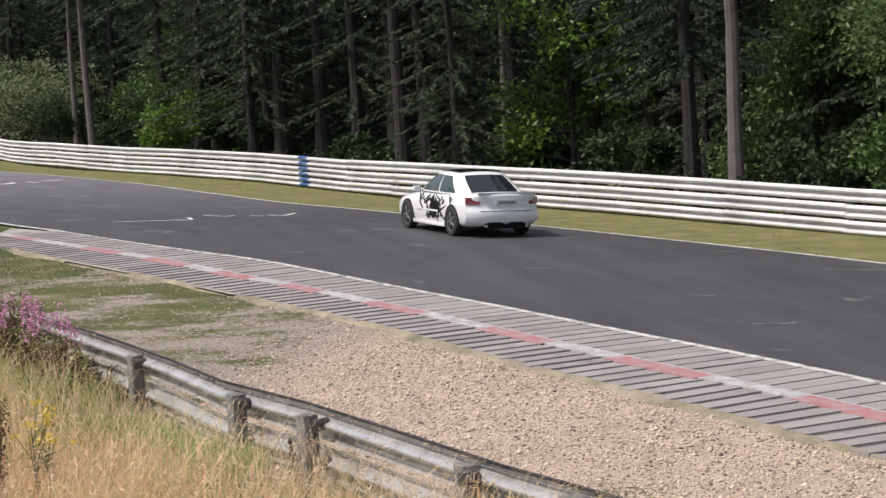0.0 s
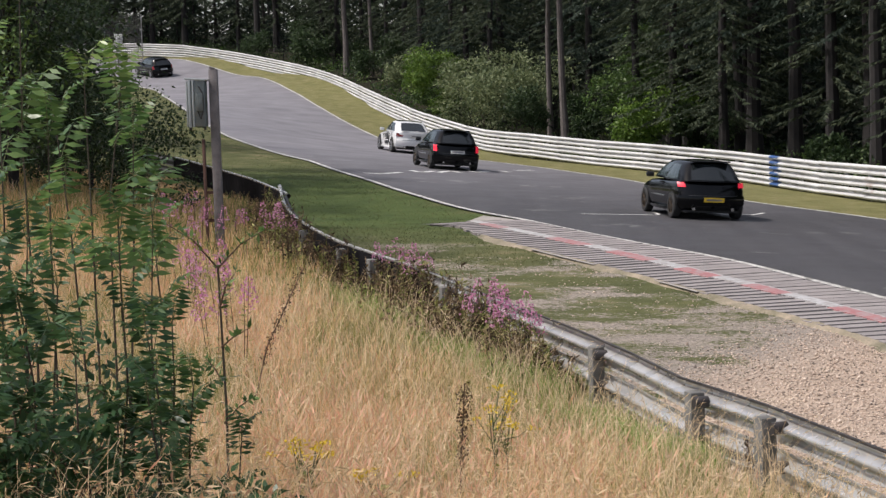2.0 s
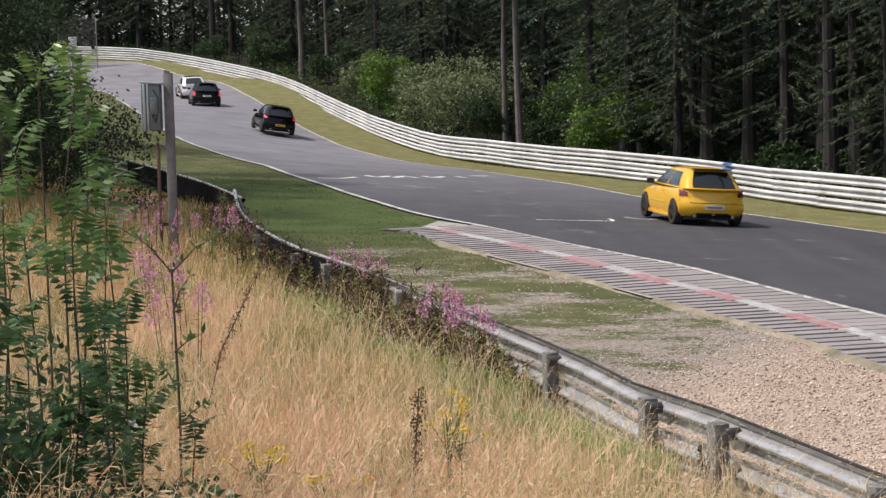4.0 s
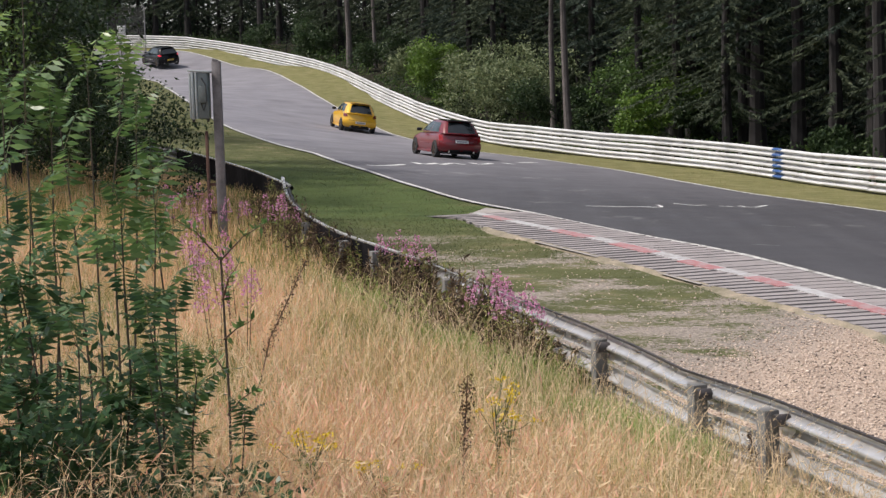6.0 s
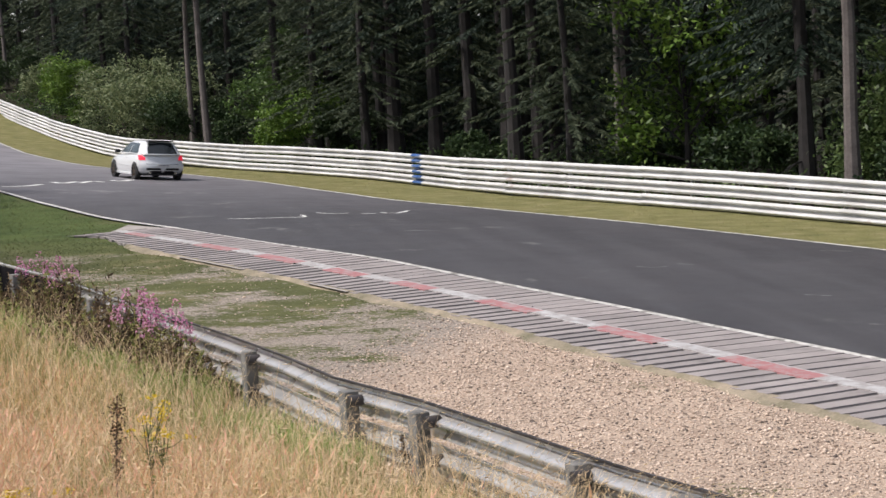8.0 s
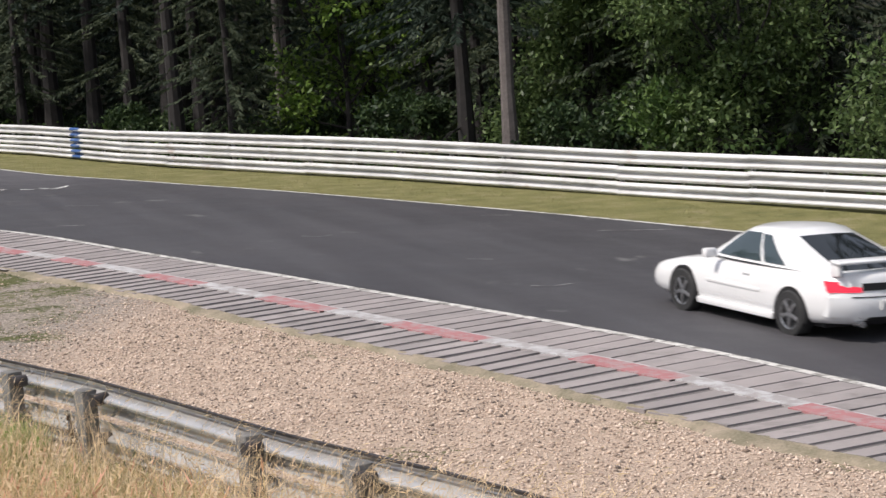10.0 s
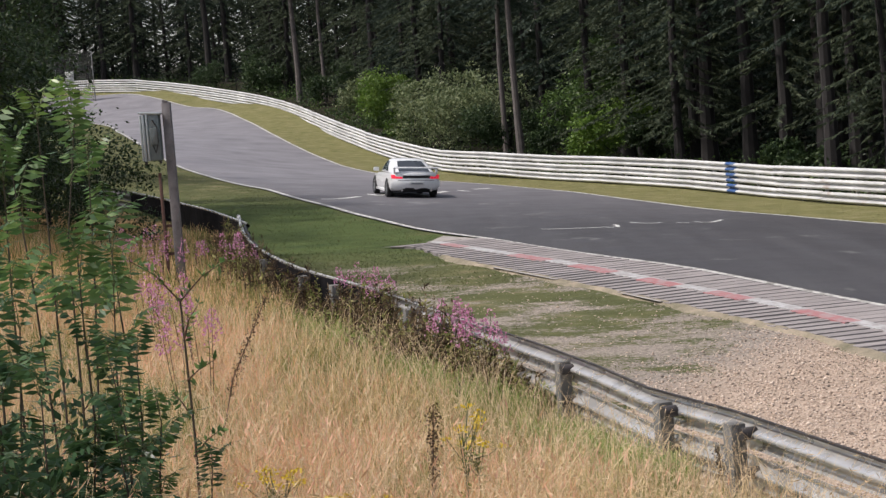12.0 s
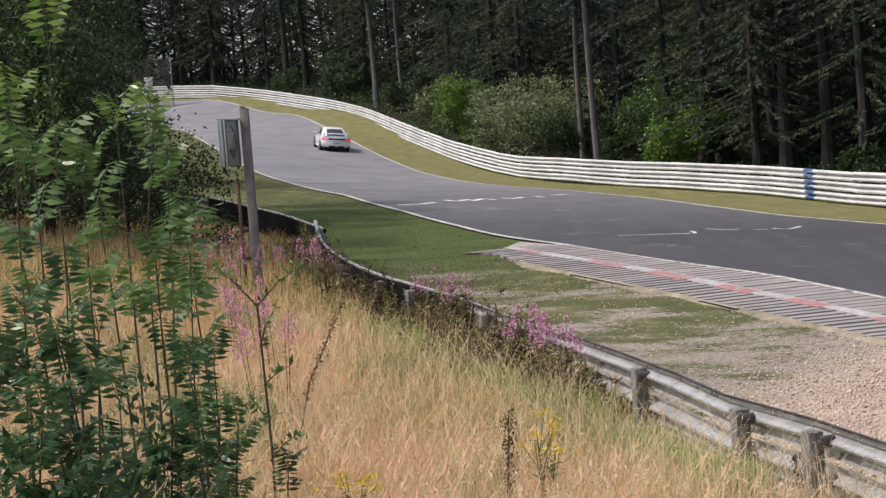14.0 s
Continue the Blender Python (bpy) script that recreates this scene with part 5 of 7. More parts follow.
def cabin_mesh(sh, mat):
    bm = bmesh.new()
    nx, ns, nu = 8, 6, 4
    grid = {}

    def v(a, s, u):
        key = (round(a, 4), round(s, 4), round(u, 4))
        if key not in grid:
            grid[key] = bm.verts.new(cabin_points(sh, *key))
        return grid[key]

    X = [i / nx for i in range(nx + 1)]
    S = [-1 + 2 * i / ns for i in range(ns + 1)]
    U = [i / nu for i in range(nu + 1)]
    for u0, u1 in zip(U, U[1:]):
        for a0, a1 in zip(X, X[1:]):
            bm.faces.new((v(a0, -1, u0), v(a1, -1, u0), v(a1, -1, u1), v(a0, -1, u1)))
            bm.faces.new((v(a1, 1, u0), v(a0, 1, u0), v(a0, 1, u1), v(a1, 1, u1)))
        for s0, s1 in zip(S, S[1:]):
            bm.faces.new((v(0, s1, u0), v(0, s0, u0), v(0, s0, u1), v(0, s1, u1)))
            bm.faces.new((v(1, s0, u0), v(1, s1, u0), v(1, s1, u1), v(1, s0, u1)))
    for a0, a1 in zip(X, X[1:]):
        for s0, s1 in zip(S, S[1:]):
            bm.faces.new((v(a0, s0, 1), v(a1, s0, 1), v(a1, s1, 1), v(a0, s1, 1)))
    bmesh.ops.recalc_face_normals(bm, faces=bm.faces)
    sharp = [e for e in bm.edges if len(e.link_faces) == 2 and e.calc_face_angle() > 0.6]
    bmesh.ops.bevel(bm, geom=sharp, offset=0.085, segments=4, profile=0.5, affect="EDGES", clamp_overlap=True)
    return bm_mesh("cabin", bm, mat, True, 50)


def patch(sh, face, lo, hi, u0, u1, mat, name, out=0.007):
    """A pane on the cabin: face 'rear', 'front', 'left', 'right' or 'roof'."""
    n = 6
    bm = bmesh.new()
    rows = []
    push = {"rear": Vector((-out, 0, out * 0.5)), "front": Vector((out, 0, out * 0.5)), "left": Vector((0, out, 0)), "right": Vector((0, -out, 0)), "roof": Vector((0, 0, out))}[face]
    for j in range(n + 1):
        u = u0 + (u1 - u0) * j / n
        row = []
        for i in range(n + 1):
            t = lo + (hi - lo) * i / n
            p = {"rear": (0, t, u), "front": (1, t, u), "left": (t, 1, u), "right": (t, -1, u), "roof": (u, t, 1)}[face]
            row.append(bm.verts.new(cabin_points(sh, *p) + push))
        rows.append(row)
    for a, b in zip(rows, rows[1:]):
        for i in range(n):
            bm.faces.new((a[i], a[i + 1], b[i + 1], b[i]))
    bmesh.ops.recalc_face_normals(bm, faces=bm.faces)
    bmesh.ops.solidify(bm, geom=bm.faces, thickness=0.004)
    return bm_mesh(name, bm, mat, True, 60)


def wheel_meshes(r, rim_mat, width=0.2):
    bm = bmesh.new()
    prof = [(-width / 2, r * 0.66), (-width / 2, r * 0.93), (-width * 0.4, r), (width * 0.4, r), (width / 2, r * 0.93), (width / 2, r * 0.66)]
    seg = 28
    rings = [[bm.verts.new((R * math.cos(k * math.tau / seg), y, R * math.sin(k * math.tau / seg))) for k in range(seg)] for y, R in prof]
    for a, b in zip(rings, rings[1:] + rings[:1]):
        for k in range(seg):
            bm.faces.new((a[k], a[(k + 1) % seg], b[(k + 1) % seg], b[k]))
    bmesh.ops.recalc_face_normals(bm, faces=bm.faces)
    tyre = bm_mesh("tyre", bm, RUBBER)
    bm = bmesh.new()
    for y, R in ((-width * 0.46, r * 0.67), (width * 0.46, r * 0.67)):
        ring_o = [bm.verts.new((R * math.cos(k * math.tau / 24), y, R * math.sin(k * math.tau / 24))) for k in range(24)]
        ring_i = [bm.verts.new((R * 0.88 * math.cos(k * math.tau / 24), y * 0.92, R * 0.88 * math.sin(k * math.tau / 24))) for k in range(24)]
        for k in range(24):
            bm.faces.new((ring_o[k], ring_o[(k + 1) % 24], ring_i[(k + 1) % 24], ring_i[k]))
        for k in range(5):
            add_box(bm, r * 0.6, 0.03, r * 0.15, pose(0, y * 0.85, 0, 0, 72 * k, 0) @ pose(r * 0.32, 0, 0), 0.008)
        add_tube(bm, [(0, y * 0.7, 0), (0, y * 0.98, 0)], [r * 0.16, r * 0.12], 10)
    rim = bm_mesh("rim", bm, rim_mat, True, 30)
    bm = bmesh.new()
    add_tube(bm, [(0, -width * 0.3, 0), (0, width * 0.3, 0)], [r * 0.655, r * 0.655], 24)
    disc = bm_mesh("hub", bm, TRIM)
    return tyre, rim, disc


def arch_mesh(r, y0):
    """The dark wheel opening, a half-moon of small depth on the body's side."""
    bm = bmesh.new()
    n = 18
    R = r * 1.16
    top = [(R * math.cos(math.pi * (k / n) * 1.16 - 0.25), R * math.sin(math.pi * (k / n) * 1.16 - 0.25)) for k in range(n + 1)]
    front = [bm.verts.new((x, y0, z)) for x, z in top]
    back = [bm.verts.new((x, y0 - math.copysign(0.12, y0), z)) for x, z in top]
    bm.faces.new(front)
    bm.faces.new(back[::-1])
    for k in range(n + 1):
        j = (k + 1) % (n + 1)
        bm.faces.new((front[k], back[k], back[j], front[j]))
    bmesh.ops.recalc_face_normals(bm, faces=bm.faces)
    return bm_mesh("wheel_arch", bm, TRIM, False)


def rear_strip(sh, y0, y1, z0, z1, mat, name, depth=0.05, wrap=0.0, slant=0.0):
    """A block on the car's tail, following its bowed plan."""
    n, m = 8, 4
    bm = bmesh.new()
    f, b = [], []
    for j in range(m + 1):
        z = z0 + (z1 - z0) * j / m
        ys = [y0 + (y1 - y0) * i / n for i in range(n + 1)]
        xs = [tail_x(sh, y, z) - 0.012 + slant * j / m for y in ys]
        f.append([bm.verts.new((x, y, z)) for x, y in zip(xs, ys)])
        b.append([bm.verts.new((x + depth + wrap, y * 0.97, z)) for x, y in zip(xs, ys)])
    for j in range(m):
        for i in range(n):
            bm.faces.new((f[j][i], f[j][i + 1], f[j + 1][i + 1], f[j + 1][i]))
            bm.faces.new((b[j][i + 1], b[j][i], b[j + 1][i], b[j + 1][i + 1]))
        bm.faces.new((f[j][0], f[j + 1][0], b[j + 1][0], b[j][0]))
        bm.faces.new((f[j + 1][n], f[j][n], b[j][n], b[j + 1][n]))
    for i in range(n):
        bm.faces.new((f[m][i], f[m][i + 1], b[m][i + 1], b[m][i]))
        bm.faces.new((f[0][i + 1], f[0][i], b[0][i], b[0][i + 1]))
    bmesh.ops.recalc_face_normals(bm, faces=bm.faces)
    return bm_mesh(name, bm, mat, True, 30)


CARS = []


def build_car(name, shape, label, mat, lamp=LAMP_RED, rim=RIM, plate=PLATE, wing=None, roof=None, bumper=None, lamp_box=(0.52, 0.80, 0.72, 0.9), plate_z=0.66, scrawl=False, vents=False, glass_u=(0.06, 0.87), bar=None, height=None):
    sh = dict(SHAPES[shape], kind=shape)
    if height:
        sh["height"] = height
    hw = sh["width"] / 2
    car = tagged(empty(name), label, "car", "cars on the track")
    body = part("body", car_body_mesh(sh, mat), car)
    cabin = part("cabin", cabin_mesh(sh, mat), car)
    part("rear_window", patch(sh, "rear", -0.8, 0.8, *glass_u, GLASS, "rear_window"), cabin, "dark rear window")
    part("windscreen", patch(sh, "front", -0.88, 0.88, 0.08, 0.94, GLASS, "windscreen"), cabin)
    for s in ("left", "right"):
        part("side_window", patch(sh, s, 0.50, 0.90, 0.08, 0.86, GLASS_SIDE, "side_window"), cabin)
        part("side_window", patch(sh, s, 0.15 if shape != "coupe" else 0.3, 0.47, 0.08, 0.84, GLASS_SIDE, "side_window"), cabin)
    if roof:
        part("roof_panel", patch(sh, "roof", -0.92, 0.92, 0.02, 0.98, roof, "roof_panel", 0.012), cabin, "black roof")
    r = sh["r"]
    tyre, rm, hub = wheel_meshes(r, rim)
    wheels = []
    for x in (0.0, sh["wheelbase"]):
        for s in (1, -1):
            part("wheel_arch", arch_mesh(r, s * (hw + 0.004)), car, m=pose(x, 0, r))
            w = part("wheel", tyre, car, m=pose(x, s * (hw - 0.075), r))
            part("rim", rm, w)
            part("hub", hub, w)
            wheels.append(w)
    y0, y1, z0, z1 = lamp_box
    for s in (1, -1):
        part("tail_lamp", rear_strip(sh, s * y0 * hw / 0.9, s * hw * 0.975, z0, z1, lamp, "tail_lamp", 0.06, 0.04, 0.03), car, "red tail lamp")
        m = boxed("mirror", 0.12, 0.2, 0.13, mat if shape != "hatch" else TRIM, 0.035)
        part("mirror", m, car, m=pose(sh["base"][1] - 0.42, s * (hw + 0.08), sh["belt"] + 0.06))
        part("sill", boxed("sill", sh["wheelbase"] - 2 * r - 0.12, 0.05, 0.09, mat, 0.015), car, m=pose(sh["wheelbase"] / 2, s * (hw - 0.01), 0.225))
        part("door_handle", boxed("door_handle", 0.16, 0.02, 0.03, mat, 0.008), car, m=pose(1.0, s * (hw * 0.985 + 0.005), sh["belt"] - 0.14))
        part("door_trim", boxed("door_trim", 1.2, 0.016, 0.045, CHROME if mat is BLACK else mat, 0.006), car, m=pose(sh["wheelbase"] / 2 + 0.05, s * (hw + 0.004), 0.52))
    pl = part("number_plate", rear_strip(sh, -0.26, 0.26, plate_z - 0.055, plate_z + 0.055, plate, "number_plate", 0.04), car, "number plate with blank bars", pose(-0.03, 0, 0))
    part("plate_bar", rear_strip(sh, -0.2, 0.2, plate_z - 0.022, plate_z + 0.022, PLATE_INK, "plate_bar", 0.03), pl, m=pose(-0.006, 0, 0))
    part("diffuser", rear_strip(sh, -0.5, 0.5, 0.24, 0.35, TRIM, "diffuser", 0.2), car, "dark underbody valance", pose(0.02, 0, 0))
    for s in (1, -1):
        bm = bmesh.new()
        add_tube(bm, [(0, 0, 0), (0.2, 0, 0)], [0.04, 0.04], 12)
        part("exhaust", bm_mesh("exhaust", bm, CHROME), car, m=pose(sh["body"][0][0] + 0.0, s * 0.5, 0.27))
    part("floor_pan", boxed("floor_pan", sh["wheelbase"] + 1.0, sh["width"] * 0.8, 0.06, TRIM, 0.01), car, m=pose(sh["wheelbase"] / 2, 0, 0.2))
    part("bumper", rear_strip(sh, -hw * 0.985, hw * 0.985, 0.35, 0.60, bumper or mat, "bumper", 0.1, 0.04), car, "rear bumper", pose(0.004, 0, 0))
    part("boot_line", rear_strip(sh, -0.62, 0.62, 0.595, 0.607, TRIM, "boot_line", 0.02), car, "shut line of the boot")
    if vents:
        for s in (1, -1):
            part("bumper_vent", rear_strip(sh, s * 0.1, s * 0.62, 0.375, 0.45, TRIM, "bumper_vent", 0.03), car, "black bumper vent", pose(-0.035, 0, 0))
    if bar:
        part("light_bar", rear_strip(sh, -0.47, 0.47, z0 + 0.02, z1 - 0.02, bar, "light_bar", 0.04), car, "dark panel between the lamps")
    if wing == "roof":
        bm = bmesh.new()
        c = cabin_points(sh, 0, 0, 1)
        add_box(bm, 0.24, hw * 1.16, 0.032, Matrix.Translation((c.x - 0.02, 0, c.z - 0.002)) @ pose(0, 0, 0, 0, 4, 0), 0.014)
        part("spoiler", bm_mesh("spoiler", bm, TRIM), car, "roof spoiler")
    elif wing == "deck":
        bm = bmesh.new()
        add_box(bm, 0.2, hw * 1.86, 0.035, pose(-0.82, 0, 1.03, 0, -6, 0), 0.014)
        for s in (1, -1):
            add_box(bm, 0.17, 0.06, 0.2, pose(-0.78, s * hw * 0.86, 0.95, 0, 8, 0), 0.014)
        part("spoiler", bm_mesh("spoiler", bm, mat), car, "white rear wing")
    elif wing == "lip":
        part("spoiler", boxed("spoiler", 0.12, hw * 1.5, 0.025, mat, 0.01), car, m=pose(sh["body"][1][0] + 0.05, 0, 1.005))
    if scrawl:
        rnd = random.Random(8)
        for s in (1, -1):
            for k in range(90):
                L = rnd.uniform(0.1, 0.34)
                x = rnd.gauss(0.95, 0.45)
                z = rnd.uniform(0.36, 0.84)
                if not -0.15 < x < 2.0 or (x < 0.45 and z < 0.72):
                    continue
                part("scrawl", boxed("scrawl", L, 0.008, rnd.uniform(0.02, 0.05), TRIM), car, "black lettering-like graphic" if k == 0 else "",
                     pose(x, s * (hw + 0.003), z, 0, rnd.choice((0, 55, -55, 90, 30, -30)) + rnd.uniform(-12, 12), 0))
    CARS.append((car, wheels, r))
    return car


sedan = build_car("sports_sedan", "sedan", "white sports sedan with black graphics along its side", WHITE, LAMP_DARK, RIM, roof=GLASS, scrawl=True, wing="lip", plate_z=0.79, lamp_box=(0.6, 0.84, 0.74, 0.9))
small_hatch = build_car("hatchback", "hatch", "black small hatchback with bronze wheels and lit lamps", BLACK, LAMP_LIT, RIM_DARK, wing="roof", lamp_box=(0.75, 0.84, 0.66, 0.9))
black_hatch = build_car("hatchback", "hatch", "black sporty hatchback with a yellow number plate", BLACK, LAMP_LIT, RIM_DARK, PLATE_YELLOW, wing="roof", plate_z=0.5, lamp_box=(0.7, 0.84, 0.8, 0.92))
lead_hatch = build_car("hatchback", "hatch", "dark hatchback climbing towards the crest", BLACK, LAMP_RED, RIM, wing="roof", lamp_box=(0.75, 0.84, 0.66, 0.9))
yellow_hatch = build_car("hatchback", "hatch", "bright yellow sporty hatchback with a black spoiler", YELLOW, LAMP_DARK, RIM_DARK, wing="roof", plate_z=0.5, lamp_box=(0.68, 0.84, 0.76, 0.92), bumper=YELLOW)
red_hatch = build_car("hatchback", "hatch", "dark red small hatchback with a black roof", RED, LAMP_RED, RIM_DARK, wing="roof", roof=GLASS, lamp_box=(0.72, 0.84, 0.66, 0.9))
silver_hatch = build_car("hatchback", "hatch", "silver sporty hatchback with black bumper vents", SILVER, LAMP_LIT, RIM_DARK, wing="roof", vents=True, plate_z=0.56, lamp_box=(0.66, 0.84, 0.74, 0.92))
coupe = build_car("coupe", "coupe", "white fastback coupe with a rear wing and lit lamps", WHITE, LAMP_LIT, RIM, wing="deck", bar=TRIM, plate_z=0.5, lamp_box=(0.5, 0.8, 0.66, 0.79))


# ---- meadow, turf, gravel and weeds ----
def grass_material(name, stops, rough=0.6, trans=0.35, scale=0.45):
    m = Mat(name, rough, 0, 0.25)
    fac = m.math("ADD", m.math("MULTIPLY", m.island(), 0.62), m.math("SUBTRACT", m.math("ADD", m.math("MULTIPLY", m.noise(scale, 3), 1.3), m.math("MULTIPLY", m.noise(scale * 6, 2), 0.4)), 0.58))
    col = m.ramp(fac, *stops)
    m.color(col)
    tr = m.node("BsdfTranslucent")
    m.link(col, tr.inputs[0])
    mx = m.node("MixShader", Fac=trans)
    m.link(m.b.outputs[0], mx.inputs[1])
    m.link(tr.outputs[0], mx.inputs[2])
    m.link(mx.outputs[0], m.t.nodes["Material Output"].inputs[0])
    return m.m


STRAW = grass_material("dry_grass", ((0.15, (0.20, 0.17, 0.06)), (0.28, (0.40, 0.35, 0.13)), (0.42, (0.62, 0.50, 0.23)), (0.55, (0.78, 0.51, 0.27)), (0.7, (0.82, 0.455, 0.265)), (0.9, (0.86, 0.64, 0.44))))
STRAW_GOLD = grass_material("golden_grass", ((0.15, (0.20, 0.19, 0.06)), (0.3, (0.42, 0.38, 0.14)), (0.48, (0.64, 0.53, 0.24)), (0.7, (0.76, 0.58, 0.31)), (0.9, (0.86, 0.70, 0.45))))
SEED = grass_material("seed_heads", ((0.2, (0.50, 0.40, 0.19)), (0.45, (0.64, 0.36, 0.22)), (0.8, (0.78, 0.46, 0.33))))
GREEN_BLADE = grass_material("green_grass", ((0.25, (0.09, 0.12, 0.025)), (0.55, (0.2, 0.22, 0.06)), (0.85, (0.38, 0.36, 0.14))))
TURF_BLADE = grass_material("turf_grass", ((0.2, (0.045, 0.062, 0.022)), (0.5, (0.082, 0.10, 0.036)), (0.85, (0.16, 0.15, 0.07))))
VERGE_BLADE = grass_material("verge_grass", ((0.25, (0.14, 0.14, 0.05)), (0.55, (0.21, 0.195, 0.08)), (0.85, (0.29, 0.25, 0.14))))
LIME_BLADE = grass_material("rank_grass", ((0.25, (0.13, 0.2, 0.035)), (0.55, (0.24, 0.34, 0.08)), (0.85, (0.38, 0.46, 0.16))))
STALK_PALE = grass_material("pale_stalks", ((0.25, (0.50, 0.38, 0.21)), (0.55, (0.66, 0.49, 0.30)), (0.85, (0.76, 0.60, 0.40))))
WITHERED = grass_material("withered_weed", ((0.25, (0.03, 0.02, 0.015)), (0.5, (0.075, 0.05, 0.032)), (0.85, (0.21, 0.15, 0.085))))


def blades(rng, xy, z, height, width, lean=0.35, seg=2):
    """Bent blades of grass as quad strips: verts, quads, tip places and directions."""
    n = len(xy)
    az = rng.uniform(0, math.tau, n)
    d = np.c_[np.cos(az), np.sin(az), np.zeros(n)]
    w = np.c_[-d[:, 1], d[:, 0], np.zeros(n)]
    turn = rng.uniform(-0.9, 0.9, n)
    w = unit(w * np.cos(turn)[:, None] + d * np.sin(turn)[:, None])
    bend = rng.uniform(0.1, 1.0, n) * lean * height
    base = np.c_[xy, z]
    V = np.empty((n, 2 * (seg + 1), 3))
    for k in range(seg + 1):
        t = k / seg
        c = base + d * (bend * t * t)[:, None]
        c[:, 2] += height * t * (1 - 0.15 * t)
        hw = (width * (1 - 0.75 * t) / 2)[:, None]
        V[:, 2 * k], V[:, 2 * k + 1] = c - w * hw, c + w * hw
    idx = np.arange(n)[:, None] * 2 * (seg + 1)
    Q = np.concatenate([np.stack([idx[:, 0] + 2 * k, idx[:, 0] + 2 * k + 1, idx[:, 0] + 2 * k + 3, idx[:, 0] + 2 * k + 2], 1) for k in range(seg)])
    tip = (V[:, -1] + V[:, -2]) / 2
    return V.reshape(-1, 3), Q, tip, unit(d * (bend * 2)[:, None] + np.c_[np.zeros((n, 2)), height])


def wedge(rng, n, y0, y1, b0, b1, power=1.0):
    """Places spread over a fan of ground in front of the meadow's edge: range y0 to y1, slopes b0 to b1."""
    y = y0 + (y1 - y0) * rng.random(n) ** power
    return np.c_[y * rng.uniform(b0, b1, n), y]


def stuff(name, v, q, mat, label, category):
    return tagged(new(name, fast_mesh(name, v, q, mat)), label, category, kind="stuff")


def build_meadow():
    rng = np.random.default_rng(4)
    xy = wedge(rng, 190000, 6.2, 34, -0.30, 0.50, 1.2)
    side = side_of(xy, RAIL_N_ALL)
    thin = np.array([noise.noise(Vector((x * 1.5, y * 1.1, 9.0))) for x, y in xy])
    keep = (side < -0.12) & (rng.random(len(xy)) > 0.55 * (thin < -0.12)) & ((side < -1.4) | (xy[:, 1] < 16) | (rng.random(len(xy)) < 0.45))
    xy, d = xy[keep], -side[keep]
    patchy = np.array([noise.noise(Vector((x * 0.5, y * 0.35, 3.0))) for x, y in xy])
    green = (patchy + rng.normal(0, 0.16, len(xy)) > 0.13 - 0.16 * np.exp(-((xy[:, 1] - 18) / 4.5) ** 2)) | ((d < 2.3) & (rng.random(len(xy)) < 0.75 - d * 0.22) & (xy[:, 1] > 14))
    tufts = np.array([noise.noise(Vector((x * 1.5, y * 1.0, 5.0))) for x, y in xy])
    green |= (tufts + rng.normal(0, 0.1, len(xy)) > 0.3) & (rng.random(len(xy)) < 0.7)
    h = rng.uniform(0.3, 0.68, len(xy)) * (1 + 0.35 * np.clip(patchy, -1, 1)) * np.clip(0.45 + d / 4.5, 0.45, 1)
    tall = rng.random(len(xy)) < 0.05
    h = np.where(tall, h * 1.35, h)
    z = lie(xy) - 0.03
    w = rng.uniform(0.0024, 0.0066, len(xy)) * (0.7 + xy[:, 1] / 18)
    gold = ~green & (d + rng.normal(0, 0.8, len(xy)) < 2.9 + 2.5 * patchy)
    for mask, mat, name, lab in ((~green & ~gold, STRAW, "dry_grass", "tall rusty dry meadow grass"), (gold, STRAW_GOLD, "golden_grass", "tall golden dry meadow grass"), (green, GREEN_BLADE, "green_grass", "tall green grass among the dry stalks")):
        v, q, tip, td = blades(rng, xy[mask], z[mask], h[mask] * (0.8 if mat is GREEN_BLADE else 1), w[mask], 0.55)
        stuff(name, v, q, mat, lab, "grass")
        if mat is not GREEN_BLADE:
            pick = rng.random(len(tip)) < (0.5 if mat is STRAW else 0.22)
            t, a = tip[pick], td[pick]
            L = rng.uniform(0.02, 0.065, len(t))
            a = a * L[:, None]
            b = unit(np.cross(a, rng.normal(size=a.shape))) * (L * rng.uniform(0.07, 0.14, len(t)))[:, None]
            v, q = diamonds(t, a, b)
            stuff("seed_heads", v, q, SEED, "reddish feathery seed heads of the meadow grass", "grass")
    # single tall stalks that nod above the rest
    xy = wedge(rng, 20000, 6.4, 30, -0.30, 0.45, 1.2)
    xy = xy[side_of(xy, RAIL_N_ALL) < -0.5]
    v, q, tip, td = blades(rng, xy, lie(xy) - 0.02, rng.uniform(0.55, 0.95, len(xy)), rng.uniform(0.0026, 0.005, len(xy)) * (0.8 + xy[:, 1] / 18), 0.95, 4)
    L = rng.uniform(0.014, 0.034, len(tip))
    a = unit(td + (0, 0, -0.6)) * L[:, None]
    hv, hq = diamonds(tip + a * 0.8, a, unit(np.cross(a, rng.normal(size=a.shape))) * (L * 0.12)[:, None])
    stuff("tall_stalks", np.vstack([v, hv]), np.vstack([q, hq + len(v)]), STALK_PALE, "pale nodding stalks above the dry grass", "grass")
    # far end of the meadow, round the pole and below the trees
    xy = wedge(rng, 30000, 30, 52, -0.30, -0.08)
    xy = xy[side_of(xy, RAIL_N_ALL) < -0.3]
    gz = rng.random(len(xy)) < 0.55
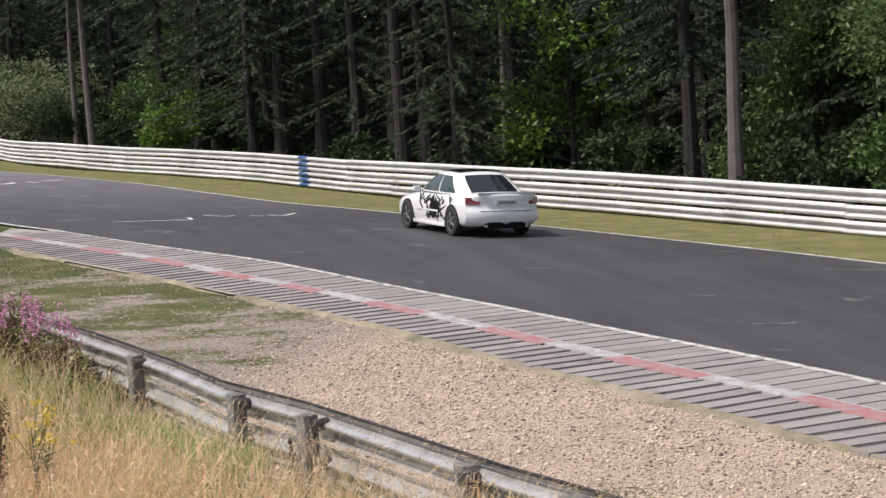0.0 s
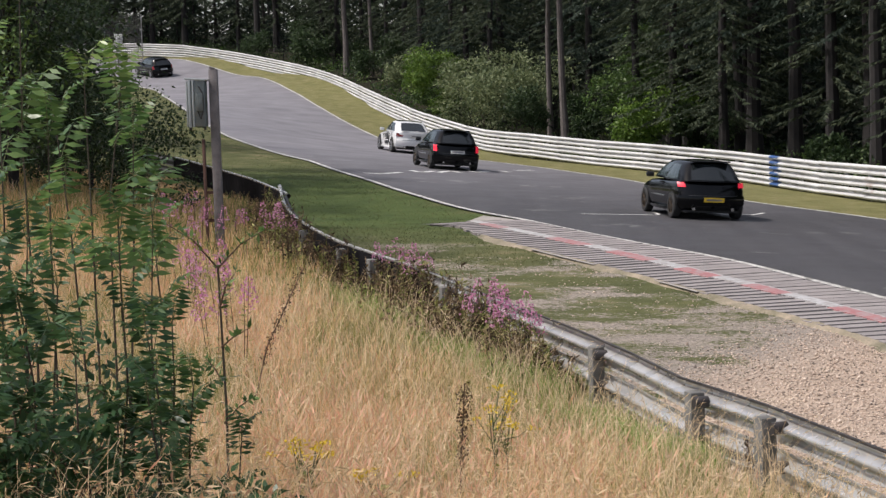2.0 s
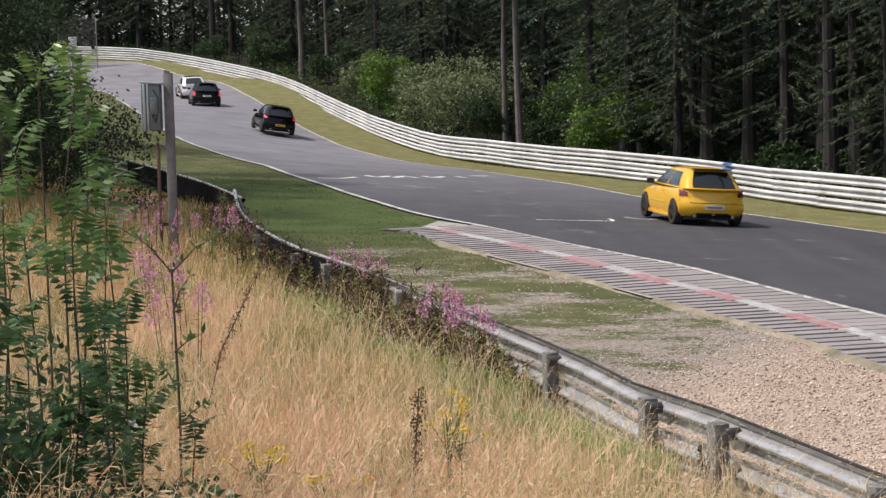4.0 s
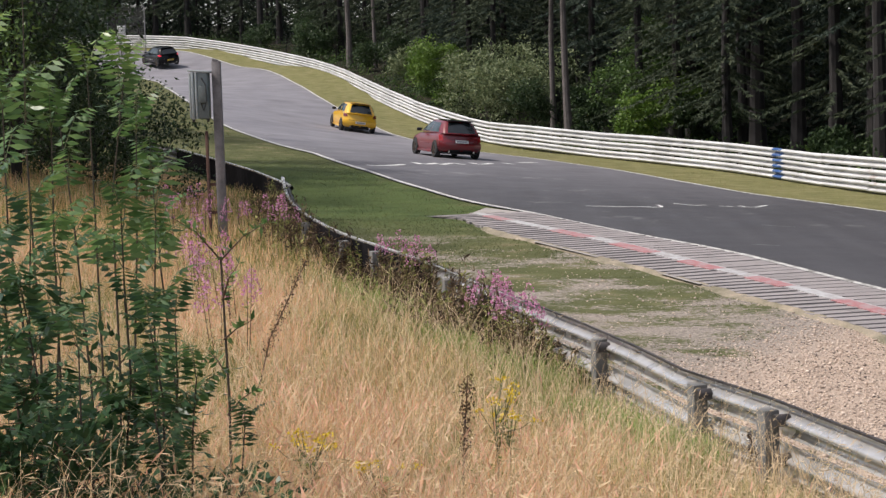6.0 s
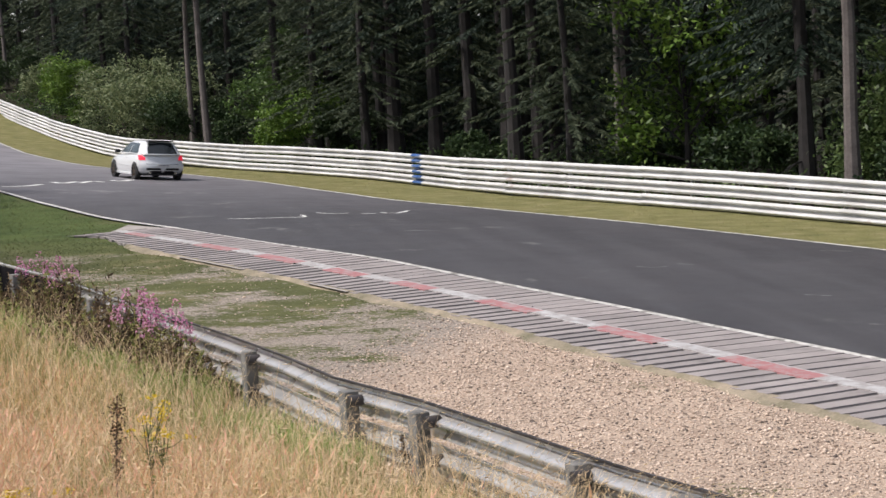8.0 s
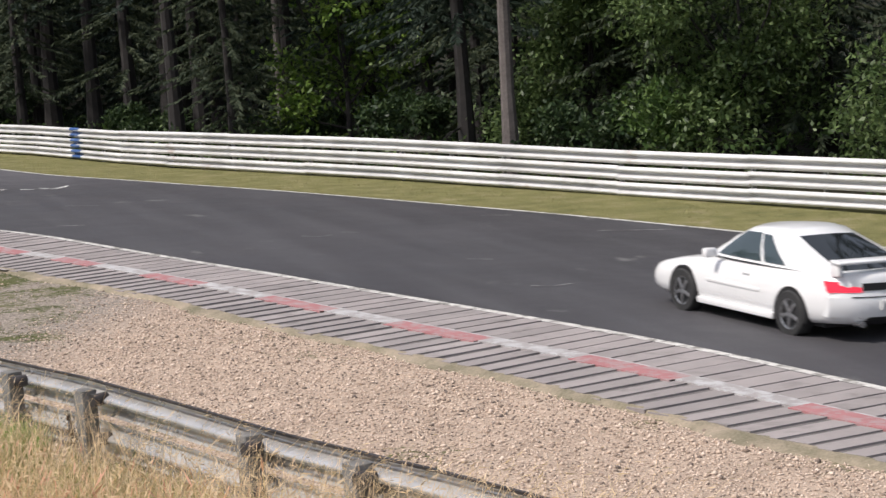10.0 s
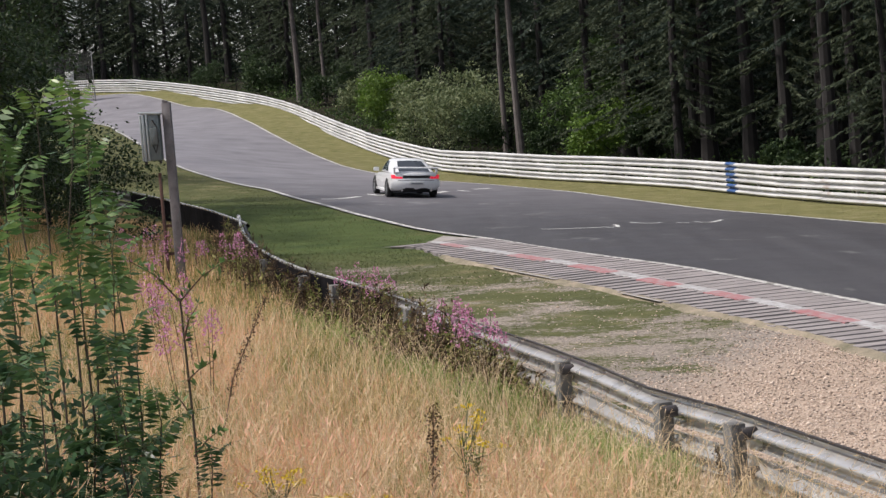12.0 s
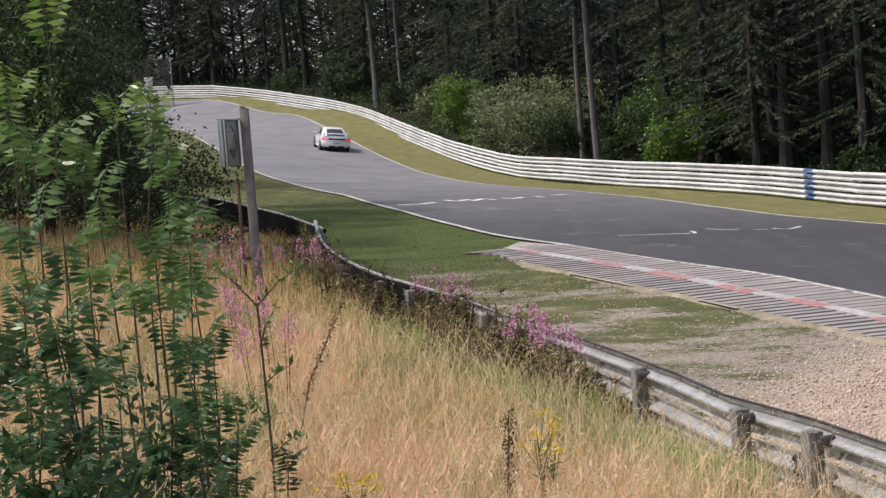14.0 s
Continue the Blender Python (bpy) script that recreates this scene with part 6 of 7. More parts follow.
    for mask, mat, name, lab in ((gz, STRAW, "dry_grass", "pale dry grass below the trees"), (~gz, GREEN_BLADE, "green_grass", "rough green grass below the trees")):
        v, q, _, _ = blades(rng, xy[mask], lie(xy[mask]) - 0.03, rng.uniform(0.25, 0.6, mask.sum()), rng.uniform(0.012, 0.022, mask.sum()), 0.5)
        stuff(name, v, q, mat, lab, "grass")


def build_turf():
    rng = np.random.default_rng(6)
    # near verge between barrier and track
    y = np.r_[rng.uniform(16, 92, 130000), rng.uniform(16, 46, 90000)]
    x = rng.uniform(-17, 9, len(y))
    xy = np.c_[x, y]
    keep = (side_of(xy, RAIL_N_ALL) > 0.1) & (inside_road(xy) > 0.1) & (side_of(xy, RAIL_F) < -5)
    kerb_line = spline([(*p, 0) for p in KERB_OUT], 0.5)
    keep &= (side_of(xy, kerb_line) < -0.1) | (xy[:, 1] > 45.5)
    patch_n = np.array([noise.noise(Vector((a * 0.55, b * 0.4, 7.0))) for a, b in xy])
    fine_n = np.array([noise.noise(Vector((a * 3.2, b * 2.4, 2.0))) for a, b in xy])
    dens = np.clip((xy[:, 1] - 36 - (xy[:, 0] - 2) * 0.8 + patch_n * 7) / 6, 0.0, 1) + 0.6 * np.clip((patch_n * 0.9 + fine_n - 0.02) * 7, 0, 1) * np.clip((xy[:, 1] - 20.5 - (xy[:, 0] - 2.9) * 1.5) / 5, 0, 1)
    to_kerb = -side_of(xy, kerb_line)
    dens += 0.5 * (patch_n > 0.0) * (to_kerb < 0.45) * (xy[:, 1] < 46)
    keep &= rng.random(len(xy)) < dens
    xy = xy[keep]
    v, q, _, _ = blades(rng, xy, lie(xy) - 0.01, rng.uniform(0.02, 0.055, len(xy)) * np.where(xy[:, 1] < 38, 0.9, 1.0), rng.uniform(0.012, 0.022, len(xy)) * np.where(xy[:, 1] < 38, 0.8, 1.2), 1.6, 1)
    stuff("turf", v, q, TURF_BLADE, "short green turf beside the track", "grass")
    # far verge
    y = rng.uniform(22, 150, 90000)
    i = rng.integers(0, len(RAIL_F) - 1, len(y))
    p = RAIL_F[i, :2]
    d = np.gradient(RAIL_F[:, :2], axis=0)[i]
    nrm = unit(np.c_[-d[:, 1], d[:, 0]])
    xy = p + nrm * rng.uniform(-0.5, 4.1, len(y))[:, None] + d * rng.uniform(-0.5, 0.5, len(y))[:, None]
    xy = xy[(inside_road(xy) > -0.15)]
    v, q, _, _ = blades(rng, xy, lie(xy) - 0.01, rng.uniform(0.015, 0.04, len(xy)), rng.uniform(0.012, 0.028, len(xy)), 1.8, 1)
    stuff("verge_grass", v, q, VERGE_BLADE, "mown yellow-green verge below the white barrier", "grass")


def build_gravel():
    rng = np.random.default_rng(9)
    xy = np.c_[rng.uniform(-1.5, 12, 170000), rng.uniform(9, 40, 170000)]
    kerb_line = spline([(*p, 0) for p in KERB_OUT], 0.5)
    keep = (side_of(xy, RAIL_N_ALL) > 0.05) & (side_of(xy, kerb_line) < -0.03)
    keep &= rng.random(len(xy)) < np.clip((28 - xy[:, 1] + (xy[:, 0] - 2.9) * 1.6) / 5, 0.03, 1)
    xy = xy[keep][:70000]
    n = len(xy)
    r = rng.uniform(0.009, 0.022, n) * (1 + (rng.random(n) < 0.05) * 0.8)
    dirs = np.array([(1, 0, 0), (0, 1, 0), (-1, 0, 0), (0, -1, 0), (0, 0, 0.75), (0, 0, -0.5)])
    V = dirs[None] * r[:, None, None] * rng.uniform(0.65, 1.3, (n, 6, 1))
    a = rng.uniform(0, math.tau, n)
    ca, sa = np.cos(a)[:, None], np.sin(a)[:, None]
    V = np.stack([V[..., 0] * ca - V[..., 1] * sa, V[..., 0] * sa + V[..., 1] * ca, V[..., 2]], 2)
    V += np.c_[xy, lie(xy) + r * 0.25][:, None]
    F = np.array([(0, 1, 4), (1, 2, 4), (2, 3, 4), (3, 0, 4), (1, 0, 5), (2, 1, 5), (3, 2, 5), (0, 3, 5)])
    Q = (np.arange(n)[:, None, None] * 6 + F[None]).reshape(-1, 3)
    m = Mat("gravel_stone", 0.85)
    m.color(m.ramp(m.island(), (0.0, (0.10, 0.08, 0.07)), (0.2, (0.36, 0.275, 0.215)), (0.7, (0.56, 0.44, 0.35)), (1.0, (0.66, 0.54, 0.45))))
    tagged(new("gravel", fast_mesh("gravel", V.reshape(-1, 3), Q, m.m)), "loose pinkish-beige gravel of the run-off trap", "gravel", kind="stuff")


def build_weeds():
    """Withered stalks and rank green growth along the near barrier."""
    rng = np.random.default_rng(14)
    line = spline(NEAR_RAIL, 0.25)
    line = line[(line[:, 1] > 23.0) & (line[:, 1] < 47)]
    d = np.gradient(line[:, :2], axis=0)
    nrm = unit(np.c_[-d[:, 1], d[:, 0]])
    V, Q, n0 = [], [], 0
    VG, QG, g0 = [], [], 0
    for k in range(1300):
        i = rng.integers(len(line))
        p = line[i, :2] + nrm[i] * abs(rng.normal(0.12, 0.38))
        g = lie1(*p)
        h = rng.uniform(0.25, 0.92) * (0.8 + 0.4 * math.sin(p[1] * 2.3 + math.sin(p[1] * 0.9) * 2))
        lean = rng.normal(0, 0.1, 2)
        m = 24
        t = rng.uniform(0.15, 1.0, m)
        c = np.c_[p[0] + lean[0] * t, p[1] + lean[1] * t, g + h * t]
        a = unit(rng.normal(size=(m, 3)) + (0, 0, 0.25)) * rng.uniform(0.02, 0.075, m)[:, None]
        b = unit(np.cross(a, rng.normal(size=(m, 3)))) * rng.uniform(0.006, 0.02, m)[:, None]
        v, q = diamonds(c + a, a, b)
        st, sq = diamonds(np.array([[p[0] + lean[0] / 2, p[1] + lean[1] / 2, g + h / 2]]), np.array([[lean[0] / 2, lean[1] / 2, h / 2]]), np.array([[0.006, 0.0, 0]]))
        if rng.random() < 0.74:
            V += [v, st]
            Q += [q + n0, sq + n0 + len(v)]
            n0 += len(v) + 4
        else:
            VG += [v, st]
            QG += [q + g0, sq + g0 + len(v)]
            g0 += len(v) + 4
    stuff("withered_weeds", np.vstack(V), np.vstack(Q), WITHERED, "dark withered willowherb stalks crowding the barrier", "weeds")
    stuff("green_weeds", np.vstack(VG), np.vstack(QG), GREEN_BLADE, "green leafy weeds among the withered stalks", "weeds")
    # rank green strip in front of the barrier
    xy = wedge(rng, 50000, 17, 32, -0.12, 0.12)
    side = side_of(xy, RAIL_N_ALL)
    xy = xy[(side < -0.45) & (side > -1.3) & (np.sin(xy[:, 1] * 1.1) > -0.5)]
    v, q, _, _ = blades(rng, xy, lie(xy) - 0.02, rng.uniform(0.18, 0.45, len(xy)), rng.uniform(0.008, 0.016, len(xy)), 0.6)
    stuff("rank_grass", v, q, LIME_BLADE, "rank bright green grass strip before the barrier", "grass")


PINK = leafy("willowherb_pink", (0.46, 0.14, 0.31), (0.63, 0.27, 0.45), (0.74, 0.45, 0.59), 0.6, 0.4)
YELLOW_PETAL = leafy("ragwort_yellow", (0.55, 0.38, 0.02), (0.7, 0.5, 0.03), (0.8, 0.62, 0.08), 0.6, 0.3)
STALK = speckled("green_stalk", (0.05, 0.07, 0.025), (0.11, 0.12, 0.05), 10, 0.7, local=True)
STALK_BROWN = speckled("brown_stalk", (0.06, 0.03, 0.022), (0.14, 0.08, 0.05), 10, 0.8, local=True)
STALK_DARK = speckled("dark_stalk", (0.03, 0.024, 0.018), (0.075, 0.06, 0.04), 10, 0.8, local=True)
SAPLING_LEAF = leafy("rowan_leaves", (0.05, 0.11, 0.035), (0.095, 0.18, 0.055), (0.17, 0.27, 0.09), 0.32, 0.4)
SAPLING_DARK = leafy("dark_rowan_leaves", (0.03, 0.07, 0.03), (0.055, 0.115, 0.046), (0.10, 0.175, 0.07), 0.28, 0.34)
SAPLING_YOUNG = leafy("young_rowan_leaves", (0.07, 0.14, 0.03), (0.13, 0.22, 0.05), (0.22, 0.32, 0.09), 0.35, 0.4)


def stem(points, radii, mat, name="stem"):
    bm = bmesh.new()
    add_tube(bm, points, radii, 6)
    return bm_mesh(name, bm, mat)


def willowherb(seed, x, y, h, flowers=46):
    rng = np.random.default_rng(seed)
    ob = tagged(empty("willowherb", pose(x, y, lie1(x, y))), "pink flowering willowherb with narrow leaves", "flower", "willowherbs by the barrier")
    stems = rng.integers(2, 5)
    tips = []
    lv, lq, n0 = [], [], 0
    for k in range(stems):
        e = rng.normal(0, 0.13, 2)
        H = h * rng.uniform(0.8, 1.05)
        part("stem", stem([(e[0] * 0.3, e[1] * 0.3, -0.05), (e[0] * 0.7, e[1] * 0.7, H * 0.5), (e[0], e[1], H)], [0.006, 0.005, 0.002], STALK_BROWN), ob)
        m = 34
        t = rng.uniform(0.1, 0.75, m)
        az = rng.uniform(0, math.tau, m)
        a = np.c_[np.cos(az), np.sin(az), rng.uniform(-0.2, 0.6, m)] * rng.uniform(0.035, 0.06, m)[:, None]
        c = np.c_[e[0] * (0.3 + 0.7 * t), e[1] * (0.3 + 0.7 * t), H * t] + a
        b = unit(np.cross(a, (0, 0, 1.0) + rng.normal(0, 0.3, (m, 3)))) * 0.008
        v, q = diamonds(c, a, b)
        lv.append(v)
        lq.append(q + n0)
        n0 += len(v)
        tips.append((e, H))
    part("foliage", fast_mesh("foliage", np.vstack(lv), np.vstack(lq), GREEN_BLADE), ob)["kind"] = "stuff"
    for e, H in tips:
        m = flowers
        t = rng.random(m)
        rad = 0.085 * (1 - 0.8 * t) + 0.012
        az = rng.uniform(0, math.tau, m)
        c = np.c_[e[0] + np.cos(az) * rad, e[1] + np.sin(az) * rad, H - 0.03 - 0.3 * (1 - t) * h / 1.2 + 0.05]
        a = unit(rng.normal(size=(m, 3))) * 0.018
        b = unit(np.cross(a, rng.normal(size=(m, 3)))) * 0.013
        v, q = diamonds(c, a, b)
        part("flower_spike", fast_mesh("flower_spike", v, q, PINK), ob, "pink flower spike")["kind"] = "stuff"


def ragwort(seed, x, y, h):
    rng = np.random.default_rng(seed)
    ob = tagged(empty("ragwort", pose(x, y, lie1(x, y))), "yellow-flowered ragwort among the dry grass", "flower", "ragworts in the meadow")
    top = []
    bm = bmesh.new()
    add_tube(bm, [(0, 0, -0.05), (0.01, 0, h * 0.5), (0, 0.01, h * 0.8)], [0.008, 0.006, 0.004], 6)
    for k in range(9):
        az, t = rng.uniform(0, math.tau), rng.uniform(0.45, 0.8)
        r = rng.uniform(0.06, 0.2)
        p0, p1 = Vector((0, 0, h * t)), Vector((math.cos(az) * r, math.sin(az) * r, h * rng.uniform(0.85, 1.05)))
        part("branch", stem([p0, (p0 + p1) / 2 + Vector((0, 0, -0.02)), p1], [0.004, 0.003, 0.002], STALK, "branch"), ob)
        top.append(p1)
    part("stem", bm_mesh("stem", bm, STALK), ob)
    c = np.repeat(np.array(top), 16, 0) + rng.normal(0, 0.022, (len(top) * 16, 3)) * (1, 1, 0.4)
    a = unit(rng.normal(size=c.shape)) * 0.009
    b = unit(np.cross(a, rng.normal(size=c.shape))) * 0.008
    v, q = diamonds(c, a, b)
    part("flower_head", fast_mesh("flower_head", v, q, YELLOW_PETAL), ob, "small yellow flowers")["kind"] = "stuff"
    m = 70
    t = rng.uniform(0.1, 0.85, m)
    az = rng.uniform(0, math.tau, m)
    a = np.c_[np.cos(az), np.sin(az), rng.uniform(-0.1, 0.5, m)] * rng.uniform(0.02, 0.05, m)[:, None]
    c = np.c_[np.zeros((m, 2)), h * t] + a
    b = unit(np.cross(a, (0, 0, 1.0) + rng.normal(0, 0.4, (m, 3)))) * 0.01
    v, q = diamonds(c, a, b)
    part("foliage", fast_mesh("foliage", v, q, GREEN_BLADE), ob)["kind"] = "stuff"


def dock(seed, x, y, h, lean):
    rng = np.random.default_rng(seed)
    ob = tagged(empty("dock", pose(x, y, lie1(x, y))), "rust-brown seeding dock stalk in the meadow", "weed", "docks in the meadow")
    tip = Vector((lean, 0, h))
    part("stem", stem([(0, 0, -0.05), (lean * 0.4, 0, h * 0.55), tip], [0.008, 0.006, 0.003], STALK_BROWN), ob)
    m = 420
    t = rng.uniform(0.45, 1.0, m)
    c = np.c_[lean * t ** 1.4, np.zeros(m), h * t] + rng.normal(0, 0.022, (m, 3))
    a = unit(rng.normal(size=(m, 3))) * 0.009
    b = unit(np.cross(a, rng.normal(size=(m, 3)))) * 0.007
    v, q = diamonds(c, a, b)
    part("seed_head", fast_mesh("seed_head", v, q, WITHERED), ob, "rust-brown seeds")["kind"] = "stuff"


def frond(rng, p, az, L, rise, pairs, rach):
    """One feathered leaf: a bowed stalk with paired leaflets and one at the tip. Returns leaf quads."""
    out = np.array([math.cos(az), math.sin(az), 0])
    s = np.linspace(0, 1, pairs + 2)
    curve = p + out * (L * (0.3 * s + 0.42 * s * s))[:, None]
    curve[:, 2] += L * (rise * s - 0.42 * rise * s ** 2.4)
    add_tube(rach, [tuple(curve[0]), tuple(curve[len(s) // 2]), tuple(curve[-1])], [0.0026, 0.002, 0.0012], 3)
    tang = unit(np.gradient(curve, axis=0))
    sideways = unit(np.cross(tang, (0, 0, 1.0)))
    upv = unit(np.cross(sideways, tang))
    j = np.arange(1, pairs + 1)
    size = L * 0.21 * (1 - 0.9 * np.abs(s[j] - 0.38))
    quads = []
    for sg in (-1, 1):
        a = unit(sideways[j] * sg + tang[j] * 0.12 - upv[j] * 0.3 + (0, 0, -0.12) + rng.normal(0, 0.1, (len(j), 3))) * size[:, None]
        b = unit(np.cross(a, upv[j] + rng.normal(0, 0.25, (len(j), 3)))) * (size * 0.29)[:, None]
        quads.append(diamonds(curve[j] + a * 1.02, a, b, 0.22)[0])
    a = tang[-1:] * L * 0.16
    quads.append(diamonds(curve[-1:] + a, a, sideways[-1:] * L * 0.055, 0.2)[0])
    return quads


def sapling(seed, x, y, h, mat, leaves=12, leaf_len=0.28, low=0.28, young=3, lean=(0, 0)):
    """A young rowan: a thin stem with feathered leaves of paired leaflets."""
    rng = np.random.default_rng(seed)
    ob = tagged(empty("rowan_sapling", pose(x, y, lie1(x, y))), "young rowan sapling with feathered green leaves" if mat is SAPLING_LEAF else "dark green young rowan sapling with feathered leaves", "sapling", "saplings in the foreground")
    wob = rng.normal(0, 0.025, (2, 2))
    pts = [(-lean[0], -lean[1], -0.1), (wob[0, 0] - lean[0] * 0.6, wob[0, 1] - lean[1] * 0.6, h * 0.4), (wob[1, 0] - lean[0] * 0.2, wob[1, 1] - lean[1] * 0.2, h * 0.75), (0, 0, h)]
    part("stem", stem(pts, [0.008, 0.007, 0.005, 0.003], STALK_DARK), ob)
    P = spline(pts, 0.02)
    sets = {False: [], True: []}
    rach = bmesh.new()
    for k in range(leaves):
        t = low + (1 - low) * (k + rng.random() * 0.5) / leaves
        p = P[min(int(t * (len(P) - 1)), len(P) - 1)]
        fresh = t > 0.84
        sets[False] += frond(rng, p, 2.4 * k + rng.normal(0, 0.35), leaf_len * rng.uniform(0.75, 1.15), rng.uniform(1.1, 1.5) if fresh else rng.uniform(0.75, 1.2), int(rng.integers(7, 10)), rach)
    for k in range(3):
        sets[mat is SAPLING_LEAF and h > 2.3] += frond(rng, P[-1], k * 2.1 + rng.random(), leaf_len * rng.uniform(0.6, 0.9), rng.uniform(1.3, 1.9), 9, rach)
    part("leaf_stalk", bm_mesh("leaf_stalk", rach, STALK), ob)["kind"] = "stuff"
    for top, vs in sets.items():
        if vs:
            v = np.vstack(vs)
            part("foliage", fast_mesh("foliage", v, np.arange(len(v)).reshape(-1, 4), SAPLING_YOUNG if top and young else mat), ob)["kind"] = "stuff"


def forked_sapling(seed, x, y, h):
    """A thin bare stem that forks into two bowed twigs with sparse small leaves."""
    rng = np.random.default_rng(seed)
    ob = tagged(empty("sapling", pose(x, y, lie1(x, y))), "thin forked sapling with sparse pale-backed leaves", "sapling", "saplings in the foreground")
    part("stem", stem([(0.0, 0, -0.1), (0.015, 0, h * 0.5), (0.0, 0, h)], [0.009, 0.008, 0.006], STALK_DARK), ob)
    vs = []
    for z0, dx, dz in ((h, -0.27, 0.26), (h, 0.26, 0.2), (h * 0.72, 0.16, 0.1), (h * 0.6, -0.1, 0.12), (h * 0.86, 0.1, 0.2), (h * 0.45, 0.17, 0.14)):
        pts = [(0, 0, z0), (dx * 0.45, rng.normal(0, 0.04), z0 + dz * 0.6), (dx, rng.normal(0, 0.06), z0 + dz)]
        part("twig", stem(pts, [0.006, 0.004, 0.002], STALK_BROWN, "twig"), ob)
        P = spline(pts, 0.02)
        n = int(60 * abs(dx)) + 8
        c = P[rng.integers(0, len(P), n)]
        a = unit(rng.normal(size=(n, 3)) + (0, 0, 0.4)) * rng.uniform(0.018, 0.034, n)[:, None]
        b = unit(np.cross(a, rng.normal(size=(n, 3)))) * rng.uniform(0.008, 0.014, n)[:, None]
        vs.append(diamonds(c + a, a, b, 0.2)[0])
    v = np.vstack(vs)
    part("foliage", fast_mesh("foliage", v, np.arange(len(v)).reshape(-1, 4), SAPLING_LEAF), ob)["kind"] = "stuff"


build_meadow()
build_turf()
build_gravel()
build_weeds()
for _k, (_x, _y, _h) in enumerate(((-1.45, 31.2, 1.15), (-1.2, 30.6, 1.1), (-1.75, 31.8, 1.12), (-0.95, 30.0, 1.05), (0.15, 24.9, 1.12), (0.4, 24.3, 1.08), (0.62, 23.7, 1.0), (-0.1, 25.6, 1.05), (0.28, 24.0, 1.02), (-4.0, 36.2, 1.3), (-4.35, 35.6, 1.25), (-3.8, 36.9, 1.2),
                                    (-4.3, 27.9, 1.15), (-4.0, 26.5, 1.1), (-3.2, 23.9, 1.35), (-2.9, 22.5, 1.2), (-2.55, 19.9, 1.2), (-2.9, 20.6, 1.1), (-5.7, 34.0, 1.3), (-5.1, 34.9, 1.1), (-5.4, 33.2, 1.2), (-4.7, 31.0, 1.2), (-3.7, 25.0, 1.1), (-4.9, 36.5, 1.3), (-5.6, 36.6, 1.4))):
    willowherb(500 + _k, _x, _y, _h)
for _k, (_x, _y, _h) in enumerate(((0.02, 12.4, 0.85), (-1.0, 10.4, 0.62), (-0.61, 10.4, 0.5), (0.1, 12.6, 0.7), (-1.1, 10.9, 0.55))):
    ragwort(600 + _k, _x, _y, _h)
for _k, (_x, _y, _h, _l) in enumerate(((-0.2, 11.4, 0.95, 0.06), (-2.05, 16.0, 1.45, 0.55), (2.3, 16.9, 0.5, -0.05))):
    dock(620 + _k, _x, _y, _h, _l)
UPPER_SAPLINGS = (
    (-2.11, 9.00, 2.76, SAPLING_LEAF, 9, 0.30), (-2.26, 8.80, 2.46, SAPLING_LEAF, 8, 0.30), (-2.13, 8.60, 2.20, SAPLING_LEAF, 10, 0.29), (-2.03, 10.00, 2.49, SAPLING_LEAF, 7, 0.28),
    (-1.84, 10.00, 2.48, SAPLING_LEAF, 8, 0.28), (-2.08, 9.50, 2.24, SAPLING_LEAF, 9, 0.31), (-2.03, 9.10, 2.13, SAPLING_LEAF, 8, 0.29), (-1.72, 9.60, 2.16, SAPLING_LEAF, 11, 0.29),
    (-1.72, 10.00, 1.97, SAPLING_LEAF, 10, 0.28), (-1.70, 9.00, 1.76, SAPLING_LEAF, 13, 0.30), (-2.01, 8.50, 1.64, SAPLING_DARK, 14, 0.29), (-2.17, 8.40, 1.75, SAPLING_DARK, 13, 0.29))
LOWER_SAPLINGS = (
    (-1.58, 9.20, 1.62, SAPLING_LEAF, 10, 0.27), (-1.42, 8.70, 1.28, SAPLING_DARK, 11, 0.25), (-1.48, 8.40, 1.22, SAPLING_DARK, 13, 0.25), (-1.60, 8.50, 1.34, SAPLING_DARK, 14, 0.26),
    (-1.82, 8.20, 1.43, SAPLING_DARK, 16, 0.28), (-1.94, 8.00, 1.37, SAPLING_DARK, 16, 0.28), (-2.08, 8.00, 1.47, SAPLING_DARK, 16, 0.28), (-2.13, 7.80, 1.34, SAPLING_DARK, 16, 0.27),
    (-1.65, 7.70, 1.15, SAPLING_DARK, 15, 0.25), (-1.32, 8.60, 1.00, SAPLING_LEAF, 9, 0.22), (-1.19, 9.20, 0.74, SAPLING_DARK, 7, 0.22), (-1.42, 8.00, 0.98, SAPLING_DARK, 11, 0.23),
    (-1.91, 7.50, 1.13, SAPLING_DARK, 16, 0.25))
for _k, (_x, _y, _h, _m, _count, _l) in enumerate(UPPER_SAPLINGS + LOWER_SAPLINGS):
    sapling(640 + _k, _x, _y, _h, _m, _count if _h < 1.75 else 4, _l, 0.72 if _h > 1.75 else 0.3, lean=(0.13 * math.sin(_k * 2.1), 0.08 * math.cos(_k * 1.7)))
forked_sapling(690, -1.45, 10.5, 1.55)
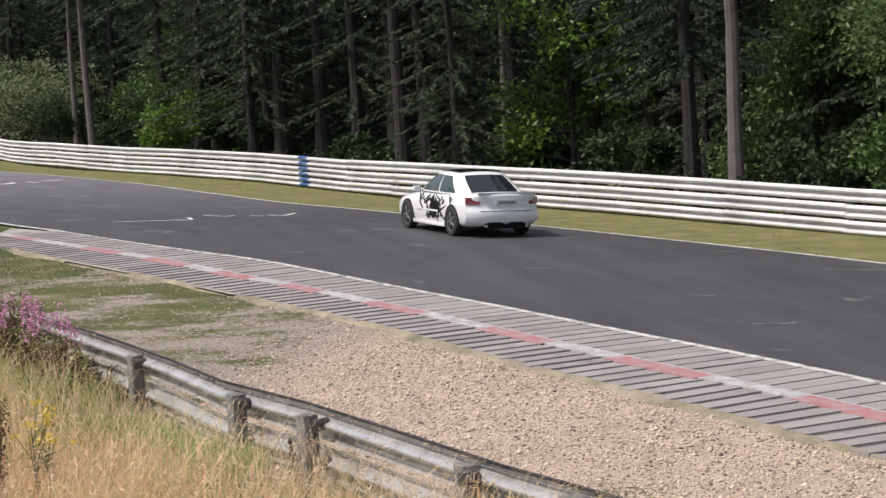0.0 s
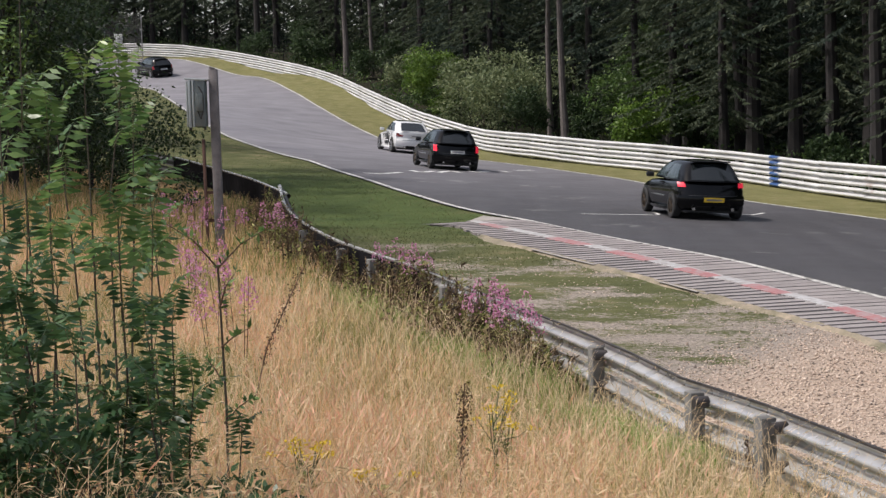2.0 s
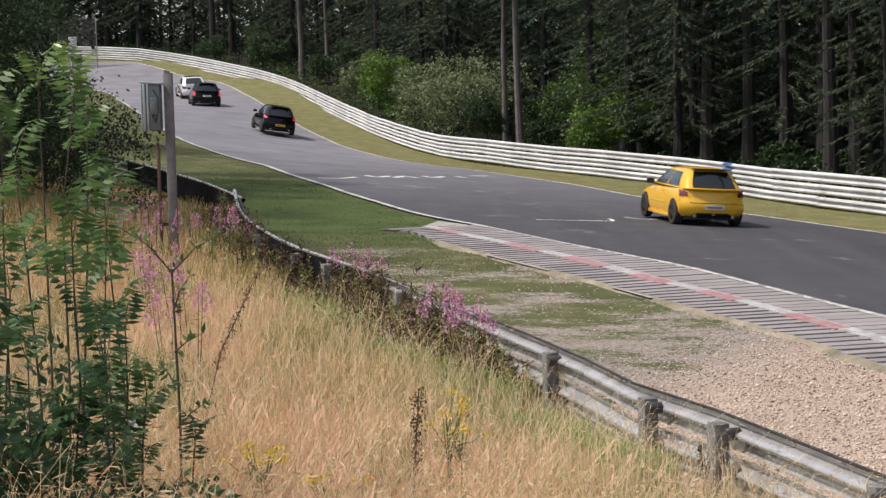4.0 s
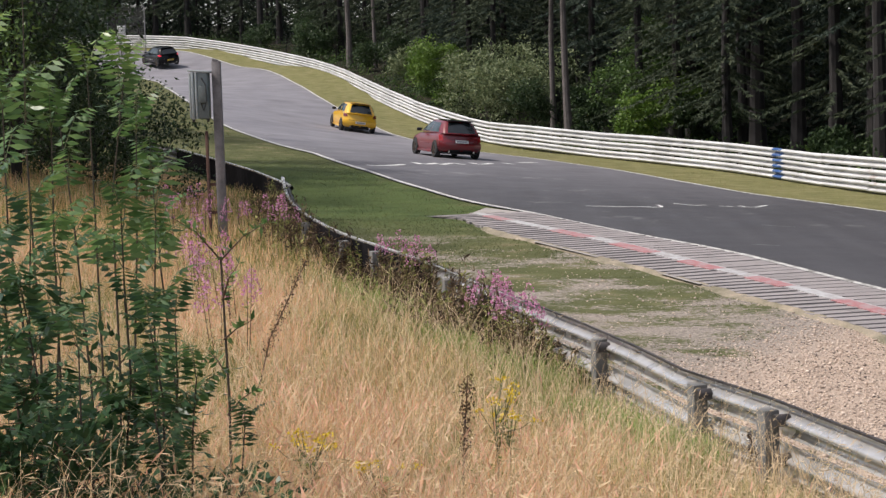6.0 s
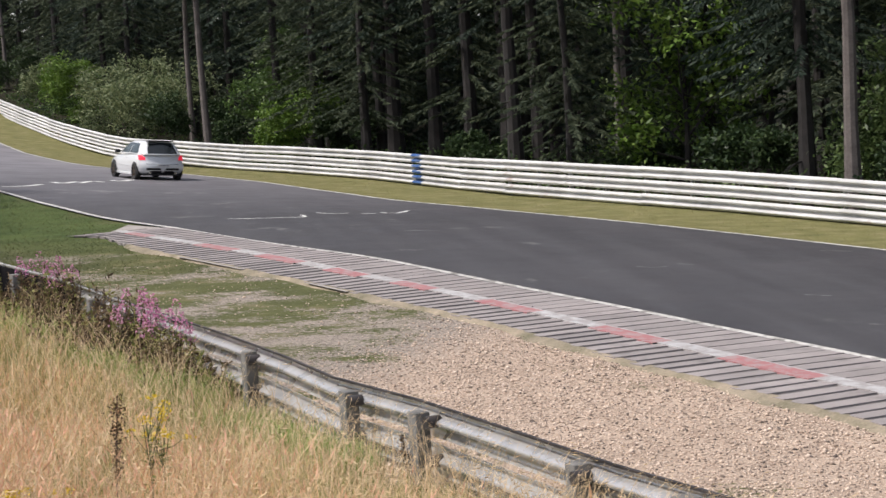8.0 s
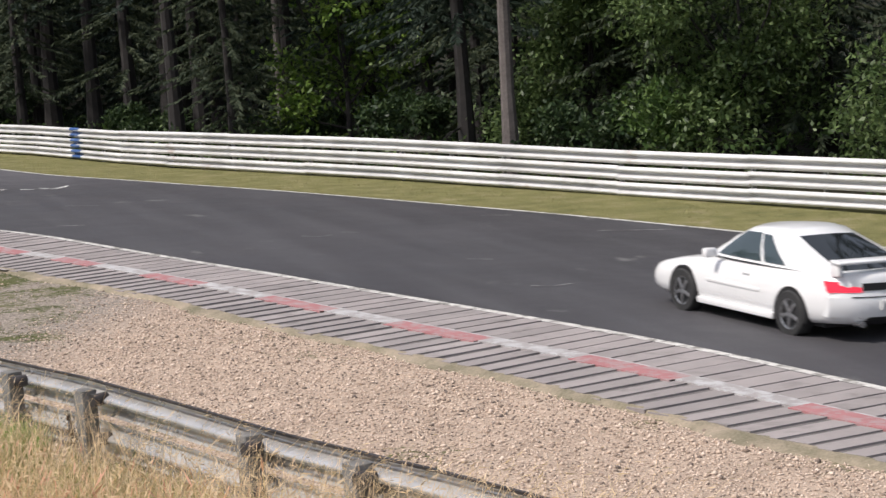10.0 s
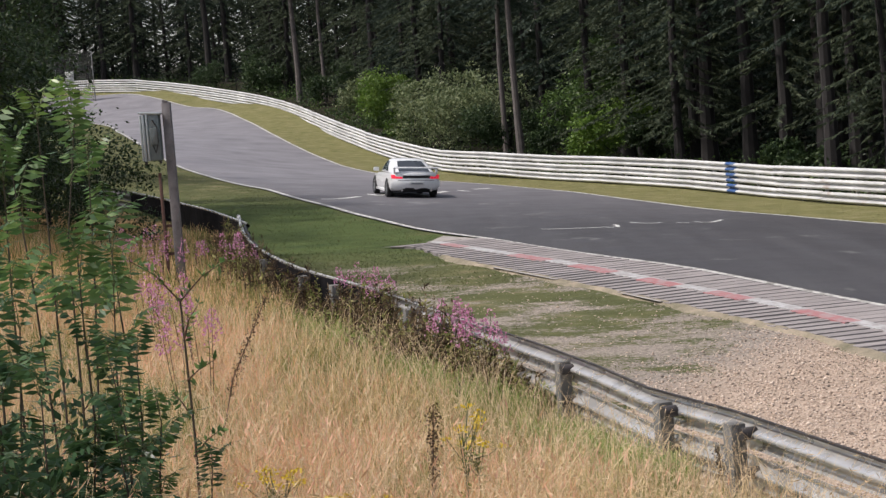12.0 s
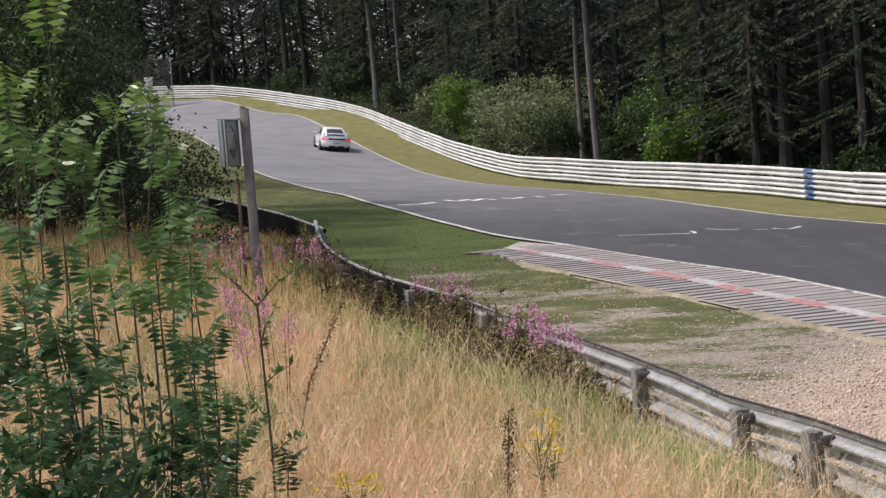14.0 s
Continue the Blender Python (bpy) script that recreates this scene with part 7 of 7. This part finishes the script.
# dense dark undergrowth at the foot of the saplings
for _k, (_x, _y, _w, _top) in enumerate(((-2.1, 7.7, 0.28, 1.05), (-1.75, 7.7, 0.26, 0.95), (-2.0, 8.4, 0.3, 1.0), (-1.5, 7.8, 0.22, 0.75), (-1.25, 8.0, 0.18, 0.55))):
    _rnd = random.Random(700 + _k)
    _blobs = [(_rnd.uniform(-_w, _w), _rnd.uniform(-_w, _w), _rnd.uniform(0.25, _top), _rnd.uniform(0.16, 0.26)) for _ in range(7)]
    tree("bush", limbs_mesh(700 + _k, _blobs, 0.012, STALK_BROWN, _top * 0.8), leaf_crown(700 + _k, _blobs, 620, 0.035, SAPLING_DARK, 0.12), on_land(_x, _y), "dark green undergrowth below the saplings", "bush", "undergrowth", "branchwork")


# ---- motion ----
def drive(car, wheels, r, path, v_in=26.0, v_out=24.0):
    """Key a car along the track: path rows of seconds, metres along the road, place across it."""
    t0, s0, a0 = path[0]
    t1, s1, a1 = path[-1]
    knots = list(path)
    t = t0
    while t > 0:
        dt = min(t, 1.0)
        t -= dt
        knots.insert(0, (t, knots[0][1] - v_in * dt, 0.45 + (knots[0][2] - 0.45) * 0.5))
    t = t1
    while t < 14:
        dt = min(14 - t, 1.0)
        t += dt
        knots.append((t, knots[-1][1] + v_out * dt, 0.45 + (knots[-1][2] - 0.45) * 0.6))
    rows = []
    for i, (t, s, a) in enumerate(knots):
        s = float(np.clip(s, 1.0, ROAD_S[-1] - 8))
        b = knots[min(i + 1, len(knots) - 1)]
        c = knots[max(i - 1, 0)]
        drift = 0.3 * (b[2] - c[2]) / max(b[1] - c[1], 1.0)
        p, q = road_at(s, a), road_at(s + 2.6, a + drift * 2.6)
        side = road_at(s, a + 0.1)
        zp, zq = lie1(*p) + LIFT, lie1(*q) + LIFT
        x = Vector((q[0] - p[0], q[1] - p[1], zq - zp)).normalized()
        right = Vector((side[0] - p[0], side[1] - p[1], lie1(*side) + LIFT - zp)).normalized()
        z = right.cross(x).normalized()
        y = z.cross(x)
        m = Matrix((x, y, z)).transposed().to_4x4()
        m = m @ pose(0, 0, 0, 0, 0, float(np.interp(s, (168, 180, 190, 225), (-10, -5, -2, 0))))    # set of the car in the bend
        m.translation = Vector((p[0], p[1], zp + 0.004))
        rows.append((t, m))
    walk(car, rows)
    for w in wheels:
        at = w.matrix_basis.translation.copy()
        walk(w, [(k * 0.5, Matrix.Translation(at) @ pose(0, 0, 0, 0, (80 * k) % 360, 0)) for k in range(29)])


def motions():
    paths = (
        (sedan, ((0, 165.2, 0.73), (0.5, 177.2, 0.82), (1, 189.4, 0.81), (1.5, 202.1, 0.81), (2, 212.9, 0.82), (2.5, 221.7, 0.77), (3, 229.7, 0.67)), 30.0),
        (small_hatch, ((0.4, 155.1, 0.18), (0.5, 158.2, 0.23), (1, 170.7, 0.36), (1.5, 183.4, 0.42), (2, 196.1, 0.46), (2.5, 207.6, 0.54), (3, 217.6, 0.63)), 32.0),
        (black_hatch, ((1.5, 158.3, 0.23), (1.7, 164.7, 0.37), (2, 172.5, 0.48), (2.5, 188.2, 0.66), (3, 203.1, 0.72), (4.2, 233.6, 0.68), (5.5, 267.1, 0.54))),
        (lead_hatch, ((0.5, 235.0, 0.77), (1, 249.5, 0.70), (1.5, 264.8, 0.55), (2, 280.2, 0.41))),
        (yellow_hatch, ((5.5, 211.8, 0.77), (6.1, 225.9, 0.77), (6.5, 235.2, 0.79), (7, 251.5, 0.75), (7.5, 268.8, 0.58))),
        (red_hatch, ((5.5, 187.3, 0.51), (6.1, 202, 0.58), (6.5, 212.8, 0.68), (7, 224.2, 0.69), (7.5, 237.2, 0.73))),
        (silver_hatch, ((7, 168.3, 0.42), (7.5, 181.5, 0.62), (7.9, 193.1, 0.66), (8.1, 200.1, 0.74)), 30.0),
        (coupe, ((10.8, 164.9, 0.19), (11, 169.0, 0.26), (11.5, 179.9, 0.32), (12, 192.1, 0.37), (12.5, 204.6, 0.49), (13, 216.5, 0.62), (14, 239.3, 0.75))))
    gear = {c: (w, r) for c, w, r in CARS}
    for car, path, *out in paths:
        drive(car, *gear[car], path, 26.0, *(out or (26.0,)))


motions()
